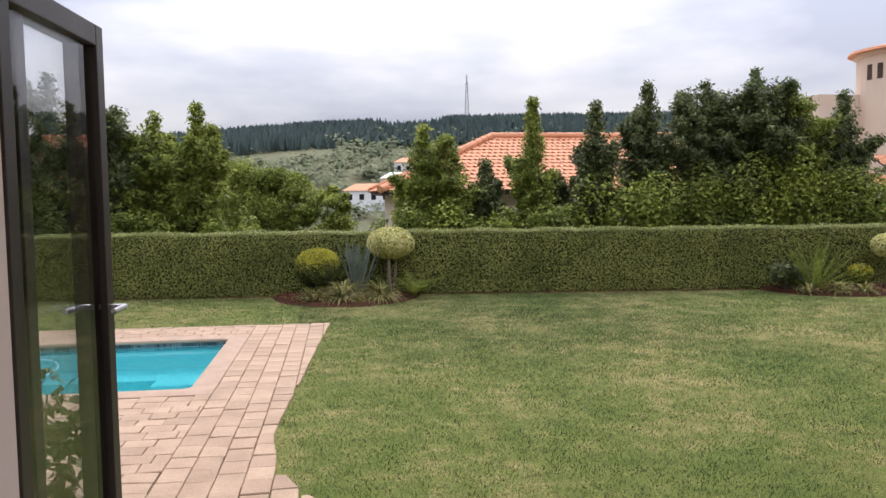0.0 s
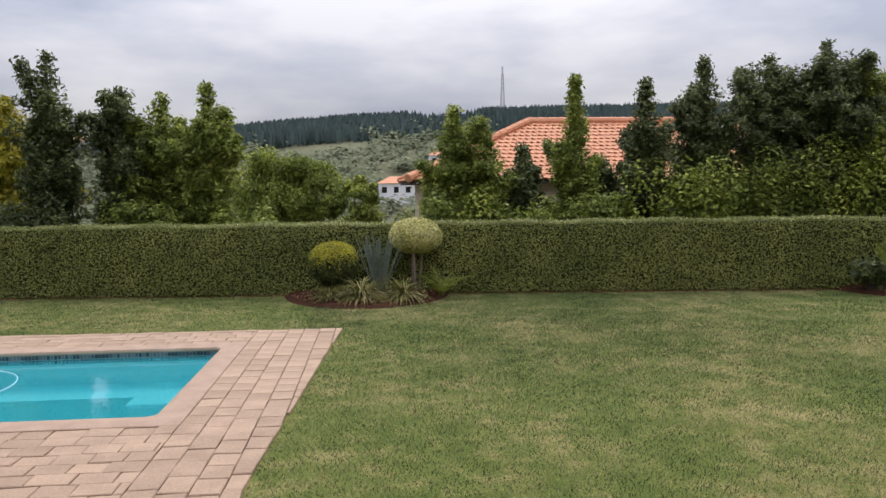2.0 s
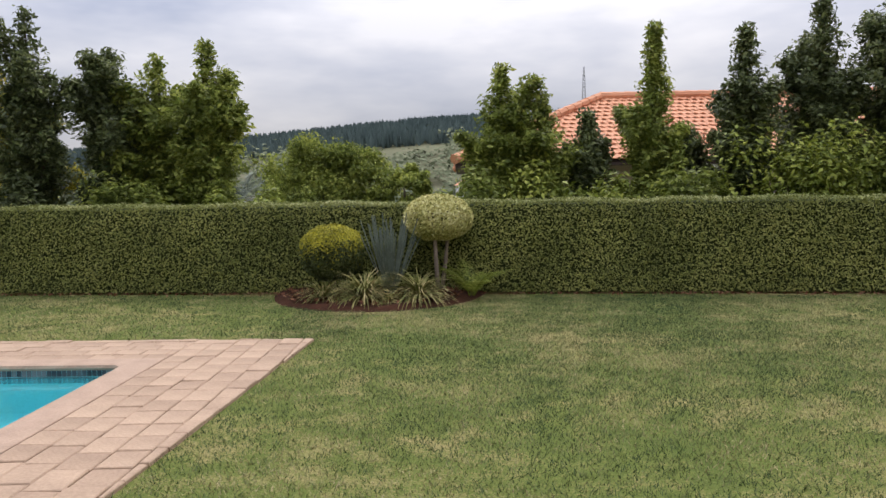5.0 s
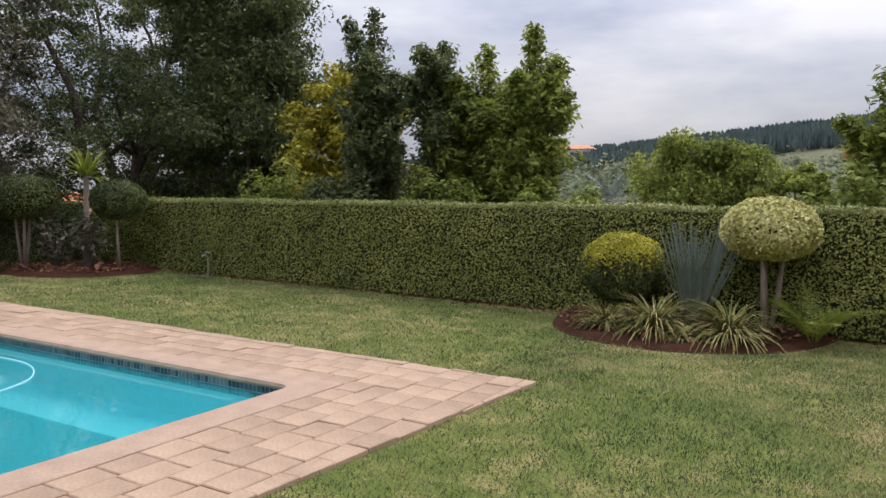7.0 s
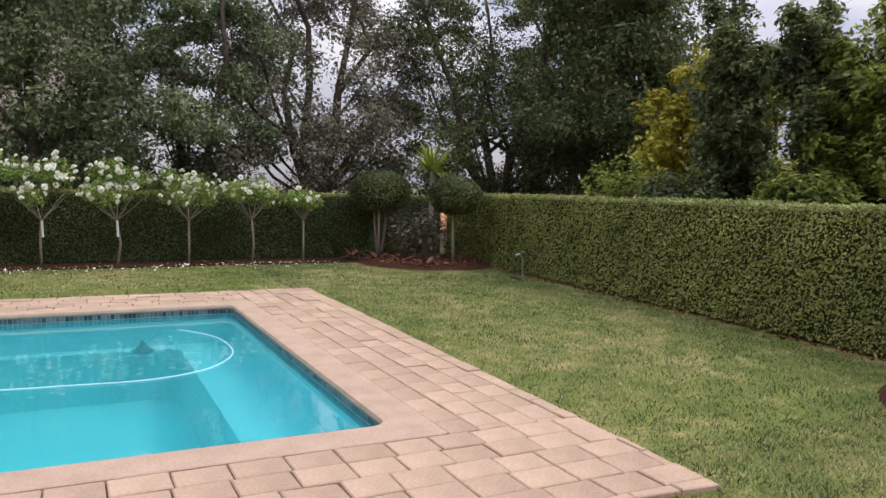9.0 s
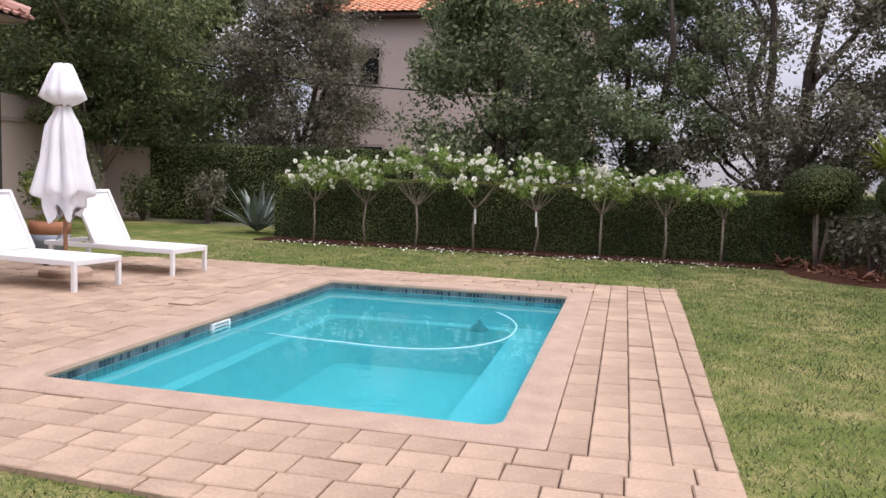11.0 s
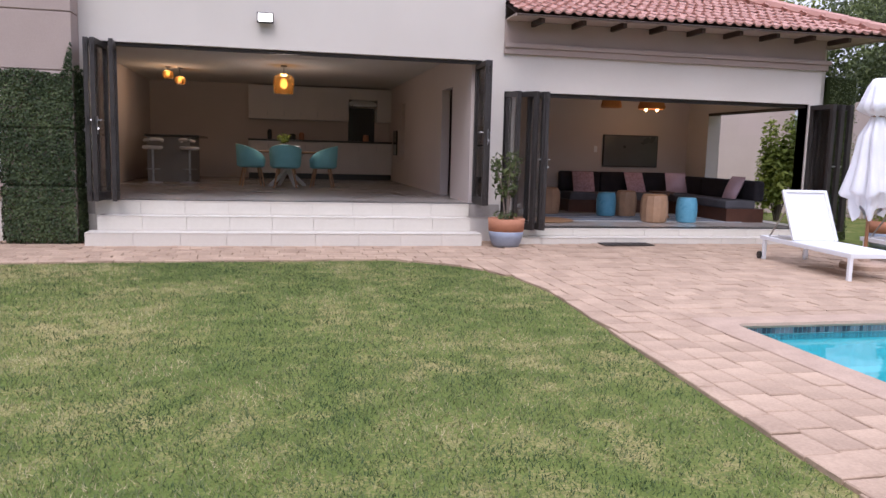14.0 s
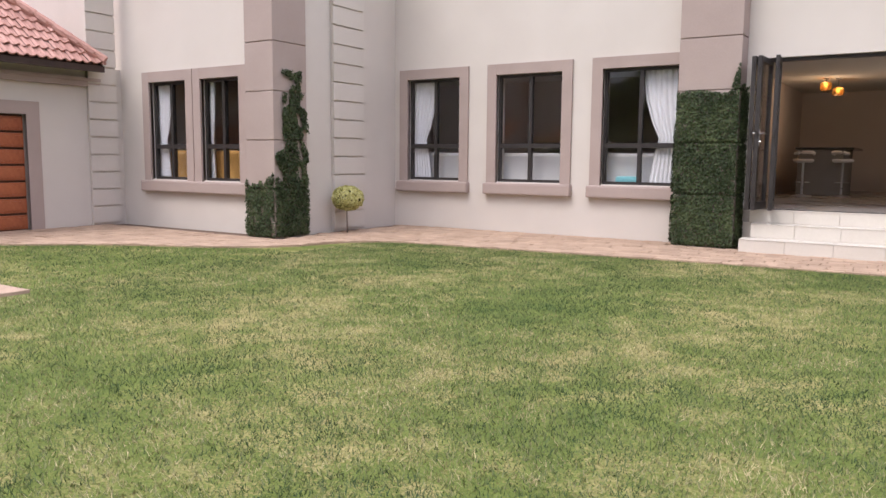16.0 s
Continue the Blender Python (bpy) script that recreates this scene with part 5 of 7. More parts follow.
def neighbour(name, x0, x1, y0, y1, zb, zw, pitch, wall, tiles, label, wins=(), over=0.6, tile=0.3):
    """A tiled, hipped house. wins: (side, centre, z, width, height)."""
    t = thing(name, pose(0, 0, 0), label, "house")
    part("wall", boxes((x0, x1, y0, y1, zb, zw)), wall, t)
    a, b, c, d = x0 - over, x1 + over, y0 - over, y1 + over
    m = min(b - a, d - c) / 2
    zt = zw + m * pitch
    if b - a >= d - c:
        r0, r1 = (a + m, (c + d) / 2, zt), (b - m, (c + d) / 2, zt)
        fs = (((a, c, zw), (b, c, zw), r1, r0), ((b, d, zw), (a, d, zw), r0, r1), ((a, d, zw), (a, c, zw), r0, r0), ((b, c, zw), (b, d, zw), r1, r1))
    else:
        r0, r1 = ((a + b) / 2, c + m, zt), ((a + b) / 2, d - m, zt)
        fs = (((a, d, zw), (a, c, zw), r0, r1), ((b, c, zw), (b, d, zw), r1, r0), ((a, c, zw), (b, c, zw), r0, r0), ((b, d, zw), (a, d, zw), r1, r1))
    for p, q, r, s in fs:
        tiled_slope("roof", p, q, r, s, tiles, t, tile, 0.32, tile * 0.11, 4)
    for p, q in (((a, c, zw), r0), ((b, c, zw), r1 if b - a >= d - c else r0), (r0, r1), ((a, d, zw), r0 if b - a >= d - c else r1)):
        ridge(Vector(p) + Vector((0, 0, 0.06)), Vector(q) + Vector((0, 0, 0.06)), tiles, t, 0.12)
    part("soffit", boxes((a + 0.05, b - 0.05, c + 0.05, d - 0.05, zw - 0.14, zw - 0.03)), M_RAFTER, t)
    for side, cpos, z, w, h in wins:
        win = new("window")
        win.parent = t
        if side == "s":
            part("frame", boxes((cpos - w / 2 - 0.1, cpos + w / 2 + 0.1, y0 - 0.05, y0 - 0.002, z - 0.1, z + h + 0.1)), M_TAUPE, win)
            part("pane", boxes((cpos - w / 2, cpos + w / 2, y0 - 0.07, y0 - 0.052, z, z + h)), M_BLACK, win)
        else:
            part("frame", boxes((x1 + 0.002, x1 + 0.05, cpos - w / 2 - 0.1, cpos + w / 2 + 0.1, z - 0.1, z + h + 0.1)), M_TAUPE, win)
            part("pane", boxes((x1 + 0.052, x1 + 0.07, cpos - w / 2, cpos + w / 2, z, z + h)), M_BLACK, win)
    return t


neighbour("neighbour_house", 0.7, 17.4, 22.0, 29.6, -3.5, 2.2, 0.45, M_CREAM, M_TILE_OR, "neighbour's low house with a broad orange pan-tile roof", (("s", 5.0, 0.3, 1.2, 1.2), ("s", 9.0, 0.3, 1.6, 1.2), ("s", 13.5, 0.3, 1.2, 1.2)), tile=0.21)
neighbour("rear_house", -36.0, -26.0, -2.0, 8.2, -1.0, 7.2, 0.45, M_PINKWALL, M_TILE_OR, "neighbour's tall plastered house with an orange tiled roof", (("e", 0.3, 4.7, 0.7, 1.3), ("e", 5.6, 4.4, 0.9, 1.4), ("e", 0.2, 0.9, 1.3, 1.5)))
neighbour("far_side_house", -34.0, -27.0, 20.0, 30.0, -5.0, -0.2, 0.36, M_PINKWALL, M_TILE_OR, "low house with an orange roof seen between the trunks", (("e", 24.0, -0.6, 1.4, 1.2),))


def tower():
    t = thing("turret_house", pose(25.9, 31.0, -2.7), "cream plastered house with a round turret and an arched balcony", "house")
    part("turret", lathe(bmesh.new(), [(2.35, 0), (2.35, 11.0), (2.5, 11.05), (2.5, 11.2)], 32), M_CREAM, t)
    part("turret_roof", lathe(bmesh.new(), [(2.75, 11.2), (2.7, 11.32), (0.2, 11.9), (0.05, 11.92)], 32), M_TILE_OR, t, "low orange tiled turret roof")
    for k in range(8):
        a = radians(185 + k * 14)
        w = part("window", boxes((2.3, 2.37, -0.13, 0.13, 9.9, 10.6)), M_RAFTER, t)
        w.matrix_local = pose(0, 0, 0, 0, 0, math.degrees(a))
    bm = boxes((-4.4, -2.0, 0.5, 6, 0, 9.3), (-1.9, 6, 0.5, 6, 0, 8.6))
    part("wing", bm, M_CREAM, t)
    # no hole is cut: a dark slab stands for the shade inside the arch
    bm = bmesh.new()
    ring0 = []
    for k in range(13):
        a = math.pi * k / 12
        ring0.append((0.95 * math.cos(a), 7.4 + 0.95 * math.sin(a)))
    pts = [(0.95, 6.3)] + ring0 + [(-0.95, 6.3)]
    f0 = [bm.verts.new((p[0], -2.55, p[1])) for p in pts]
    f1 = [bm.verts.new((p[0], -2.40, p[1])) for p in pts]
    bm.faces.new(f0)
    bm.faces.new(f1[::-1])
    for i in range(len(pts)):
        bm.faces.new((f0[i], f0[(i + 1) % len(pts)], f1[(i + 1) % len(pts)], f1[i]))
    arch = part("arch", bm, M_RAFTER, t, "dark arched panel painted as a shaded opening")
    arch.matrix_local = pose(0.4, 0.1, 0, 0, 0, -12)
    part("column", lathe(bmesh.new(), [(0.22, 6.0), (0.2, 6.1), (0.17, 7.2), (0.26, 7.35), (0.26, 7.45)], 14, (1.75, -2.3, 0)), M_CREAM, t)
    tiled_slope("porch_roof", (-3.4, -3.6, 5.4), (5.0, -3.6, 5.4), (5.0, -1.8, 6.3), (-3.4, -1.8, 6.3), M_TILE_OR, t, 0.3, 0.38, 0.06, 4)
    return t


tower()


def valley_house(x, y, w, d, h, wall, roof, label):
    z = ground_z(x, y)
    t = thing("valley_house", pose(x, y, z), label, "house", "far houses in the valley")
    part("wall", boxes((-w / 2, w / 2, -d / 2, d / 2, -2, h)), wall, t)
    bm = bmesh.new()
    o = 0.5
    vs = [bm.verts.new(p) for p in ((-w / 2 - o, -d / 2 - o, h), (w / 2 + o, -d / 2 - o, h), (w / 2 + o, d / 2 + o, h), (-w / 2 - o, d / 2 + o, h), (-w / 4, 0, h + d * 0.22), (w / 4, 0, h + d * 0.22))]
    for f in ((0, 1, 5, 4), (1, 2, 5), (2, 3, 4, 5), (3, 0, 4), (3, 2, 1, 0)):
        bm.faces.new([vs[i] for i in f])
    part("roof", bm, roof, t)
    n = max(2, int(w / 3))
    for i in range(n):
        part("window", boxes((-w / 2 + (i + 0.3) * w / n, -w / 2 + (i + 0.7) * w / n, -d / 2 - 0.05, -d / 2 - 0.01, h * 0.35, h * 0.75)), M_BLACK, t)


M_SLATE = surf("grey_roof", (0.10, 0.10, 0.11), (0.18, 0.18, 0.19), 0.8, scale=0.5, fine=4, bump=0.1)
for x, y, w, d, h, wl, rf in ((6, 215, 13, 9, 4.0, M_WHITE, M_TILE_OR), (16, 225, 11, 8, 5.0, M_CREAM, M_WHITE), (22, 250, 12, 8, 4.0, M_WHITE, M_TILE_OR), (-12, 120, 6, 6, 2.2, M_CREAM, M_SLATE), (-8.5, 135, 6, 6, 2.6, M_WHITE, M_WHITE),
                              (-3, 142, 8, 7, 2.4, M_CREAM, M_TILE_OR), (-125, 330, 14, 9, 6.0, M_PINKWALL, M_TILE_OR), (30, 235, 11, 8, 4.0, M_PINKWALL, M_TILE_OR)):
    valley_house(x, y, w, d, h, wl, rf, "small far house with pale walls down in the valley")


def far_woods(name, count, yr, xr, hr, material, label, seed, flat=0.40, per=26):
    rng = np.random.default_rng(seed)
    out = []
    for _ in range(count):
        x, y = rng.uniform(*xr), rng.uniform(*yr)
        if name == "scattered_scrub" and noise.noise((x * 0.02, y * 0.02, 3)) < -0.15:
            continue
        z = ground_z(x, y)
        h = rng.uniform(*hr)
        k = per
        p = rng.normal(size=(k, 3)) * np.array([h * flat * 0.5, h * flat * 0.5, h * 0.24]) + np.array([x, y, z + h * 0.5])
        out.append(leaves(p, (h * 0.14, h * 0.27), np.array([0, -0.4, 1.0]), 0.3, 0.7, rng))
    ob = part(name, quads_mesh(name, np.concatenate(out), material), material)
    return tagged(ob, label, "woods", kind="stuff")




def pine_wood(count, yr, xr, hr, seed):
    """Many small pointed pines: each of three upright diamonds set round its stem."""
    rng = np.random.default_rng(seed)
    x, y = rng.uniform(*xr, count), rng.uniform(*yr, count)
    glade = np.array([noise.noise((p * 0.014, q * 0.03, 5)) for p, q in zip(x, y)]) > -0.38
    x, y = x[glade], y[glade]
    z = np.array([ground_z(p, q) for p, q in zip(x, y)])
    h = rng.uniform(*hr, len(x))
    out = []
    for k in range(3):
        a = rng.uniform(0, np.pi, len(x))
        side = np.stack([np.cos(a), np.sin(a), np.zeros(len(x))], 1) * (h * rng.uniform(0.17, 0.27, len(x)))[:, None]
        foot = np.stack([x, y, z], 1)
        up = np.stack([np.zeros(len(x)), np.zeros(len(x)), h], 1)
        out.append(np.stack([foot, foot + up * 0.35 + side, foot + up, foot + up * 0.35 - side], 1))
    ob = part("hill_pines", quads_mesh("hill_pines", np.concatenate(out), L_WOODS_HAZED), L_WOODS_HAZED)
    return tagged(ob, "pine plantation along the far hill, distance haze painted into its green", "woods", kind="stuff")


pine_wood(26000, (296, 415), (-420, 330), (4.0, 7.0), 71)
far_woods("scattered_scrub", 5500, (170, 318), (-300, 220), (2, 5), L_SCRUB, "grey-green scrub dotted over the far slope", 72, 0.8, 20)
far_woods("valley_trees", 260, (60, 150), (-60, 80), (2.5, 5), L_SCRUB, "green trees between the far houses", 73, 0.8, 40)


def mast():
    t = thing("lattice_mast", pose(72, 440, ground_z(72, 440)), "tall grey lattice mast on the far ridge", "mast")
    H, b = 30, 1.5
    for sx in (-1, 1):
        for sy in (-1, 1):
            part("leg", tube(bmesh.new(), [(sx * b, sy * b, 0), (sx * 0.45, sy * 0.45, H)], 0.16, 4), M_STEEL, t)
    bm = bmesh.new()
    for k in range(14):
        z0, z1 = H * k / 14, H * (k + 1) / 14
        w0, w1 = b + (0.45 - b) * k / 14, b + (0.45 - b) * (k + 1) / 14
        for s in (-1, 1):
            tube(bm, [(-w0, s * w0, z0), (w1, s * w1, z1)], 0.1, 4)
            tube(bm, [(w0, s * w0, z0), (-w1, s * w1, z1)], 0.1, 4)
    part("bracing", bm, M_STEEL, t)
    part("top_drum", tube(bmesh.new(), [(0, 0, H), (0, 0, H + 4)], 0.45, 8), M_STEEL, t)


mast()

# ---- the side lawn: walls and creeper beyond the lounge ----
tagged(part("side_wall", boxes((-17.6, -17.3, -14, 3.4, -0.1, 1.9), (-17.6, -17.3, 3.4, 15, -0.1, 1.2)), M_PINKWALL), "pinkish plastered boundary wall", "wall", kind="structure")
tagged(part("yard_wall", boxes((-17.3, -13.9, -5.1, -4.85, -0.1, 3.0), (-13.9, -11.2, -7.2, -6.95, -0.1, 2.1), (-11.2, -8.55, -7.2, -6.95, -0.1, 2.6), (-14.5, -8.55, -9.4, -9.1, -0.1, 4.6), (-14.0, -13.75, -6.95, -5.1, -0.1, 3.0)), M_PINKWALL), "plain plastered yard wall beyond the lounge", "wall", kind="structure")
tagged(part("yard_wall_coping", boxes((-17.35, -13.85, -5.16, -4.8, 2.35, 2.45)), M_TAUPE), "taupe plaster band on the yard wall", "trim", kind="structure")
hedge("creeper_wall", [(-17.1, y) for y in (-2.9, 0.0, 2.6, 4.5)], 0.25, 2.0, "dark creeper covering the boundary wall", seed=9, facing=1, leaf_m=L_DARK, top_m=L_DARK, per_m2=520, size=(0.026, 0.048))
hedge("yard_creeper", [(-8.6, -0.12), (-9.25, -0.16)], 0.3, 3.0, "dark creeper climbing the lounge corner", seed=10, facing=1, leaf_m=L_DARK, top_m=L_DARK, per_m2=900)
shrub(-10.6, -4.2, 0.5, 0.5, 2.3, L_MID, "leafy green shrub seen through the lounge", k=3600, leaf=(0.04, 0.09), seed=44)
shrub(-16.3, -0.6, 0.7, 0.5, 1.3, L_OLIVE, "dull green shrub against the boundary wall", k=1600, seed=45)
shrub(-16.2, -2.4, 0.6, 0.5, 1.2, L_DARK, "dark shrub against the boundary wall", k=1600, seed=46)
shrub(-12.4, -1.8, 0.8, 0.8, 1.5, L_DARK, "dark rounded shrub on the side lawn", k=2600, seed=47)
cu = bpy.data.curves.new("cable", "CURVE")
cu.dimensions = "3D"
cu.bevel_depth = 0.02
sp = cu.splines.new("BEZIER")
sp.bezier_points.add(2)
for bp, p in zip(sp.bezier_points, ((-14.5, -9.0, 5.6), (-18.5, -1.5, 4.2), (-21.0, 8.0, 3.6))):
    bp.co = p
    bp.handle_left_type = bp.handle_right_type = "AUTO"
cu.materials.append(M_BLACK)
tagged(new("overhead_cable", cu), "black overhead cable strung between the trees", "cable")

# ---- flower beds and garden plants ----
def soil_bed(cx, cy, rx, ry, label):
    bm = bmesh.new()
    k = 48
    rings = []
    for u, z in ((1.0, -0.03), (0.93, 0.03), (0.6, 0.07), (0.2, 0.08)):
        rings.append([bm.verts.new((cx + rx * u * math.cos(a) * (1 + 0.03 * math.sin(5 * a)), cy + ry * u * math.sin(a) * (1 + 0.03 * math.sin(3 * a)), z + (0.02 * math.sin(9 * a + u * 7) if u < 1 else 0))) for a in (2 * math.pi * i / k for i in range(k))])
    for p, q in zip(rings, rings[1:]):
        for i in range(k):
            bm.faces.new((p[i], p[(i + 1) % k], q[(i + 1) % k], q[i]))
    bm.faces.new(rings[-1])
    return tagged(part("soil_bed", bm, M_SOIL), label, "flower bed", kind="structure")


soil_bed(-1.0, 13.75, 1.58, 1.62, "curved bed of bare red soil under the clipped shrubs")
soil_bed(9.6, 12.8, 1.75, 1.35, "curved bed of red soil at the hedge's other end")
soil_bed(-12.3, 13.7, 1.55, 1.35, "corner bed of red soil under the dark topiary")
rng = np.random.default_rng(91)
tagged(part("rose_bed", boxes((-13.5, -12.72, 2.5, 12.6, -0.06, 0.0)), M_SOIL), "narrow strip of dark soil under the roses", "flower bed", kind="structure")
fall = np.stack([rng.normal(-12.6, 0.3, 420), rng.uniform(3.0, 12.0, 420), np.full(420, 0.008)], 1)
tagged(part("fallen_petals", quads_mesh("fallen_petals", leaves(fall, (0.012, 0.03), np.array([0, 0, 1.0]), 0.3, 0.8, rng), M_PETAL), M_PETAL), "white rose petals scattered on the grass", "petals", kind="stuff")


for cx, cy, rx, ry, k in ((-1.0, 13.75, 1.45, 1.5, 1500), (9.6, 12.8, 1.65, 1.25, 700), (-12.3, 13.7, 1.4, 1.2, 700)):
    a, q = rng.uniform(0, 2 * np.pi, k), rng.uniform(0.2, 1, k) ** 0.5
    pts = np.stack([cx + rx * q * np.cos(a), cy + ry * q * np.sin(a), 0.052 + 0.05 * (1 - q) / 0.6 + rng.uniform(0.0, 0.03, k)], 1)
    litter = part("leaf_litter", quads_mesh("leaf_litter", leaves(pts, (0.014, 0.042), np.array([0, 0, 1.0]), 0.6, 0.55, rng), leafy("dry_leaf", (0.05, 0.018, 0.010), (0.17, 0.07, 0.035), (0.36, 0.22, 0.12), 0.8, 0.0, 3.0)), None)
    tagged(litter, "dry brown leaves scattered on the red soil", "leaf litter", kind="stuff")


k = 2600
u = rng.uniform(-11.0, 14.5, k)
pts = np.stack([u, np.where(u < 3, 13.62 - 0.075 * u, 13.4 - 0.11 * (u - 3)) + rng.normal(-0.02, 0.07, k), rng.uniform(-0.012, 0.012, k)], 1)
litter = part("hedge_litter", quads_mesh("hedge_litter", leaves(pts, (0.012, 0.032), np.array([0, 0, 1.0]), 0.5, 0.55, rng), MATS["dry_leaf"]), None)
tagged(litter, "dry brown leaves along the foot of the hedge", "leaf litter", kind="stuff")


def topiary(x, y, rx, rz, zc, leaf_m, label, k=5200, stem=0.035, forks=1, size=(0.02, 0.036), seed=1, low_m=None, base=0.0, flat=1.0):
    """A clipped head of small leaves on a bare stem."""
    rg = np.random.default_rng(seed)
    t = thing("topiary", pose(x, y, base), label, "topiary")
    for f in range(forks):
        a = 2.4 * f + seed
        s = 0.16 * rx if forks > 1 else 0.02
        pts = [(s * 0.4 * math.cos(a), s * 0.4 * math.sin(a), 0), (s * 1.4 * math.cos(a), s * 1.4 * math.sin(a), zc * 0.42), (s * 2.3 * math.cos(a), s * 2.3 * math.sin(a), zc)]
        part("stem", tube(bmesh.new(), pts, [stem, stem * 0.8, stem * 0.6], 8), M_BARKP, t, smooth=True)
    bm = bmesh.new()
    bmesh.ops.create_icosphere(bm, subdivisions=3, radius=1.0)
    for v in bm.verts:
        v.co = Vector((v.co.x * rx * 0.88, v.co.y * rx * 0.88, zc + v.co.z * rz * 0.88 * (1.0 if v.co.z > 0 else flat)))
    part("inner_growth", bm, surf("topiary_core", (0.02, 0.022, 0.006), (0.05, 0.05, 0.016), 0.95, scale=9, fine=50, bump=0.8, spec=0.1), t)
    d = rg.normal(size=(k, 3))
    d /= np.linalg.norm(d, axis=1)[:, None]
    sq = np.sign(d[:, 2]) * np.abs(d[:, 2]) ** 0.9
    p = np.stack([d[:, 0] * rx, d[:, 1] * rx, zc + sq * rz * np.where(d[:, 2] > 0, 1.0, flat)], 1)
    lump = 1 + 0.04 * np.sin(d[:, 0] * 9 + seed) * np.sin(d[:, 1] * 8) + rg.normal(0, 0.022, k)
    p[:, :2] *= lump[:, None]
    p[:, 2] = zc + (p[:, 2] - zc) * lump
    up = d[:, 2] > 0.15 + rg.normal(0, 0.25, k)
    lv = leaves(p, size, d, 0.6, 0.6, rg)
    if low_m is None:
        tagged(part("clipped_leaves", quads_mesh("clipped_leaves", lv, leaf_m), leaf_m, t), kind="stuff")
    else:
        tagged(part("upper_leaves", quads_mesh("upper_leaves", lv[up], leaf_m), leaf_m, t, "golden fresh tips"), kind="stuff")
        tagged(part("lower_leaves", quads_mesh("lower_leaves", lv[~up], low_m), low_m, t, "darker green lower leaves"), kind="stuff")
    return t


def rosette(x, y, n, length, width, leaf_m, label, name, droop=0.6, tilt=(0.3, 1.2), seed=1, base=0.03, category="plant", seg=5):
    """A tuft of arching strap leaves."""
    rg = np.random.default_rng(seed)
    t = thing(name, pose(x, y, base), label, category)
    vs = []
    for i in range(n):
        a = i * 2.39996 + rg.uniform(-0.3, 0.3)
        L = length * rg.uniform(0.65, 1.1)
        el = rg.uniform(*tilt)
        p = Vector((0.03 * math.cos(a), 0.03 * math.sin(a), 0))
        side = Vector((-math.sin(a), math.cos(a), 0))
        prev = None
        for s in range(seg + 1):
            u = s / seg
            w = width * (1 - u) ** 0.6 * (0.6 + 0.8 * min(1, u * 4)) * 0.5 + 0.001
            cur = (p - side * w, p + side * w)
            if prev is not None:
                vs.append([tuple(prev[0]), tuple(prev[1]), tuple(cur[1]), tuple(cur[0])])
            prev = cur
            e = el - droop * u * 2.0
            p = p + Vector((math.cos(a) * math.cos(e), math.sin(a) * math.cos(e), math.sin(e))) * (L / seg)
    part("leaves", quads_mesh("leaves", np.array(vs), leaf_m), leaf_m, t)
    return t


def frond_plant(x, y, n, length, leaf_m, label, name, tilt=(0.9, 1.45), droop=0.25, pinna=0.09, pairs=26, stem_h=0.0, seed=1, base=0.03, pin_w=0.012, category="cycad", angle=0.9):
    """Feather fronds: a stiff midrib with two rows of narrow leaflets."""
    rg = np.random.default_rng(seed)
    t = thing(name, pose(x, y, base), label, category)
    if stem_h:
        part("trunk", lathe(bmesh.new(), [(0.09, 0), (0.08, stem_h * 0.5), (0.09, stem_h), (0.04, stem_h + 0.05)], 10), M_BARK, t)
    for i in range(n):
        a = i * 2.39996 + rg.uniform(-0.3, 0.3)
        L = length * rg.uniform(0.8, 1.08)
        el = rg.uniform(*tilt)
        p = Vector((0.04 * math.cos(a), 0.04 * math.sin(a), stem_h))
        side = Vector((-math.sin(a), math.cos(a), 0))
        vs, spine = [], []
        for s in range(pairs + 1):
            u = s / pairs
            e = el - droop * u * 2
            d = Vector((math.cos(a) * math.cos(e), math.sin(a) * math.cos(e), math.sin(e)))
            spine.append(p.copy())
            if u > 0.12:
                l = pinna * math.sin(math.pi * (0.1 + 0.88 * u)) ** 0.7
                for sg in (-1, 1):
                    tip = p + (side * sg * math.sin(angle) + d * math.cos(angle)) * l + Vector((0, 0, -0.15 * l))
                    vs.append([tuple(p), tuple(p + d * pin_w), tuple(tip), tuple(p - d * pin_w)])
            p = p + d * (L / pairs)
        f = part("frond", quads_mesh("frond", np.array(vs), leaf_m), leaf_m, t)
        part("midrib", tube(bmesh.new(), spine[::5] + [spine[-1]], 0.006, 4), leaf_m, f)
    return t


topiary(-1.60, 13.2, 0.44, 0.36, 0.68, L_GOLD, "low clipped ball with golden tips in the soil bed", k=24000, seed=1, low_m=L_DARK, flat=1.15, size=(0.011, 0.021))
topiary(-0.10, 13.35, 0.47, 0.34, 1.10, L_VARIEG, "cream-variegated clipped standard on a pale forked stem in the soil bed", k=15000, seed=2, forks=3, size=(0.014, 0.028), flat=0.85)
frond_plant(-0.78, 13.05, 46, 1.15, L_CYCAD, "upright blue-grey cycad in the soil bed", "cycad", tilt=(1.12, 1.5), droop=0.0, pinna=0.085, pairs=34, seed=3, angle=0.5, pin_w=0.009)
for x, y, n, ln, sd in ((-1.1, 12.72, 420, 0.66, 4), (-0.36, 12.77, 330, 0.66, 5), (-1.66, 12.82, 200, 0.5, 6), (-0.75, 12.5, 110, 0.26, 7)):
    o = rosette(x, y, n, ln, 0.014, L_STRAP, "tuft of cream-striped arching strap leaves in the bed", "strap_leaf_plant", seed=sd, droop=0.85, tilt=(0.35, 1.45))
    tagged(o, group="strap-leaf plants in the beds")
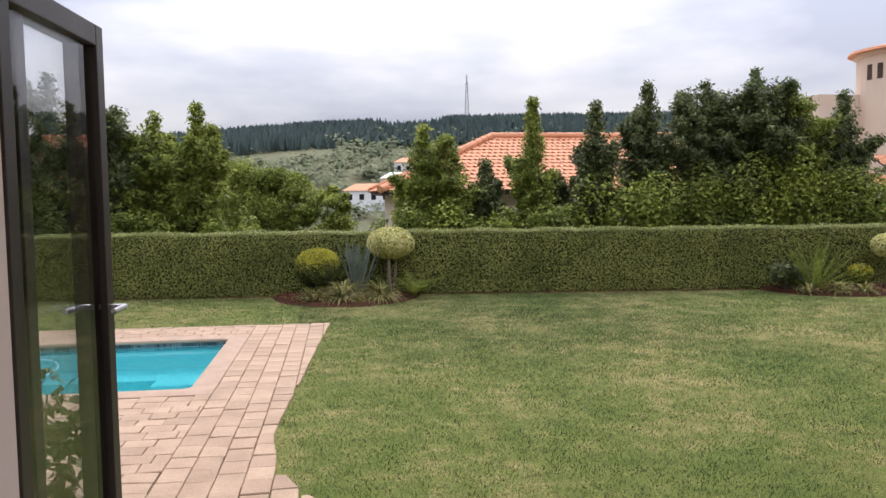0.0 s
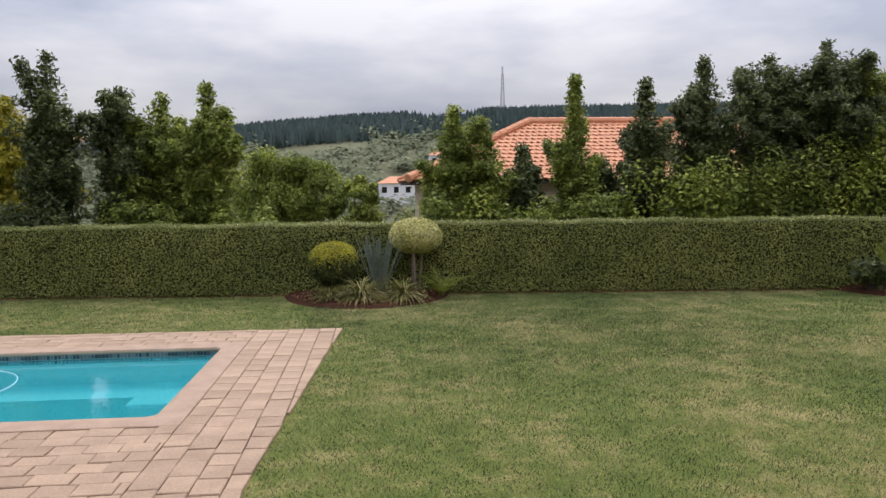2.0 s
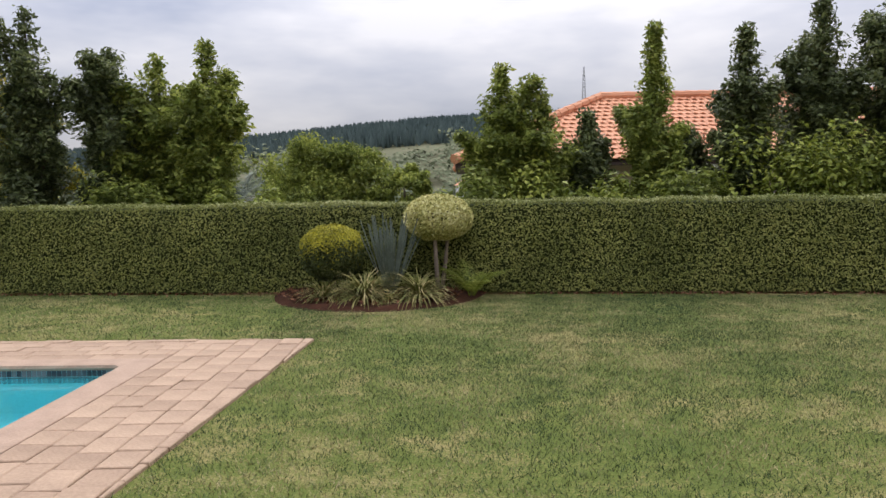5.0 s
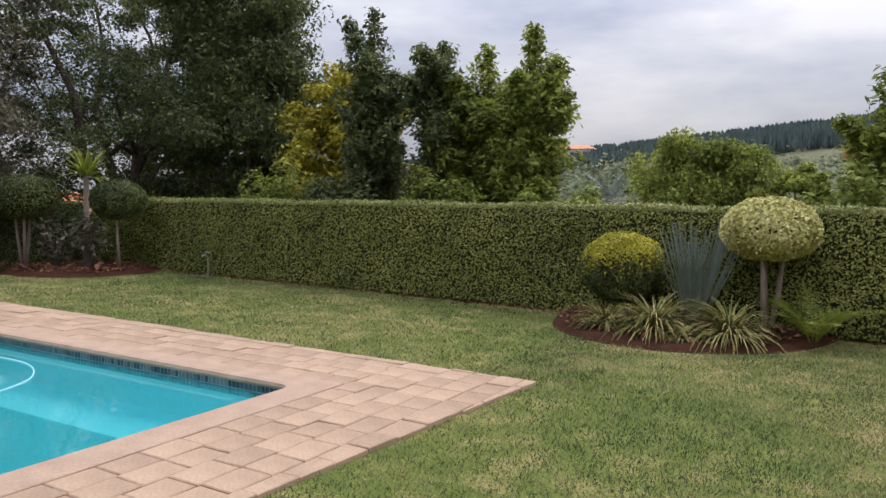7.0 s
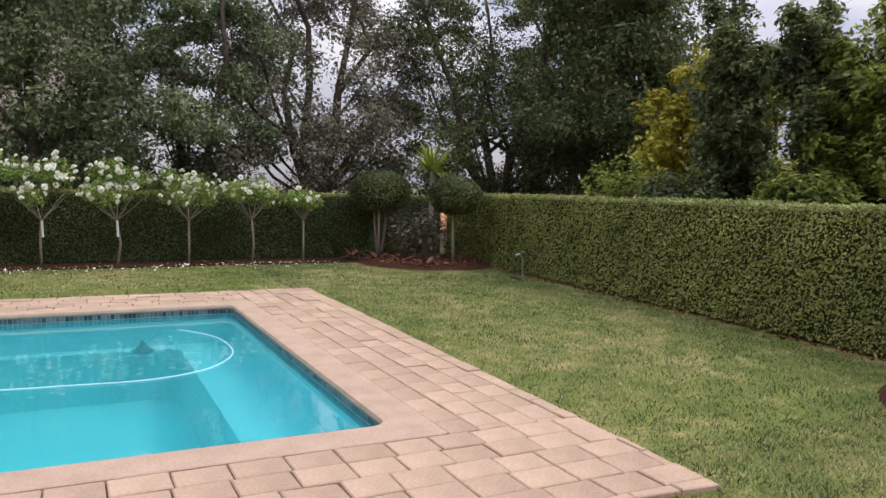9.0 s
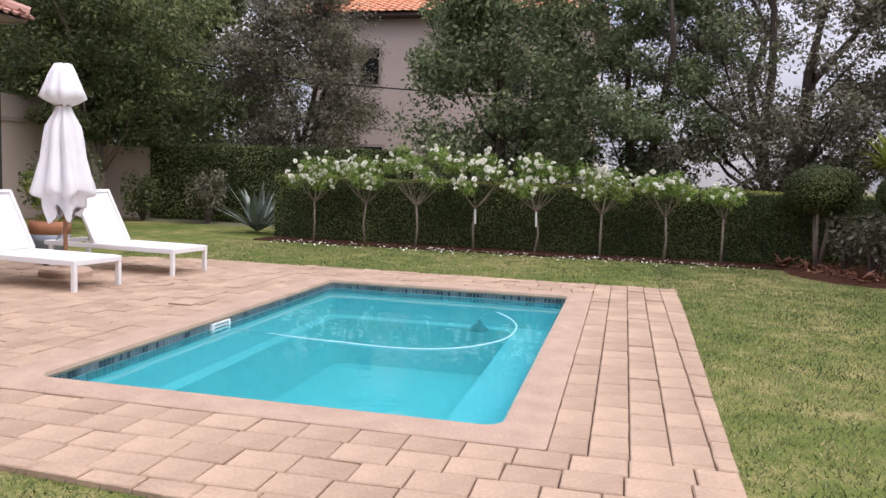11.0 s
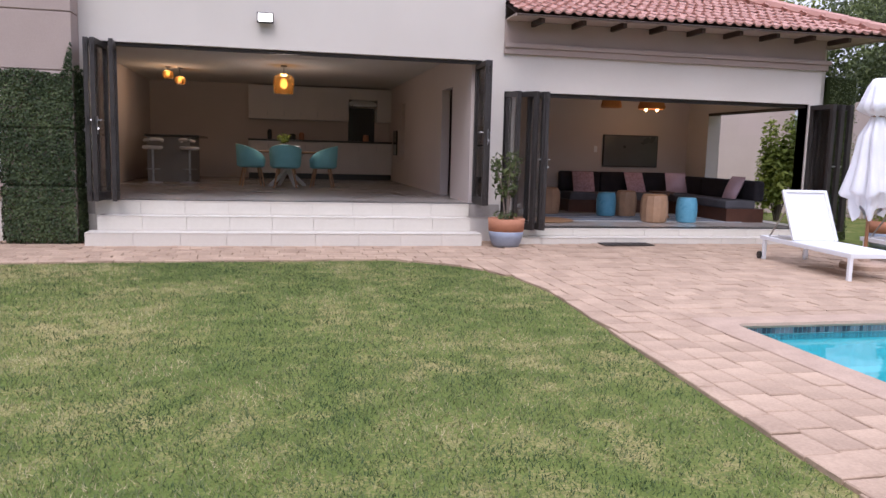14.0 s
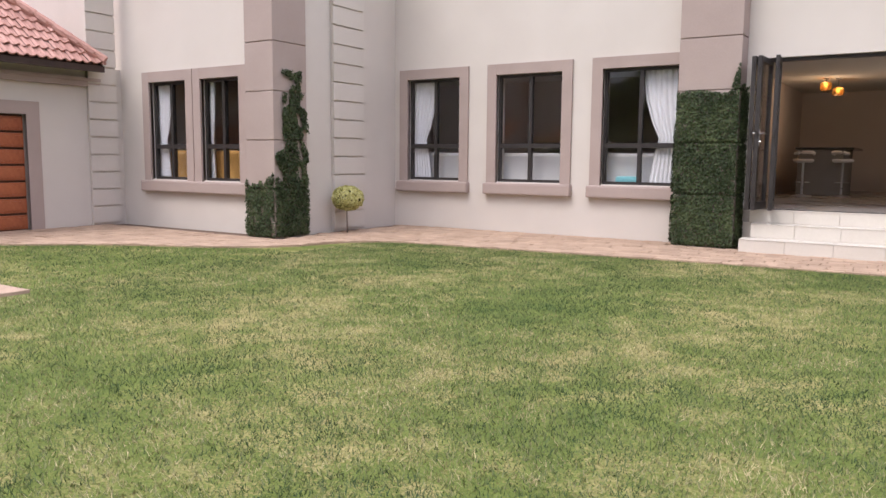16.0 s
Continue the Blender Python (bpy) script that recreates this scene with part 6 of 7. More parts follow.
frond_plant(0.36, 13.15, 13, 0.66, L_LIGHT, "small feathery palm in the soil bed", "palm", tilt=(1.0, 1.5), droop=0.6, pinna=0.19, pairs=24, seed=8, category="palm", angle=0.9, pin_w=0.008)
# the other bed
frond_plant(8.75, 12.3, 44, 1.2, L_MID, "spiky dark green cycad in the bed by the hedge", "cycad", tilt=(0.35, 1.4), droop=0.10, pinna=0.12, pairs=28, seed=9, angle=0.6)
topiary(9.72, 12.2, 0.25, 0.2, 0.36, L_GOLD, "small clipped golden ball in the bed", k=2200, seed=10, low_m=L_MID)
topiary(10.35, 12.2, 0.3, 0.24, 0.95, L_VARIEG, "small cream-variegated clipped standard in the bed", k=2600, seed=12)
for x, y, n, ln, sd in ((9.0, 11.8, 140, 0.42, 13), (9.5, 11.72, 130, 0.40, 14), (8.4, 11.95, 90, 0.35, 15)):
    o = rosette(x, y, n, ln, 0.014, L_STRAP, "tuft of cream-striped arching strap leaves in the bed", "strap_leaf_plant", seed=sd, droop=0.85, tilt=(0.35, 1.45))
    tagged(o, group="strap-leaf plants in the beds")
shrub(8.2, 12.4, 0.38, 0.3, 0.6, L_DARK, "low dark shrub in the bed", k=900, seed=48)
# corner bed
topiary(-12.95, 12.95, 0.60, 0.41, 1.36, L_DARK, "large dark clipped ball on several bare stems in the corner bed", k=6500, seed=16, forks=3, size=(0.016, 0.03))
topiary(-11.4, 13.85, 0.48, 0.35, 1.32, L_DARK, "dark clipped ball on one bare stem in the corner bed", k=6500, seed=17)
dr = rosette(-12.2, 13.75, 60, 0.75, 0.05, L_LIGHT, "spiky dracaena on a slim trunk in the corner bed", "dracaena", droop=0.35, tilt=(0.0, 1.4), seed=18, base=1.75)
part("trunk", tube(bmesh.new(), [(0.08, 0.05, -1.75), (-0.03, 0, -0.9), (0, 0, 0.02)], [0.07, 0.055, 0.05], 8), M_BARKP, dr, smooth=True)
for x, y, sd in ((-12.5, 12.75, 19), (-11.9, 13.0, 20), (-11.2, 13.2, 21), (-13.1, 12.45, 22)):
    rosette(x, y, 28, 0.32, 0.05, surf("bromeliad_leaf", (0.10, 0.035, 0.02), (0.24, 0.10, 0.06), 0.6, scale=8, fine=40, bump=0.1), "reddish bromeliad rosette in the corner bed", "bromeliad", seed=sd, droop=0.4, tilt=(0.3, 1.0))
for x, y, sd in ((-12.55, 13.3, 23), (-11.85, 13.5, 24)):
    shrub(x, y, 0.4, 0.35, 1.05, L_OLIVE, "thin twiggy shrub in the corner bed", k=500, seed=sd)
rosette(-14.4, 1.75, 34, 1.25, 0.13, L_CYCAD, "large blue-grey agave beside the creeper wall", "agave", droop=0.12, tilt=(0.45, 1.4), seed=25, category="agave")
frond_plant(-8.6, 33.0, 26, 1.7, L_CYCAD, "grey-green palm showing over the hedge", "palm", tilt=(0.1, 1.3), droop=0.35, pinna=0.34, pairs=26, stem_h=3.4, seed=26, category="palm", base=-2.2, pin_w=0.02)

# standard roses
def bloom_mesh(seed):
    rg = np.random.default_rng(seed)
    vs = []
    for i in range(14):
        a = i * 2.4
        el = 0.2 + 1.2 * i / 14
        d = np.array([math.cos(a) * math.cos(el), math.sin(a) * math.cos(el), math.sin(el)])
        s = np.array([-math.sin(a), math.cos(a), 0])
        r = 0.03
        tip = d * r * 1.25
        vs.append([d * 0.006 - s * 0.006, d * r * 0.7 - s * 0.02, tip, d * r * 0.7 + s * 0.02])
    return quads_mesh("bloom", np.array(vs), M_PETAL)


BLOOMS = [bloom_mesh(i) for i in range(2)]


def rose(x, y, h, lean, seed, crown=(0.5, 0.5, 0.34), tie=False, many=26):
    rg = np.random.default_rng(seed)
    t = thing("standard_rose", pose(x, y, -0.02), "standard white rose in full bloom on a bare stem", "rose", "row of standard roses")
    head = 0.82
    part("stem", tube(bmesh.new(), [(lean * 0.3, 0.06 * lean, 0), (0.02, lean * 0.4, 0.4), (0, 0, head)], [0.024, 0.02, 0.02], 8), M_BARKP, t, smooth=True)
    for i in range(8):
        a = i * 2.4 + seed
        r = crown[1] * rg.uniform(0.5, 0.95)
        part("branch", tube(bmesh.new(), [(0, 0, head - 0.02), (r * 0.45 * math.cos(a), r * 0.45 * math.sin(a), head + 0.16), (r * math.cos(a), r * math.sin(a), head + 0.42)], [0.013, 0.009, 0.005], 5), M_BARKP, t)
    if tie:
        part("tie", tube(bmesh.new(), [(0.03, 0.02, 0.52), (0.03, 0.01, 0.8)], 0.018, 6), M_WHITE, t, "white protective sleeve")
    pts, dd = [], []
    for i in range(10):
        a = i * 2.4 + seed * 0.7
        q = rg.uniform(0.25, 0.85)
        c = (crown[1] * q * math.cos(a), crown[1] * q * math.sin(a), head + 0.34 + rg.uniform(0, 1) * (h - head - 0.45))
        p, d = blob_points(190, c, (0.2, 0.22, 0.17), rg, 0.2)
        pts.append(p)
        dd.append(d)
    pts, dd = np.concatenate(pts), np.concatenate(dd)
    part("foliage", quads_mesh("foliage", leaves(pts, (0.018, 0.036), dd + np.array([0, 0, 0.4]), 0.8, 0.55, rg), L_ROSE), L_ROSE, t)
    idx = rg.choice(len(pts), int(many * 1.6), replace=False)
    for k in idx:
        p = pts[k] + dd[k] * 0.04
        if p[0] < -0.1:
            p[0] = -p[0]
        b = new("bloom", BLOOMS[k % 2])
        b.parent = t
        s = rg.uniform(1.15, 2.0)
        b.matrix_local = pose(p[0] + 0.05, p[1], p[2] + 0.03, rg.uniform(-40, 40), rg.uniform(10, 70), rg.uniform(0, 360)) @ Matrix.Diagonal((s, s, s, 1))
    return t


for y, h, ln, cr, tie, many, sd in ((3.7, 1.75, 0.05, 0.5, False, 34, 1), (4.78, 1.8, -0.1, 0.55, False, 34, 2), (5.8, 2.0, 0.1, 0.55, False, 24, 3), (6.95, 1.85, -0.05, 0.6, True, 32, 4), (8.1, 1.85, 0.16, 0.62, True, 34, 5),
                                    (9.3, 1.8, 0.0, 0.6, False, 30, 6), (10.42, 1.6, 0.08, 0.5, False, 14, 7), (11.4, 1.35, 0.0, 0.38, False, 7, 8)):
    rose(-12.98, y, h, ln, sd, (cr, cr, 0.34), tie, many)

# garden tap at the hedge foot
tap = thing("garden_tap", pose(-9.2, 14.0, 0), "pale garden tap on a bent standpipe at the hedge foot", "tap")
part("pipe", tube(bmesh.new(), [(0, 0, -0.03), (0, 0, 0.34), (0.0, -0.06, 0.40), (0, -0.14, 0.38)], 0.016, 8), M_STEEL, tap)
part("valve", boxes((-0.05, 0.05, -0.02, 0.02, 0.42, 0.45), bev=0.008), M_STEEL, tap)
part("foot_pipe", tube(bmesh.new(), [(-0.3, -0.02, 0.02), (0.05, -0.06, 0.02)], 0.018, 8), M_STEEL, tap)


# ---- terrace furniture ----
def lounger(m):
    t = thing("sun_lounger", m, "white sun lounger with raised sling backrest on the paving", "lounger", "white loungers by the pool")
    w, L, h = 0.35, 2.05, 0.34
    part("frame", boxes((-w, -w + 0.045, 0, L, h - 0.06, h), (w - 0.045, w, 0, L, h - 0.06, h), (-w + 0.045, w - 0.045, L - 0.045, L, h - 0.06, h), (-w + 0.045, w - 0.045, 0, 0.045, h - 0.06, h), (-w + 0.045, w - 0.045, 0.74, 0.785, h - 0.06, h - 0.01), bev=0.006), M_WHITE, t)
    leg = finish("leg", boxes((-0.024, 0.024, -0.024, 0.024, 0, h - 0.05), bev=0.005), M_WHITE)
    for x, y in ((-w + 0.024, L - 0.03), (w - 0.024, L - 0.03), (-w + 0.024, 0.1), (w - 0.024, 0.1)):
        o = part("leg", leg, M_WHITE, t)
        o.location = (x, y, 0)
    part("sling", boxes((-w + 0.03, w - 0.03, 0.76, L - 0.03, h - 0.012, h + 0.008), bev=0.004), M_MESHFAB, t, "white woven sling")
    back = new("backrest")
    back.parent = t
    back.matrix_local = pose(0, 0.80, h + 0.01, -62, 0, 0) @ pose(0, 0, 0, 0, 0, 180)
    part("back_frame", boxes((-w + 0.02, -w + 0.06, 0, 0.76, -0.02, 0.02), (w - 0.06, w - 0.02, 0, 0.76, -0.02, 0.02), (-w + 0.06, w - 0.06, 0.72, 0.76, -0.02, 0.02), bev=0.005), M_WHITE, back)
    part("back_sling", boxes((-w + 0.035, w - 0.035, 0.01, 0.745, -0.024, -0.006), bev=0.004), M_MESHFAB, back)
    for s in (-1, 1):
        part("prop", tube(bmesh.new(), [(s * (w - 0.06), 0.12, h - 0.03), (s * (w - 0.06), 0.53, h + 0.42)], 0.012, 6), M_STEEL, t)
        wh = part("wheel", tube(bmesh.new(), [(s * (w + 0.01) - 0.015, 0.1, 0.055), (s * (w + 0.01) + 0.015, 0.1, 0.055)], 0.055, 14), M_BLACK, t, "small black wheel")
        wh.location = (0, -0.06, 0)
    return t


lounger(pose(-6.18, 2.1, 0, 0, 0, -5))
lounger(pose(-7.74, 2.26, 0, 0, 0, -5))


def umbrella():
    t = thing("garden_umbrella", pose(-6.72, 3.12, 0), "closed white canvas umbrella on a timber pole beside the loungers", "umbrella")
    part("base", lathe(bmesh.new(), [(0.30, 0.0), (0.30, 0.06), (0.27, 0.09), (0.08, 0.10), (0.06, 0.2), (0.035, 0.22)], 28), M_COPING, t, "round pale concrete base")
    part("pole", tube(bmesh.new(), [(0, 0, 0.15), (0, 0, 2.45)], 0.024, 12), M_WOOD, t, "varnished timber pole")
    prof = [(0.02, 2.54), (0.09, 2.53), (0.14, 2.42), (0.20, 2.24), (0.235, 2.14), (0.15, 2.08), (0.07, 2.04), (0.10, 1.95), (0.165, 1.8), (0.19, 1.62), (0.21, 1.42), (0.25, 1.22), (0.30, 1.04), (0.285, 1.0), (0.205, 0.97), (0.205, 0.86), (0.15, 0.76)]
    bm = bmesh.new()
    seg = 48
    rings = []
    for i, (r, z) in enumerate(prof):
        row = []
        for k in range(seg):
            a = 2 * math.pi * k / seg
            fold = 1 + (0.05 + 0.24 * min(1, i / 10)) * (abs(math.sin(4 * a + z * 0.9)) * 2 - 1.2) + 0.08 * math.sin(13 * a + z * 3)
            dz = 0.035 * math.sin(5 * a + 1) * (1 if i > 11 else 0.2) + (0.09 * math.sin(4 * a + 0.6) if i == len(prof) - 1 else 0)
            row.append(bm.verts.new((r * fold * math.cos(a), r * fold * math.sin(a), z + dz)))
        rings.append(row)
    for u, w in zip(rings, rings[1:]):
        for k in range(seg):
            bm.faces.new((u[k], u[(k + 1) % seg], w[(k + 1) % seg], w[k]))
    bm.faces.new(rings[0])
    part("canopy", bm, M_CANVAS, t, "folded white canvas", smooth=True)
    part("strap", tube(bmesh.new(), [(0.075 * math.cos(a), 0.075 * math.sin(a), 2.045) for a in (2 * math.pi * k / 16 for k in range(17))], 0.012, 6), M_WOOD, t, "brown tie strap")
    return t


umbrella()


def potted(x, y, r, h, label, plant_h, seed, leaf_m=L_MID):
    rg = np.random.default_rng(seed)
    t = thing("potted_plant", pose(x, y, 0), label, "pot plant", "potted plants at the house")
    part("pot_foot", lathe(bmesh.new(), [(r * 0.68, 0), (r * 0.8, h * 0.1), (r * 0.94, h * 0.35), (r, h * 0.56)], 28), M_BLUEPOT, t, "blue-grey glazed lower half", smooth=True)
    part("pot_rim", lathe(bmesh.new(), [(r, h * 0.56), (r * 1.03, h * 0.8), (r * 1.06, h), (r * 0.94, h), (r * 0.9, h * 0.9), (0.01, h * 0.88)], 28), M_TERRA, t, "terracotta upper half", smooth=True)
    ends = []
    for i in range(5):
        a = i * 2.4 + seed
        e = (0.28 * math.cos(a) * rg.uniform(0.4, 1.2), 0.28 * math.sin(a) * rg.uniform(0.4, 1.2), h + (plant_h - h) * rg.uniform(0.55, 1.0))
        part("stem", tube(bmesh.new(), [(0.02 * math.cos(a), 0.02 * math.sin(a), h * 0.88), (e[0] * 0.4, e[1] * 0.4, h + (e[2] - h) * 0.5), e], [0.012, 0.009, 0.004], 6), M_BARKP, t)
        ends.append(e)
    vs = []
    for e in ends:
        for u in (0.5, 0.75, 1.0):
            c = (e[0] * u, e[1] * u, h + (e[2] - h) * u)
            p, d = blob_points(26, c, (0.11, 0.11, 0.12), rg, 0.2)
            vs.append(leaves(p, (0.03, 0.055), d + np.array([0, 0, 0.3]), 0.8, 0.5, rg))
    p, d = blob_points(120, (0, 0, h + 0.04), (r * 0.8, r * 0.8, 0.09), rg, 0.2)
    vs.append(leaves(p, (0.02, 0.04), d + np.array([0, 0, 0.5]), 0.7, 0.55, rg))
    part("foliage", quads_mesh("foliage", np.concatenate(vs), leaf_m), leaf_m, t)
    return t


potted(-2.36, 0.72, 0.27, 0.44, "shrubby plant in a two-tone pot against the house wall", 1.45, 3, L_DARK)
potted(-9.0, 0.95, 0.29, 0.46, "leafy plant in a two-tone pot behind the loungers", 1.3, 5)
sp_t = topiary(10.12, 1.95, 0.27, 0.21, 0.62, L_VARIEG, "small cream-variegated standard against the return wall", k=2400, seed=27, stem=0.016)
grate = thing("floor_grate", pose(-4.42, 0.62, 0.018), "dark metal drain grate let into the paving", "grate")
part("grate_frame", boxes((-0.42, 0.42, -0.16, -0.13, 0, 0.016), (-0.42, 0.42, 0.13, 0.16, 0, 0.016), (-0.42, -0.39, -0.13, 0.13, 0, 0.016), (0.39, 0.42, -0.13, 0.13, 0, 0.016)), M_FRAME, grate)
me = finish("bar", boxes((-0.008, 0.008, -0.13, 0.13, 0, 0.012)), M_FRAME)
for i in range(26):
    b = new("bar", me)
    b.parent = grate
    b.location = (-0.375 + i * 0.03, 0, 0)
cover = tagged(part("paving_cover", boxes((-5.75, -5.45, 5.35, 5.6, 0.006, 0.018), bev=0.004), M_PAVER_J), "small clay-coloured access cover in the paving", "cover")
fl = thing("floodlight", pose(1.26, 0.0, 3.3), "small lit floodlight on the wall above the doors", "floodlight")
part("housing", boxes((-0.12, 0.12, 0.06, 0.14, -0.06, 0.09), bev=0.012), M_FRAME, fl)
part("bracket", boxes((-0.04, 0.04, 0, 0.07, -0.03, 0.03)), M_FRAME, fl)
part("glass", boxes((-0.1, 0.1, 0.14, 0.146, -0.04, 0.07)), M_FLOOD, fl, "lit white face")


# creeper on the pilasters
def creeper(name, faces, label, seed, k_m2=900):
    """Leaves that cling to upright faces: (origin, along, out, width, height, edge function)."""
    rg = np.random.default_rng(seed)
    vs = []
    for org, al, out, w, h, keep in faces:
        k = int(w * h * k_m2)
        u, z = rg.uniform(0, w, k), rg.uniform(0.02, h, k)
        ok = np.array([keep(a / w, b) for a, b in zip(u, z)])
        u, z = u[ok], z[ok]
        groove = np.where(np.abs((z - 0.82 + 0.395) % 0.79 - 0.395) < 0.022, -0.03, 0.0)
        p = np.array(org)[None] + np.outer(u, al) + np.outer(rg.uniform(0.012, 0.055, len(u)) + groove, out)
        p[:, 2] += z
        vs.append(leaves(p, (0.012, 0.026), np.array(out) + np.array([0, 0, 0.3]), 0.45, 0.6, rg))
    ob = part(name, quads_mesh(name, np.concatenate(vs), L_CREEP), L_CREEP)
    return tagged(ob, label, "creeper", kind="stuff")


def wig(a, z, s):
    return noise.noise((a * 2.2, z * 1.6, s))


creeper("wall_creeper", [((3.84, 0.42, 0), (1, 0, 0), (0, 1, 0), 0.92, 3.1, lambda a, z: z < 2.38 + 0.05 * wig(a, z, 1) + (0.45 * (1 - a / 0.15) if a < 0.15 else 0)),
                         ((3.84, 0.0, 0), (0, 1, 0), (-1, 0, 0), 0.42, 2.75, lambda a, z: z < 2.45 + 0.4 * wig(a, z, 2)),
                         ((4.76, 0.0, 0), (0, 1, 0), (1, 0, 0), 0.42, 1.95, lambda a, z: z < 1.75 + 0.3 * wig(a, z, 3))], "dark green creeper clipped to the pilaster's blocks", 81, 6500)
creeper("wall_creeper", [((10.36, 3.5, 0), (1, 0, 0), (0, 1, 0), 0.64, 2.6, lambda a, z: z < 0.88 + 0.75 * max(0, 0.35 - a) + 0.28 * wig(a * 2, z, 4) and (z > 0.75 or wig(a * 3, z * 2, 9) > -0.5)),
                         ((10.36, 2.72, 0), (0, 1, 0), (-1, 0, 0), 0.78, 2.95, lambda a, z: (z < 0.95 or abs(a - 0.48 - 0.12 * wig(0.3, z * 1.7, 6)) < (0.62 - 0.16 * z) + 0.6 * wig(a * 2.5, z * 2.6, 5)) and z < 2.75)], "dark creeper climbing raggedly up the corner pilaster", 82, 6000)


# ---- dining room and kitchen ----
M_LEGWOOD = surf("oiled_wood", (0.28, 0.165, 0.10), (0.48, 0.29, 0.17), 0.6, scale=6, fine=60, bump=0.1)
def tub_chair(m):
    t = thing("dining_chair", m, "turquoise upholstered tub chair on splayed wooden legs", "chair", "chairs round the dining table")
    bm = lathe(bmesh.new(), [(0.22, 0.40), (0.27, 0.42), (0.275, 0.47), (0.25, 0.52), (0.02, 0.525)], 20)
    part("seat", bm, M_CHAIR, t, smooth=True)
    bm = bmesh.new()
    k = 20
    rows = []
    for i in range(k + 1):      # the shell opens to the front and rises to the back
        a = radians(-50 + 280 * i / k) + math.pi
        top = 0.60 + 0.29 * math.sin(math.pi * i / k) ** 0.7
        c, s = math.cos(a), math.sin(a)
        rows.append([bm.verts.new((0.25 * c, 0.25 * s, 0.40)), bm.verts.new((0.31 * c, 0.31 * s, 0.44)), bm.verts.new((0.335 * c, 0.335 * s, top - 0.02)), bm.verts.new((0.315 * c, 0.315 * s, top)), bm.verts.new((0.285 * c, 0.285 * s, top - 0.02)), bm.verts.new((0.255 * c, 0.255 * s, 0.5))])
    for u, w in zip(rows, rows[1:]):
        for j in range(6):
            bm.faces.new((u[j], u[(j + 1) % 6], w[(j + 1) % 6], w[j]))
    bm.faces.new(rows[0])
    bm.faces.new(rows[-1][::-1])
    part("backrest", bm, M_CHAIR, t, smooth=True)
    for sx in (-1, 1):
        for sy in (-1, 1):
            part("leg", tube(bmesh.new(), [(sx * 0.15, sy * 0.15, 0.41), (sx * 0.23, sy * 0.23, 0)], [0.026, 0.015], 8), M_LEGWOOD, t)
    return t


DT = (0.88, -5.05, 0.6)
c1 = tub_chair(pose(0.93, -4.36, 0.6, 0, 0, 180))
copy_thing(c1, pose(DT[0] + 0.74, DT[1] + 0.28, 0.6, 0, 0, 100))
copy_thing(c1, pose(DT[0] - 0.74, DT[1] + 0.22, 0.6, 0, 0, -100))
copy_thing(c1, pose(DT[0], DT[1] - 0.8, 0.6, 0, 0, 0))
tb = thing("dining_table", pose(*DT), "round wooden dining table on crossed white legs", "table")
part("tabletop", lathe(bmesh.new(), [(0.62, 0.715), (0.66, 0.73), (0.66, 0.745), (0.64, 0.755), (0.01, 0.755)], 40), M_LEGWOOD, tb, "pale wooden top")
for a in (25, 115):
    for s in (-1, 1):
        l = part("leg", tube(bmesh.new(), [(s * 0.42, 0, 0), (0.0, 0, 0.36), (-s * 0.36, 0, 0.715)], 0.045, 6), M_WHITE, tb)
        l.matrix_local = pose(0, 0, 0, 0, 0, a)
vz = thing("table_plant", pose(DT[0] + 0.08, DT[1] + 0.1, 1.355), "small green plant in a white pot on the dining table", "pot plant")
part("pot", lathe(bmesh.new(), [(0.06, 0), (0.085, 0.06), (0.085, 0.15), (0.07, 0.15), (0.01, 0.13)], 18), M_WHITE, vz)
p, d = blob_points(160, (0, 0, 0.26), (0.14, 0.14, 0.12), RNG, 0.2)
part("foliage", quads_mesh("foliage", leaves(p, (0.02, 0.045), d, 0.8, 0.5), L_MID), L_MID, vz)
tagged(part("table_jar", lathe(bmesh.new(), [(0.055, 0), (0.06, 0.08), (0.05, 0.12), (0.02, 0.125)], 16, (DT[0] - 0.22, DT[1] + 0.1, 1.355)), M_WHITE), "small white jar on the dining table", "jar")


def pendant(x, y, ztop, z0, z1, r, label, bulbs=1):
    t = thing("pendant_lamp", pose(x, y, 0), label, "lamp", "amber pendant lamps")
    part("cord", tube(bmesh.new(), [(0, 0, z1), (0, 0, ztop)], 0.006, 6), M_BLACK, t)
    part("canopy", lathe(bmesh.new(), [(0.06, ztop - 0.03), (0.06, ztop)], 16), M_STEEL, t)
    bm = bmesh.new()
    seg, h = 40, z1 - z0
    rings = []
    for u, q in ((0.0, 0.86), (0.03, 0.92), (0.3, 1.0), (0.62, 1.04), (0.84, 0.98), (0.93, 0.7), (1.0, 0.28)):
        rings.append([bm.verts.new((r * q * (1 + 0.035 * math.cos(10 * a)) * math.cos(a), r * q * (1 + 0.035 * math.cos(10 * a)) * math.sin(a), z0 + h * u)) for a in (2 * math.pi * k / seg for k in range(seg))])
    for p, q in zip(rings, rings[1:]):
        for k in range(seg):
            bm.faces.new((p[k], p[(k + 1) % seg], q[(k + 1) % seg], q[k]))
    part("shade", bm, M_AMBER, t, "ribbed amber glass", smooth=True)
    part("bulb", lathe(bmesh.new(), [(0.01, z0 + 0.1), (r * 0.35, z0 + 0.16), (r * 0.4, (z0 + z1) / 2), (r * 0.2, z1 - 0.12), (0.01, z1 - 0.1)], 12), M_BULB if bulbs == 1 else M_LAMP, t, "glowing warm bulb")
    return t


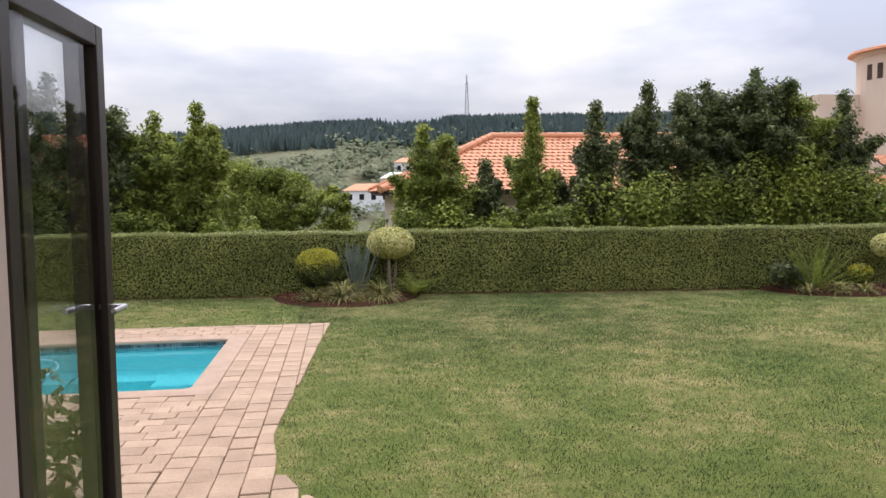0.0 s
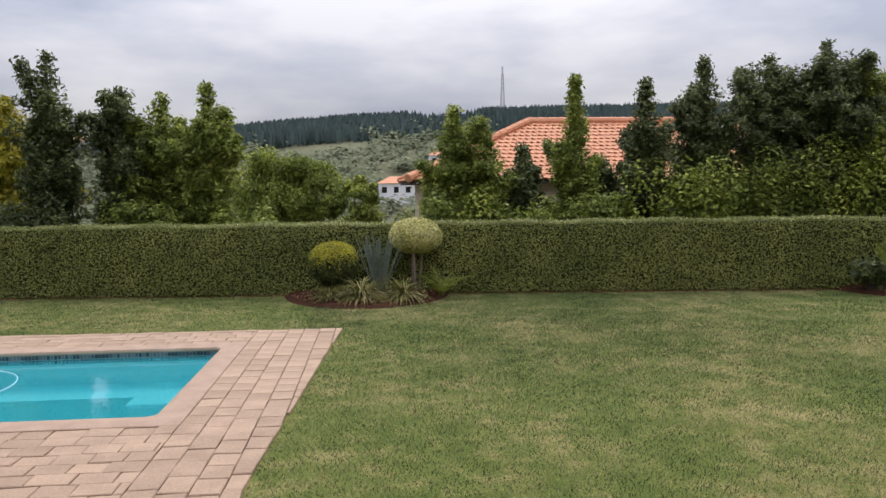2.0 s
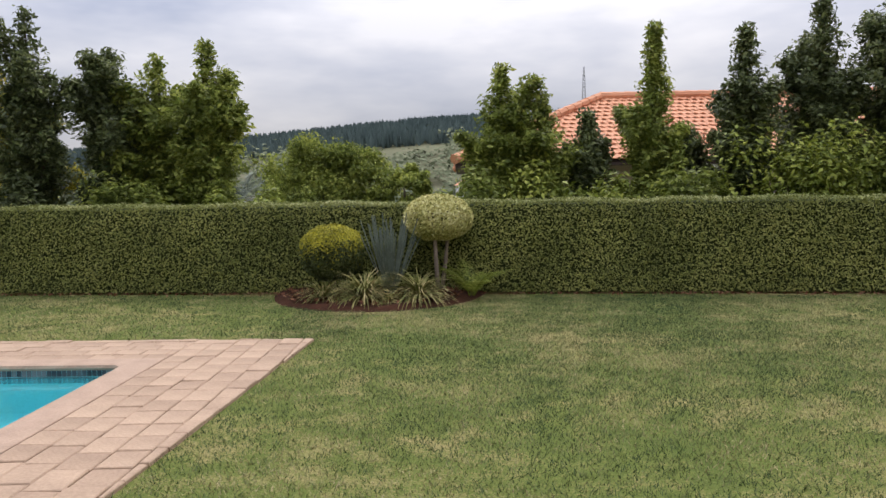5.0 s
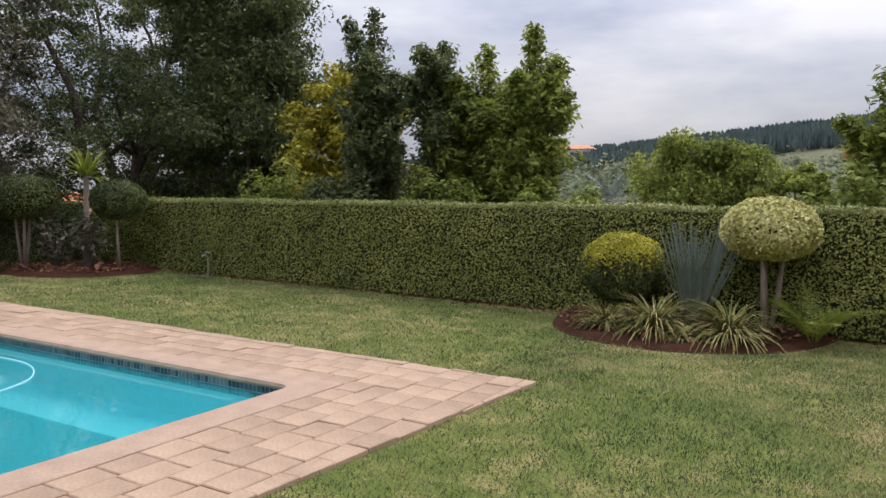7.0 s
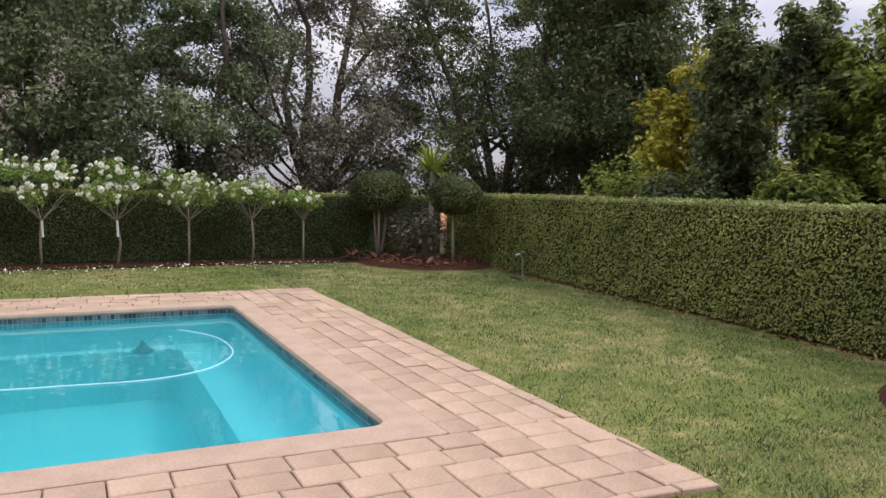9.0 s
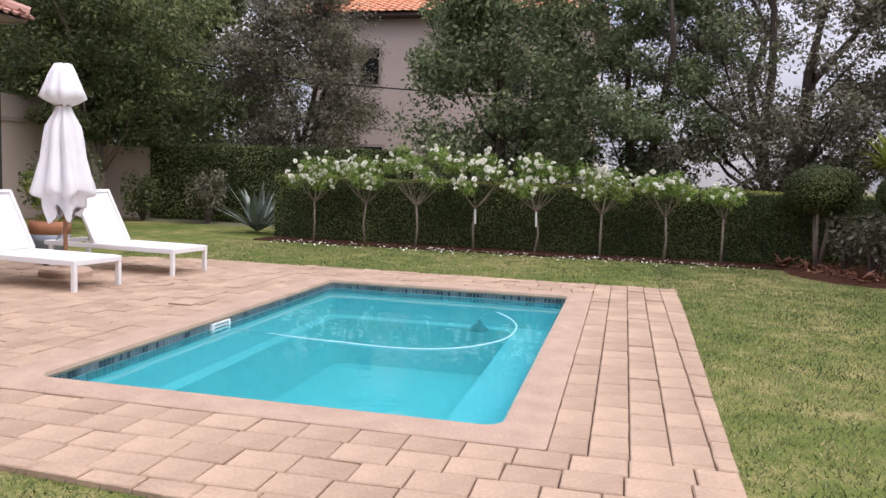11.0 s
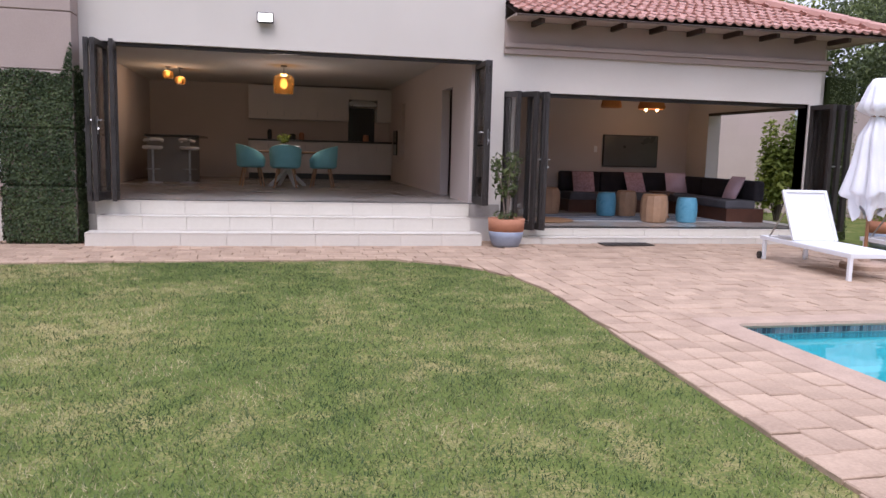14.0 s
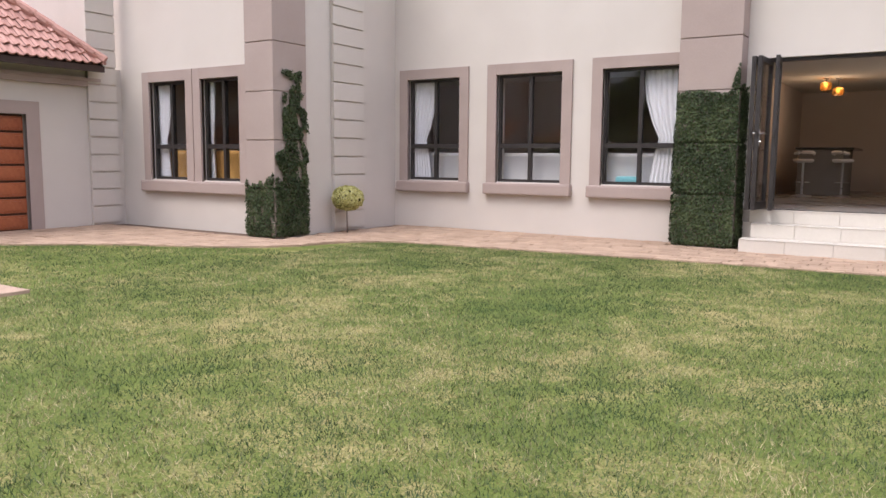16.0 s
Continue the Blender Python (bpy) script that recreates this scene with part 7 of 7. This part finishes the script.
pendant(0.96, -4.6, 3.12, 2.54, 2.96, 0.2, "lit amber glass pendant over the dining table", 2)
pendant(3.42, -5.9, 3.12, 2.86, 3.04, 0.11, "lit amber glass pendant over the breakfast bar", 2)
pendant(3.2, -6.1, 3.12, 2.76, 2.94, 0.11, "lit amber glass pendant over the breakfast bar", 2)
pl = new("pendant_light", bpy.data.lights.new("pendant_light", "POINT"))
pl.data.energy, pl.data.color, pl.data.shadow_soft_size = 15, (1.0, 0.80, 0.62), 0.12
pl.location = (0.96, -4.6, 2.1)
pl2 = new("bar_light", bpy.data.lights.new("bar_light", "POINT"))
pl2.data.energy, pl2.data.color, pl2.data.shadow_soft_size = 9, (1.0, 0.7, 0.42), 0.12
pl2.location = (3.33, -5.85, 2.58)


def cabinet(name, x0, x1, y0, y1, z0, z1, doors, label, handle_z):
    t = thing(name, pose(x0, y0, z0), label, "cabinet", "fitted kitchen cabinets")
    w, dp, h = x1 - x0, y1 - y0, z1 - z0
    part("body", boxes((0, w, 0, dp, 0, h)), M_CAB, t)
    for i in range(doors):
        a, b = w * i / doors + 0.006, w * (i + 1) / doors - 0.006
        d = part("door", boxes((a, b, dp, dp + 0.02, 0.01, h - 0.01), (a + 0.06, b - 0.06, dp + 0.02, dp + 0.026, 0.07, h - 0.07), bev=0.004), M_CAB, t)
        part("handle", tube(bmesh.new(), [(b - 0.04, dp + 0.04, handle_z - 0.06), (b - 0.04, dp + 0.04, handle_z + 0.06)], 0.007, 6), M_STEEL, d)
    return t


for i in range(4):
    cabinet("base_cabinet", -2.0 + i * 0.963, -2.0 + (i + 1) * 0.963, -9.75, -9.15, 0.75, 1.6, 2, "pale grey panelled kitchen base cabinet", 0.7)
tagged(part("cabinet_plinth", boxes((-1.99, 1.84, -9.74, -9.2, 0.6, 0.748)), M_TOP), "dark recessed plinth under the kitchen cabinets", "plinth")
for a, b, dn in ((-2.0, -1.6, 1), (-0.82, 0.07, 2), (0.07, 0.96, 2), (0.96, 1.85, 2)):
    cabinet("wall_cabinet", a, b, -9.75, -9.38, 2.19, 3.08, dn, "pale grey panelled kitchen wall cabinet", 0.15)
cabinet("wall_cabinet", -1.6, -0.82, -9.75, -9.38, 2.78, 3.08, 1, "short pale grey cabinet over the cooker hood", 0.1)
tagged(part("worktop", boxes((-2.0, 1.86, -9.75, -9.1, 1.602, 1.65), bev=0.004), M_TOP), "dark stone kitchen worktop", "worktop")
hd = thing("cooker_hood", pose(-1.21, -9.75, 2.6), "dark slim cooker hood between the wall cabinets", "cooker hood")
part("canopy", boxes((-0.37, 0.37, 0, 0.42, 0, 0.12), bev=0.01), M_STEEL, hd)
part("chimney", boxes((-0.3, 0.3, 0, 0.3, 0.12, 0.175)), M_STEEL, hd)
tagged(part("cooker_splashback", boxes((-1.58, -0.84, -9.75, -9.735, 1.66, 2.58)), M_TOP), "dark glass splashback behind the hob", "splashback")
for x, r, h in ((0.45, 0.07, 0.2), (0.7, 0.09, 0.16), (1.3, 0.06, 0.26), (-1.3, 0.08, 0.18)):
    tagged(part("kitchen_jar", lathe(bmesh.new(), [(r * 0.9, 0), (r, h * 0.2), (r, h * 0.8), (r * 0.6, h), (0.01, h)], 16, (x, -9.4, 1.652)), M_TOP if x > 0.6 else M_TERRA), "dark kitchen jar on the worktop", "jar")
bar = thing("breakfast_bar", pose(3.3, -6.9, 0.6), "breakfast bar with a dark stone top", "counter")
part("body", boxes((-0.3, 0.6, -1.2, 0.9, 0, 1.0)), surf("grey_bar_paint", (0.20, 0.19, 0.18), (0.27, 0.255, 0.24), 0.6, scale=2, bump=0.03), bar)
part("worktop", boxes((-0.5, 0.65, -1.25, 0.98, 1.0, 1.05), bev=0.006), M_TOP, bar)


def bar_stool(x, y, a):
    t = thing("bar_stool", pose(x, y, 0.6, 0, 0, a), "pale bar stool on a steel post beside the breakfast bar", "stool", "bar stools")
    part("foot", lathe(bmesh.new(), [(0.2, 0), (0.2, 0.015), (0.03, 0.04)], 20), M_STEEL, t)
    part("post", tube(bmesh.new(), [(0, 0, 0.03), (0, 0, 0.72)], 0.025, 10), M_STEEL, t)
    part("footrest", tube(bmesh.new(), [(0.14 * math.cos(k), 0.14 * math.sin(k), 0.3) for k in np.linspace(0, 6.28, 17)], 0.009, 6), M_STEEL, t)
    part("seat", lathe(bmesh.new(), [(0.17, 0.72), (0.21, 0.75), (0.21, 0.79), (0.18, 0.8), (0.01, 0.8)], 20), M_LINEN, t)
    part("backrest", tube(bmesh.new(), [(0.2 * math.cos(k), 0.2 * math.sin(k), 0.9 + 0.04 * math.sin(k)) for k in np.linspace(0.2, 2.94, 11)], 0.035, 8), M_LINEN, t)


bar_stool(3.72, -5.55, 30)
bar_stool(2.98, -5.75, -40)
tagged(part("wall_oven", boxes((-1.995, -1.96, -8.7, -8.1, 1.3, 1.95), bev=0.006), M_BLACK), "black built-in oven in the side wall", "oven")
tagged(part("side_passage_wall", boxes((-2.42, -2.3, -3.2, -1.2, 0.6, 3.1)), M_DARKWOOD), "dark timber wall in the side passage", "wall", kind="structure")

# ---- open lounge ----
sofa = thing("corner_sofa", pose(-8.2, -4.35, 0.22), "charcoal corner sofa on a dark timber plinth", "sofa")
part("plinth", boxes((0.02, 3.15, 0.02, 0.82, 0, 0.26), (0.02, 0.82, 0.82, 3.1, 0, 0.26)), M_DARKWOOD, sofa, "dark red timber base")
for i in range(3):
    part("seat_cushion", boxes((0.85 + i * 0.765, 0.85 + (i + 1) * 0.765 - 0.01, 0.2, 0.84, 0.26, 0.42), bev=0.03), M_SEATPAD, sofa)
    part("back_cushion", boxes((0.3 + i * 0.95, 0.3 + (i + 1) * 0.95 - 0.01, 0.02, 0.24, 0.4, 0.86), bev=0.05), M_SOFA, sofa)
for i in range(3):
    part("seat_cushion", boxes((0.2, 0.84, 0.1 + i * 1.0, 0.1 + (i + 1) * 1.0 - 0.01, 0.26, 0.42), bev=0.03), M_SEATPAD, sofa)
    part("back_cushion", boxes((0.02, 0.24, 0.2 + i * 0.97, 0.2 + (i + 1) * 0.97 - 0.01, 0.4, 0.80), bev=0.05), M_SOFA, sofa)


def cushion(x, y, z, a, mat, label, tip=25):
    bm = bmesh.new()
    bmesh.ops.create_grid(bm, x_segments=8, y_segments=8, size=0.24)
    top = [v for v in bm.verts]
    for v in top:
        u, w = v.co.x / 0.24, v.co.y / 0.24
        v.co.z = 0.09 * (max(0, (1 - u * u) * (1 - w * w))) ** 0.5
    other = bmesh.ops.duplicate(bm, geom=bm.verts[:] + bm.edges[:] + bm.faces[:])["geom"]
    for g in other:
        if isinstance(g, bmesh.types.BMVert):
            g.co.z = -g.co.z
    bmesh.ops.remove_doubles(bm, verts=bm.verts, dist=0.002)
    ob = part("scatter_cushion", bm, mat, None, smooth=True)
    ob.matrix_world = pose(x, y, z, 90 - tip, 0, a)
    return tagged(ob, label, "cushion", "scatter cushions on the sofa")


cushion(-5.52, -3.92, 0.86, 172, M_KILIM, "maroon and pink patterned cushion on the sofa")
cushion(-6.75, -3.92, 0.86, 188, M_KILIM, "maroon and pink patterned cushion on the sofa")
cushion(-7.75, -3.9, 0.87, 170, M_PINK, "plain dusty pink cushion on the sofa")
cushion(-7.82, -1.75, 0.87, 90, M_PINK, "plain dusty pink cushion at the sofa's end")


def drum_stool(x, y, r, h, mat, label, ribs):
    t = thing("drum_stool", pose(x, y, 0.222), label, "stool", "drum stools")
    bm = bmesh.new()
    seg = 36
    rows = []
    for zz, rr in ((0, 0.82), (0.04, 0.9), (0.25, 0.98), (0.5, 1.0), (0.75, 0.98), (0.96, 0.9), (1.0, 0.84)):
        rows.append([bm.verts.new((r * rr * (1 + (0.03 * math.cos(12 * a) if ribs else 0)) * math.cos(a), r * rr * (1 + (0.03 * math.cos(12 * a) if ribs else 0)) * math.sin(a), h * zz)) for a in (2 * math.pi * k / seg for k in range(seg))])
    for u, w in zip(rows, rows[1:]):
        for k in range(seg):
            bm.faces.new((u[k], u[(k + 1) % seg], w[(k + 1) % seg], w[k]))
    bm.faces.new(rows[0][::-1])
    part("body", bm, mat, t)
    part("top", lathe(bmesh.new(), [(r * 0.84, h), (r * 0.84, h + 0.012), (r * 0.8, h + 0.02), (0.01, h + 0.02)], 36), M_LOG if mat is M_LEGWOOD else mat, t)
    return t


drum_stool(-5.42, -2.45, 0.2, 0.46, M_BLUESTOOL, "turquoise glazed drum stool on the rug", False)
drum_stool(-5.85, -2.45, 0.21, 0.5, M_LEGWOOD, "round log stool with pale end grain on the rug", True)
drum_stool(-5.83, -1.2, 0.25, 0.5, M_LEGWOOD, "broad round log stool on the rug", True)
drum_stool(-6.5, -1.2, 0.2, 0.45, M_BLUESTOOL, "turquoise glazed drum stool on the rug", False)
drum_stool(-4.35, -2.9, 0.23, 0.52, M_LEGWOOD, "round log stool beside the folding doors", True)
st = thing("side_table", pose(-6.45, -2.1, 0.222), "small round table on crossed wooden legs", "table")
part("tabletop", lathe(bmesh.new(), [(0.24, 0.5), (0.25, 0.51), (0.25, 0.53), (0.01, 0.53)], 24), M_DARKWOOD, st)
for k in range(3):
    a = k * 2.094
    part("leg", tube(bmesh.new(), [(0.2 * math.cos(a), 0.2 * math.sin(a), 0), (-0.17 * math.cos(a), -0.17 * math.sin(a), 0.5)], 0.016, 6), M_LOG, st)
rug = thing("rug", pose(-5.8, -2.0, 0.222), "pale rug with blue-grey stripes", "rug")
for i in range(9):
    part("stripe", boxes((-1.9, 1.9, -1.0 + i * 0.2, -0.81 + i * 0.2, 0, 0.012)), M_RUGBLUE if i % 2 else M_RUG, rug)
tagged(part("jute_rug", lathe(bmesh.new(), [(0.6, 0.0), (0.62, 0.008), (0.6, 0.014), (0.01, 0.014)], 32, (-3.7, -1.5, 0.222)), M_LOG), "round tan jute rug by the doors", "rug")
tv = thing("wall_television", pose(-6.81, -4.395, 1.555), "flat dark television on the lounge wall", "television")
part("bezel", boxes((-0.67, 0.67, 0, 0.05, -0.36, 0.36), bev=0.01), M_FRAME, tv)
part("screen", boxes((-0.65, 0.65, 0.05, 0.054, -0.34, 0.34)), surf("screen_glass", (0.06, 0.06, 0.062), (0.09, 0.09, 0.09), 0.3, scale=2, bump=0.0, spec=0.9), tv)
tagged(part("light_switch", boxes((-6.01, -5.93, -4.398, -4.386, 1.51, 1.65), bev=0.004), M_WHITE), "white light switch on the lounge wall", "switch")
for x, lab in ((-6.68, "orange woven pendant in the lounge"), (-5.76, "small orange woven pendant in the lounge")):
    t = thing("woven_pendant", pose(x, -3.2, 2.72), lab, "lamp", "woven lounge pendants")
    s = 0.8 if x < -6 else 0.6
    part("shade", lathe(bmesh.new(), [(0.34 * s, -0.28), (0.36 * s, -0.24), (0.30 * s, -0.10), (0.16 * s, -0.04), (0.03, -0.02)], 28), surf("woven_orange", (0.42, 0.14, 0.03), (0.60, 0.25, 0.07), 0.8, scale=30, fine=90, bump=0.5), t)
    part("cord", tube(bmesh.new(), [(0, 0, -0.03), (0, 0, 0)], 0.02, 8), M_BLACK, t)
    if x < -6:
        for dx in (-0.16, 0.16):
            part("bulb", lathe(bmesh.new(), [(0.01, -0.45), (0.035, -0.42), (0.04, -0.38), (0.02, -0.33)], 12, (dx * 0.8, 0, 0.12)), M_BULB, t, "bare glowing bulb")
lg = new("lounge_light", bpy.data.lights.new("lounge_light", "POINT"))
lg.data.energy, lg.data.color, lg.data.shadow_soft_size = 5, (1.0, 0.6, 0.3), 0.15
lg.location = (-6.68, -3.2, 2.2)


# ---- behind the windows ----
def curtain(x0, x1, y, z0, z1, label, tied=0.38):
    bm = bmesh.new()
    k, rows = 40, []
    for z, s in ((z1, 1.0), (z0 + (z1 - z0) * 0.7, 0.9), (z0 + (z1 - z0) * (tied + 0.12), 0.72), (z0 + (z1 - z0) * tied, 0.55), (z0 + (z1 - z0) * (tied - 0.15), 0.66), (z0, 0.76)):
        row = []
        for i in range(k + 1):
            u = i / k
            row.append(bm.verts.new((x0 + (x1 - x0) * u * s, y + 0.03 * math.sin(u * 44) * s, z)))
        rows.append(row)
    for u, w in zip(rows, rows[1:]):
        for i in range(k):
            bm.faces.new((u[i], u[i + 1], w[i + 1], w[i]))
    ob = part("curtain", bm, M_CURTAIN, None, smooth=True)
    return tagged(ob, label, "curtain", "tied-back voile curtains")


curtain(10.2, 9.6, -0.185, 0.93, 2.95, "white voile curtain tied back behind the window")
curtain(4.84, 5.52, -0.185, 0.93, 2.95, "white voile curtain tied back behind the window")
curtain(8.96, 9.12, -0.185, 0.93, 2.95, "narrow gathered white voile curtain")
curtain(14.02, 13.6, 2.915, 0.91, 2.8, "white voile curtain in the wing window")
curtain(12.57, 12.4, 2.915, 0.91, 2.8, "narrow gathered white voile curtain in the wing window")


def window_sofa(x, y, w, mat, label, h=0.95):
    t = thing("sofa", pose(x, y, 0.5), label, "sofa", "sofas behind the windows")
    part("back", boxes((-w / 2, w / 2, -0.2, 0.02, 0.1, h), bev=0.06), mat, t)
    part("seat", boxes((-w / 2 + 0.02, w / 2 - 0.02, -0.9, -0.2, 0.1, 0.44), bev=0.05), mat, t)
    for s in (-1, 1):
        part("arm", boxes((s * w / 2 - 0.1, s * w / 2 + 0.1, -0.92, -0.02, 0.08, 0.62), bev=0.05), mat, t)
        part("foot", boxes((s * (w / 2 - 0.1) - 0.03, s * (w / 2 - 0.1) + 0.03, -0.85, -0.79, 0, 0.1)), M_DARKWOOD, t)


window_sofa(8.3, -0.34, 3.4, M_LINEN, "pale linen sofa with its back to the window")
window_sofa(5.5, -0.34, 1.5, M_LINEN, "pale linen armchair with its back to the window")
window_sofa(12.75, 2.76, 2.3, M_OCHRE, "ochre sofa with its back to the wing window")
tagged(part("teal_throw", boxes((5.5, 5.95, -0.29, -0.17, 0.92, 1.06), bev=0.05), M_CHAIR), "turquoise folded cloth on the window ledge", "cloth")

# ---- the pavers ----
PW, PL = 0.21, 0.28
plan = []   # corner quads in plan


def lay(x0, x1, y0, y1, swap):
    """A running bond; the long joints run along x, or along y when swap is set."""
    a0, a1, b0, b1 = (y0, y1, x0, x1) if swap else (x0, x1, y0, y1)
    rnd = random.Random(round(x0 * 31 + y0 * 17, 2))
    rows = int(round((b1 - b0) / PW))
    h = (b1 - b0) / rows
    for r in range(rows):
        a = a0 - PL * (rnd.uniform(0.3, 0.7) if r % 2 else rnd.uniform(0.0, 0.18))
        while a < a1 - 0.01:
            long = PL * rnd.uniform(0.9, 1.1)
            s, e = max(a, a0), min(a + long, a1)
            if e - s > 0.03:
                q = (s, e, b0 + r * h, b0 + (r + 1) * h)
                plan.append((q[2], q[3], q[0], q[1]) if swap else q)
            a += long


C = 0.26
lay(-9.1, POOL[1] + C, POOL[3] + C, 10.6, False)
lay(POOL[1] + C, -1.2, 2.0, 10.6, True)
lay(-9.1, POOL[0] - C, POOL[2] - C, POOL[3] + C, True)
lay(-9.1, POOL[1] + C, 0.4, POOL[2] - C, False)
lay(POOL[1] + C, 15.0, 0.0, 2.0, False)
lay(-1.2, 9.6, 2.0, 3.4, False)
lay(9.2, 15.0, 2.0, 8.6, False)
singles, field = [], []
SOLID = [(-1.97, 3.7, -1, 0.67), (-8.2, -2.42, -1, 0.39), (3.84, 4.76, -1, 0.42), (10.34, 15.2, -1, 3.5), (10.36, 11.0, 2.7, 3.5)]
for x0, x1, y0, y1 in plan:
    g = 0.004
    x0, x1, y0, y1 = x0 + g, x1 - g, y0 + g, y1 - g
    cx, cy = (x0 + x1) / 2, (y0 + y1) / 2
    if any(a < cx < b and c < cy < d for a, b, c, d in SOLID):
        continue
    quad = [[x0, y0], [x1, y0], [x1, y1], [x0, y1]]
    ok = [paved(*q) for q in quad]
    if not any(ok):
        continue
    whole = all(ok)
    if not whole:
        if cx < 0.0:
            for q in quad:
                q[0] = min(q[0], edge_x(q[1])) if q[1] > 2.12 else q[0]
                q[1] = min(q[1], 10.42 - 0.02 * (q[0] + 9))
        else:
            for q in quad:
                q[1] = min(q[1], edge_y(q[0]))
        if min((quad[1][0] - quad[0][0]), (quad[2][0] - quad[3][0])) < 0.015 or max(quad[3][1] - quad[0][1], quad[2][1] - quad[1][1]) < 0.015:
            continue
    near = whole and (x0 > POOL[1] + 0.2 and 6.6 < cy < 10.2 and cx < -1.2) or (whole and cy > POOL[3] + 0.2 and cx > -6.2)
    (singles if near and len(singles) < 300 else field).append(quad)
rg = np.random.default_rng(77)


def paver_verts(quad, z, tilt):
    b = 0.007
    cx, cy = sum(q[0] for q in quad) / 4, sum(q[1] for q in quad) / 4
    lo = [(q[0], q[1], -0.05) for q in quad]
    mid = [(q[0], q[1], z - 0.006) for q in quad]
    top = [(q[0] + (b if q[0] < cx else -b), q[1] + (b if q[1] < cy else -b), z + tilt[0] * (q[0] - cx) + tilt[1] * (q[1] - cy)) for q in quad]
    return lo + mid + top


PF = [(0, 1, 5, 4), (1, 2, 6, 5), (2, 3, 7, 6), (3, 0, 4, 7), (4, 5, 9, 8), (5, 6, 10, 9), (6, 7, 11, 10), (7, 4, 8, 11), (8, 9, 10, 11)]
verts, faces = [], []
for q in field:
    o = len(verts)
    q = [[c[0] + d[0], c[1] + d[1]] for c, d in zip(q, np.clip(rg.normal(0, 0.0022, (4, 2)), -0.0035, 0.0035))]
    verts += paver_verts(q, 0.004 + rg.normal(0, 0.0028), rg.normal(0, 0.013, 2))
    faces += [tuple(o + i for i in f) for f in PF]
me = bpy.data.meshes.new("paver_field")
me.from_pydata(verts, [], faces)
me.materials.append(M_PAVER_J)
ob = part("paver_field", me, M_PAVER_J, pavement)
tagged(ob, kind="stuff")
shared = {}
for q in singles:
    w, d = round(q[1][0] - q[0][0], 3), round(q[3][1] - q[0][1], 3)
    if (w, d) not in shared:
        me = bpy.data.meshes.new("paver")
        me.from_pydata(paver_verts([[-w / 2, -d / 2], [w / 2, -d / 2], [w / 2, d / 2], [-w / 2, d / 2]], 0, (0, 0)), [], PF)
        me.materials.append(M_PAVER)
        shared[(w, d)] = me
    o = new("paver", shared[(w, d)])
    o.location = ((q[0][0] + q[1][0]) / 2, (q[0][1] + q[3][1]) / 2, 0.004 + rg.normal(0, 0.002))
    o.rotation_euler = (rg.normal(0, 0.01), rg.normal(0, 0.01), rg.normal(0, 0.009))
    o.parent = pavement

# the stray paved corner out on the lawn
tagged(part("stepping_slab", boxes((8.75, 10.2, 8.45, 9.15, -0.05, 0.012), bev=0.01), M_COPING), "pinkish paved slab let into the lawn", "paving", kind="structure")


# ---- grass ----
def blades(count, x0, x1, y0, y1, h, w, seed, fade=0.0):
    rg = np.random.default_rng(seed)
    x, y = rg.uniform(x0, x1, count), rg.uniform(y0, y1, count)
    ex = np.interp(y, [r[0] for r in EDGE_X[1:]], [r[1] for r in EDGE_X[1:]])
    ey = np.interp(x, [r[0] for r in EDGE_Y], [r[1] for r in EDGE_Y])
    hy = np.where(x < 3, 13.62 - 0.075 * x, 13.4 - 0.11 * (x - 3))
    keep = np.where(x < -0.2, (x > ex + 0.01) | (y > 10.43 - 0.02 * (x + 9)) | (x < -9.12), y > ey + 0.01)
    keep &= y < hy - 0.1
    for cx, cy, rx, ry in ((-1.0, 13.75, 1.58, 1.62), (9.6, 12.8, 1.75, 1.35), (-12.3, 13.7, 1.55, 1.35)):
        keep &= ((x - cx) / rx) ** 2 + ((y - cy) / ry) ** 2 > 0.97
    keep &= ~((x > 8.7) & (x < 10.25) & (y > 8.4) & (y < 9.2)) & (x > -12.7)
    if fade:     # thin out towards the patch's rim
        rim = np.minimum(np.minimum(x - x0, x1 - x), np.minimum(y - y0, y1 - y)) / fade
        keep &= rg.uniform(0, 1, count) < np.clip(rim, 0, 1)
    x, y = x[keep], y[keep]
    k = len(x)
    a = rg.uniform(0, 2 * np.pi, k)
    hh = h * rg.uniform(0.45, 1.15, k)
    lx, ly = rg.normal(0, 0.6, k) * hh, rg.normal(0, 0.6, k) * hh
    base = np.stack([x, y, np.full(k, -0.028)], 1)
    side = np.stack([np.cos(a), np.sin(a), np.zeros(k)], 1) * w
    tip = base + np.stack([lx, ly, hh], 1)
    return np.stack([base - side, base + side, tip], 1)


turf = np.concatenate([blades(270000, -1.9, 9.0, 2.0, 13.5, 0.032, 0.0032, 1), blades(150000, -1.5, 6.0, 6.0, 14.5, 0.03, 0.0026, 5, 2.5), blades(70000, -12.7, -1.0, 10.2, 14.4, 0.034, 0.004, 2),
                       blades(16000, -12.7, -9.0, 2.0, 10.5, 0.035, 0.006, 3), blades(34000, 9.0, 14.8, 4.5, 12.5, 0.034, 0.005, 4)])
tagged(part("grass", quads_mesh("grass", turf, L_GRASS, 3), L_GRASS), "short mown lawn grass with straw-coloured blades", "grass", kind="stuff")
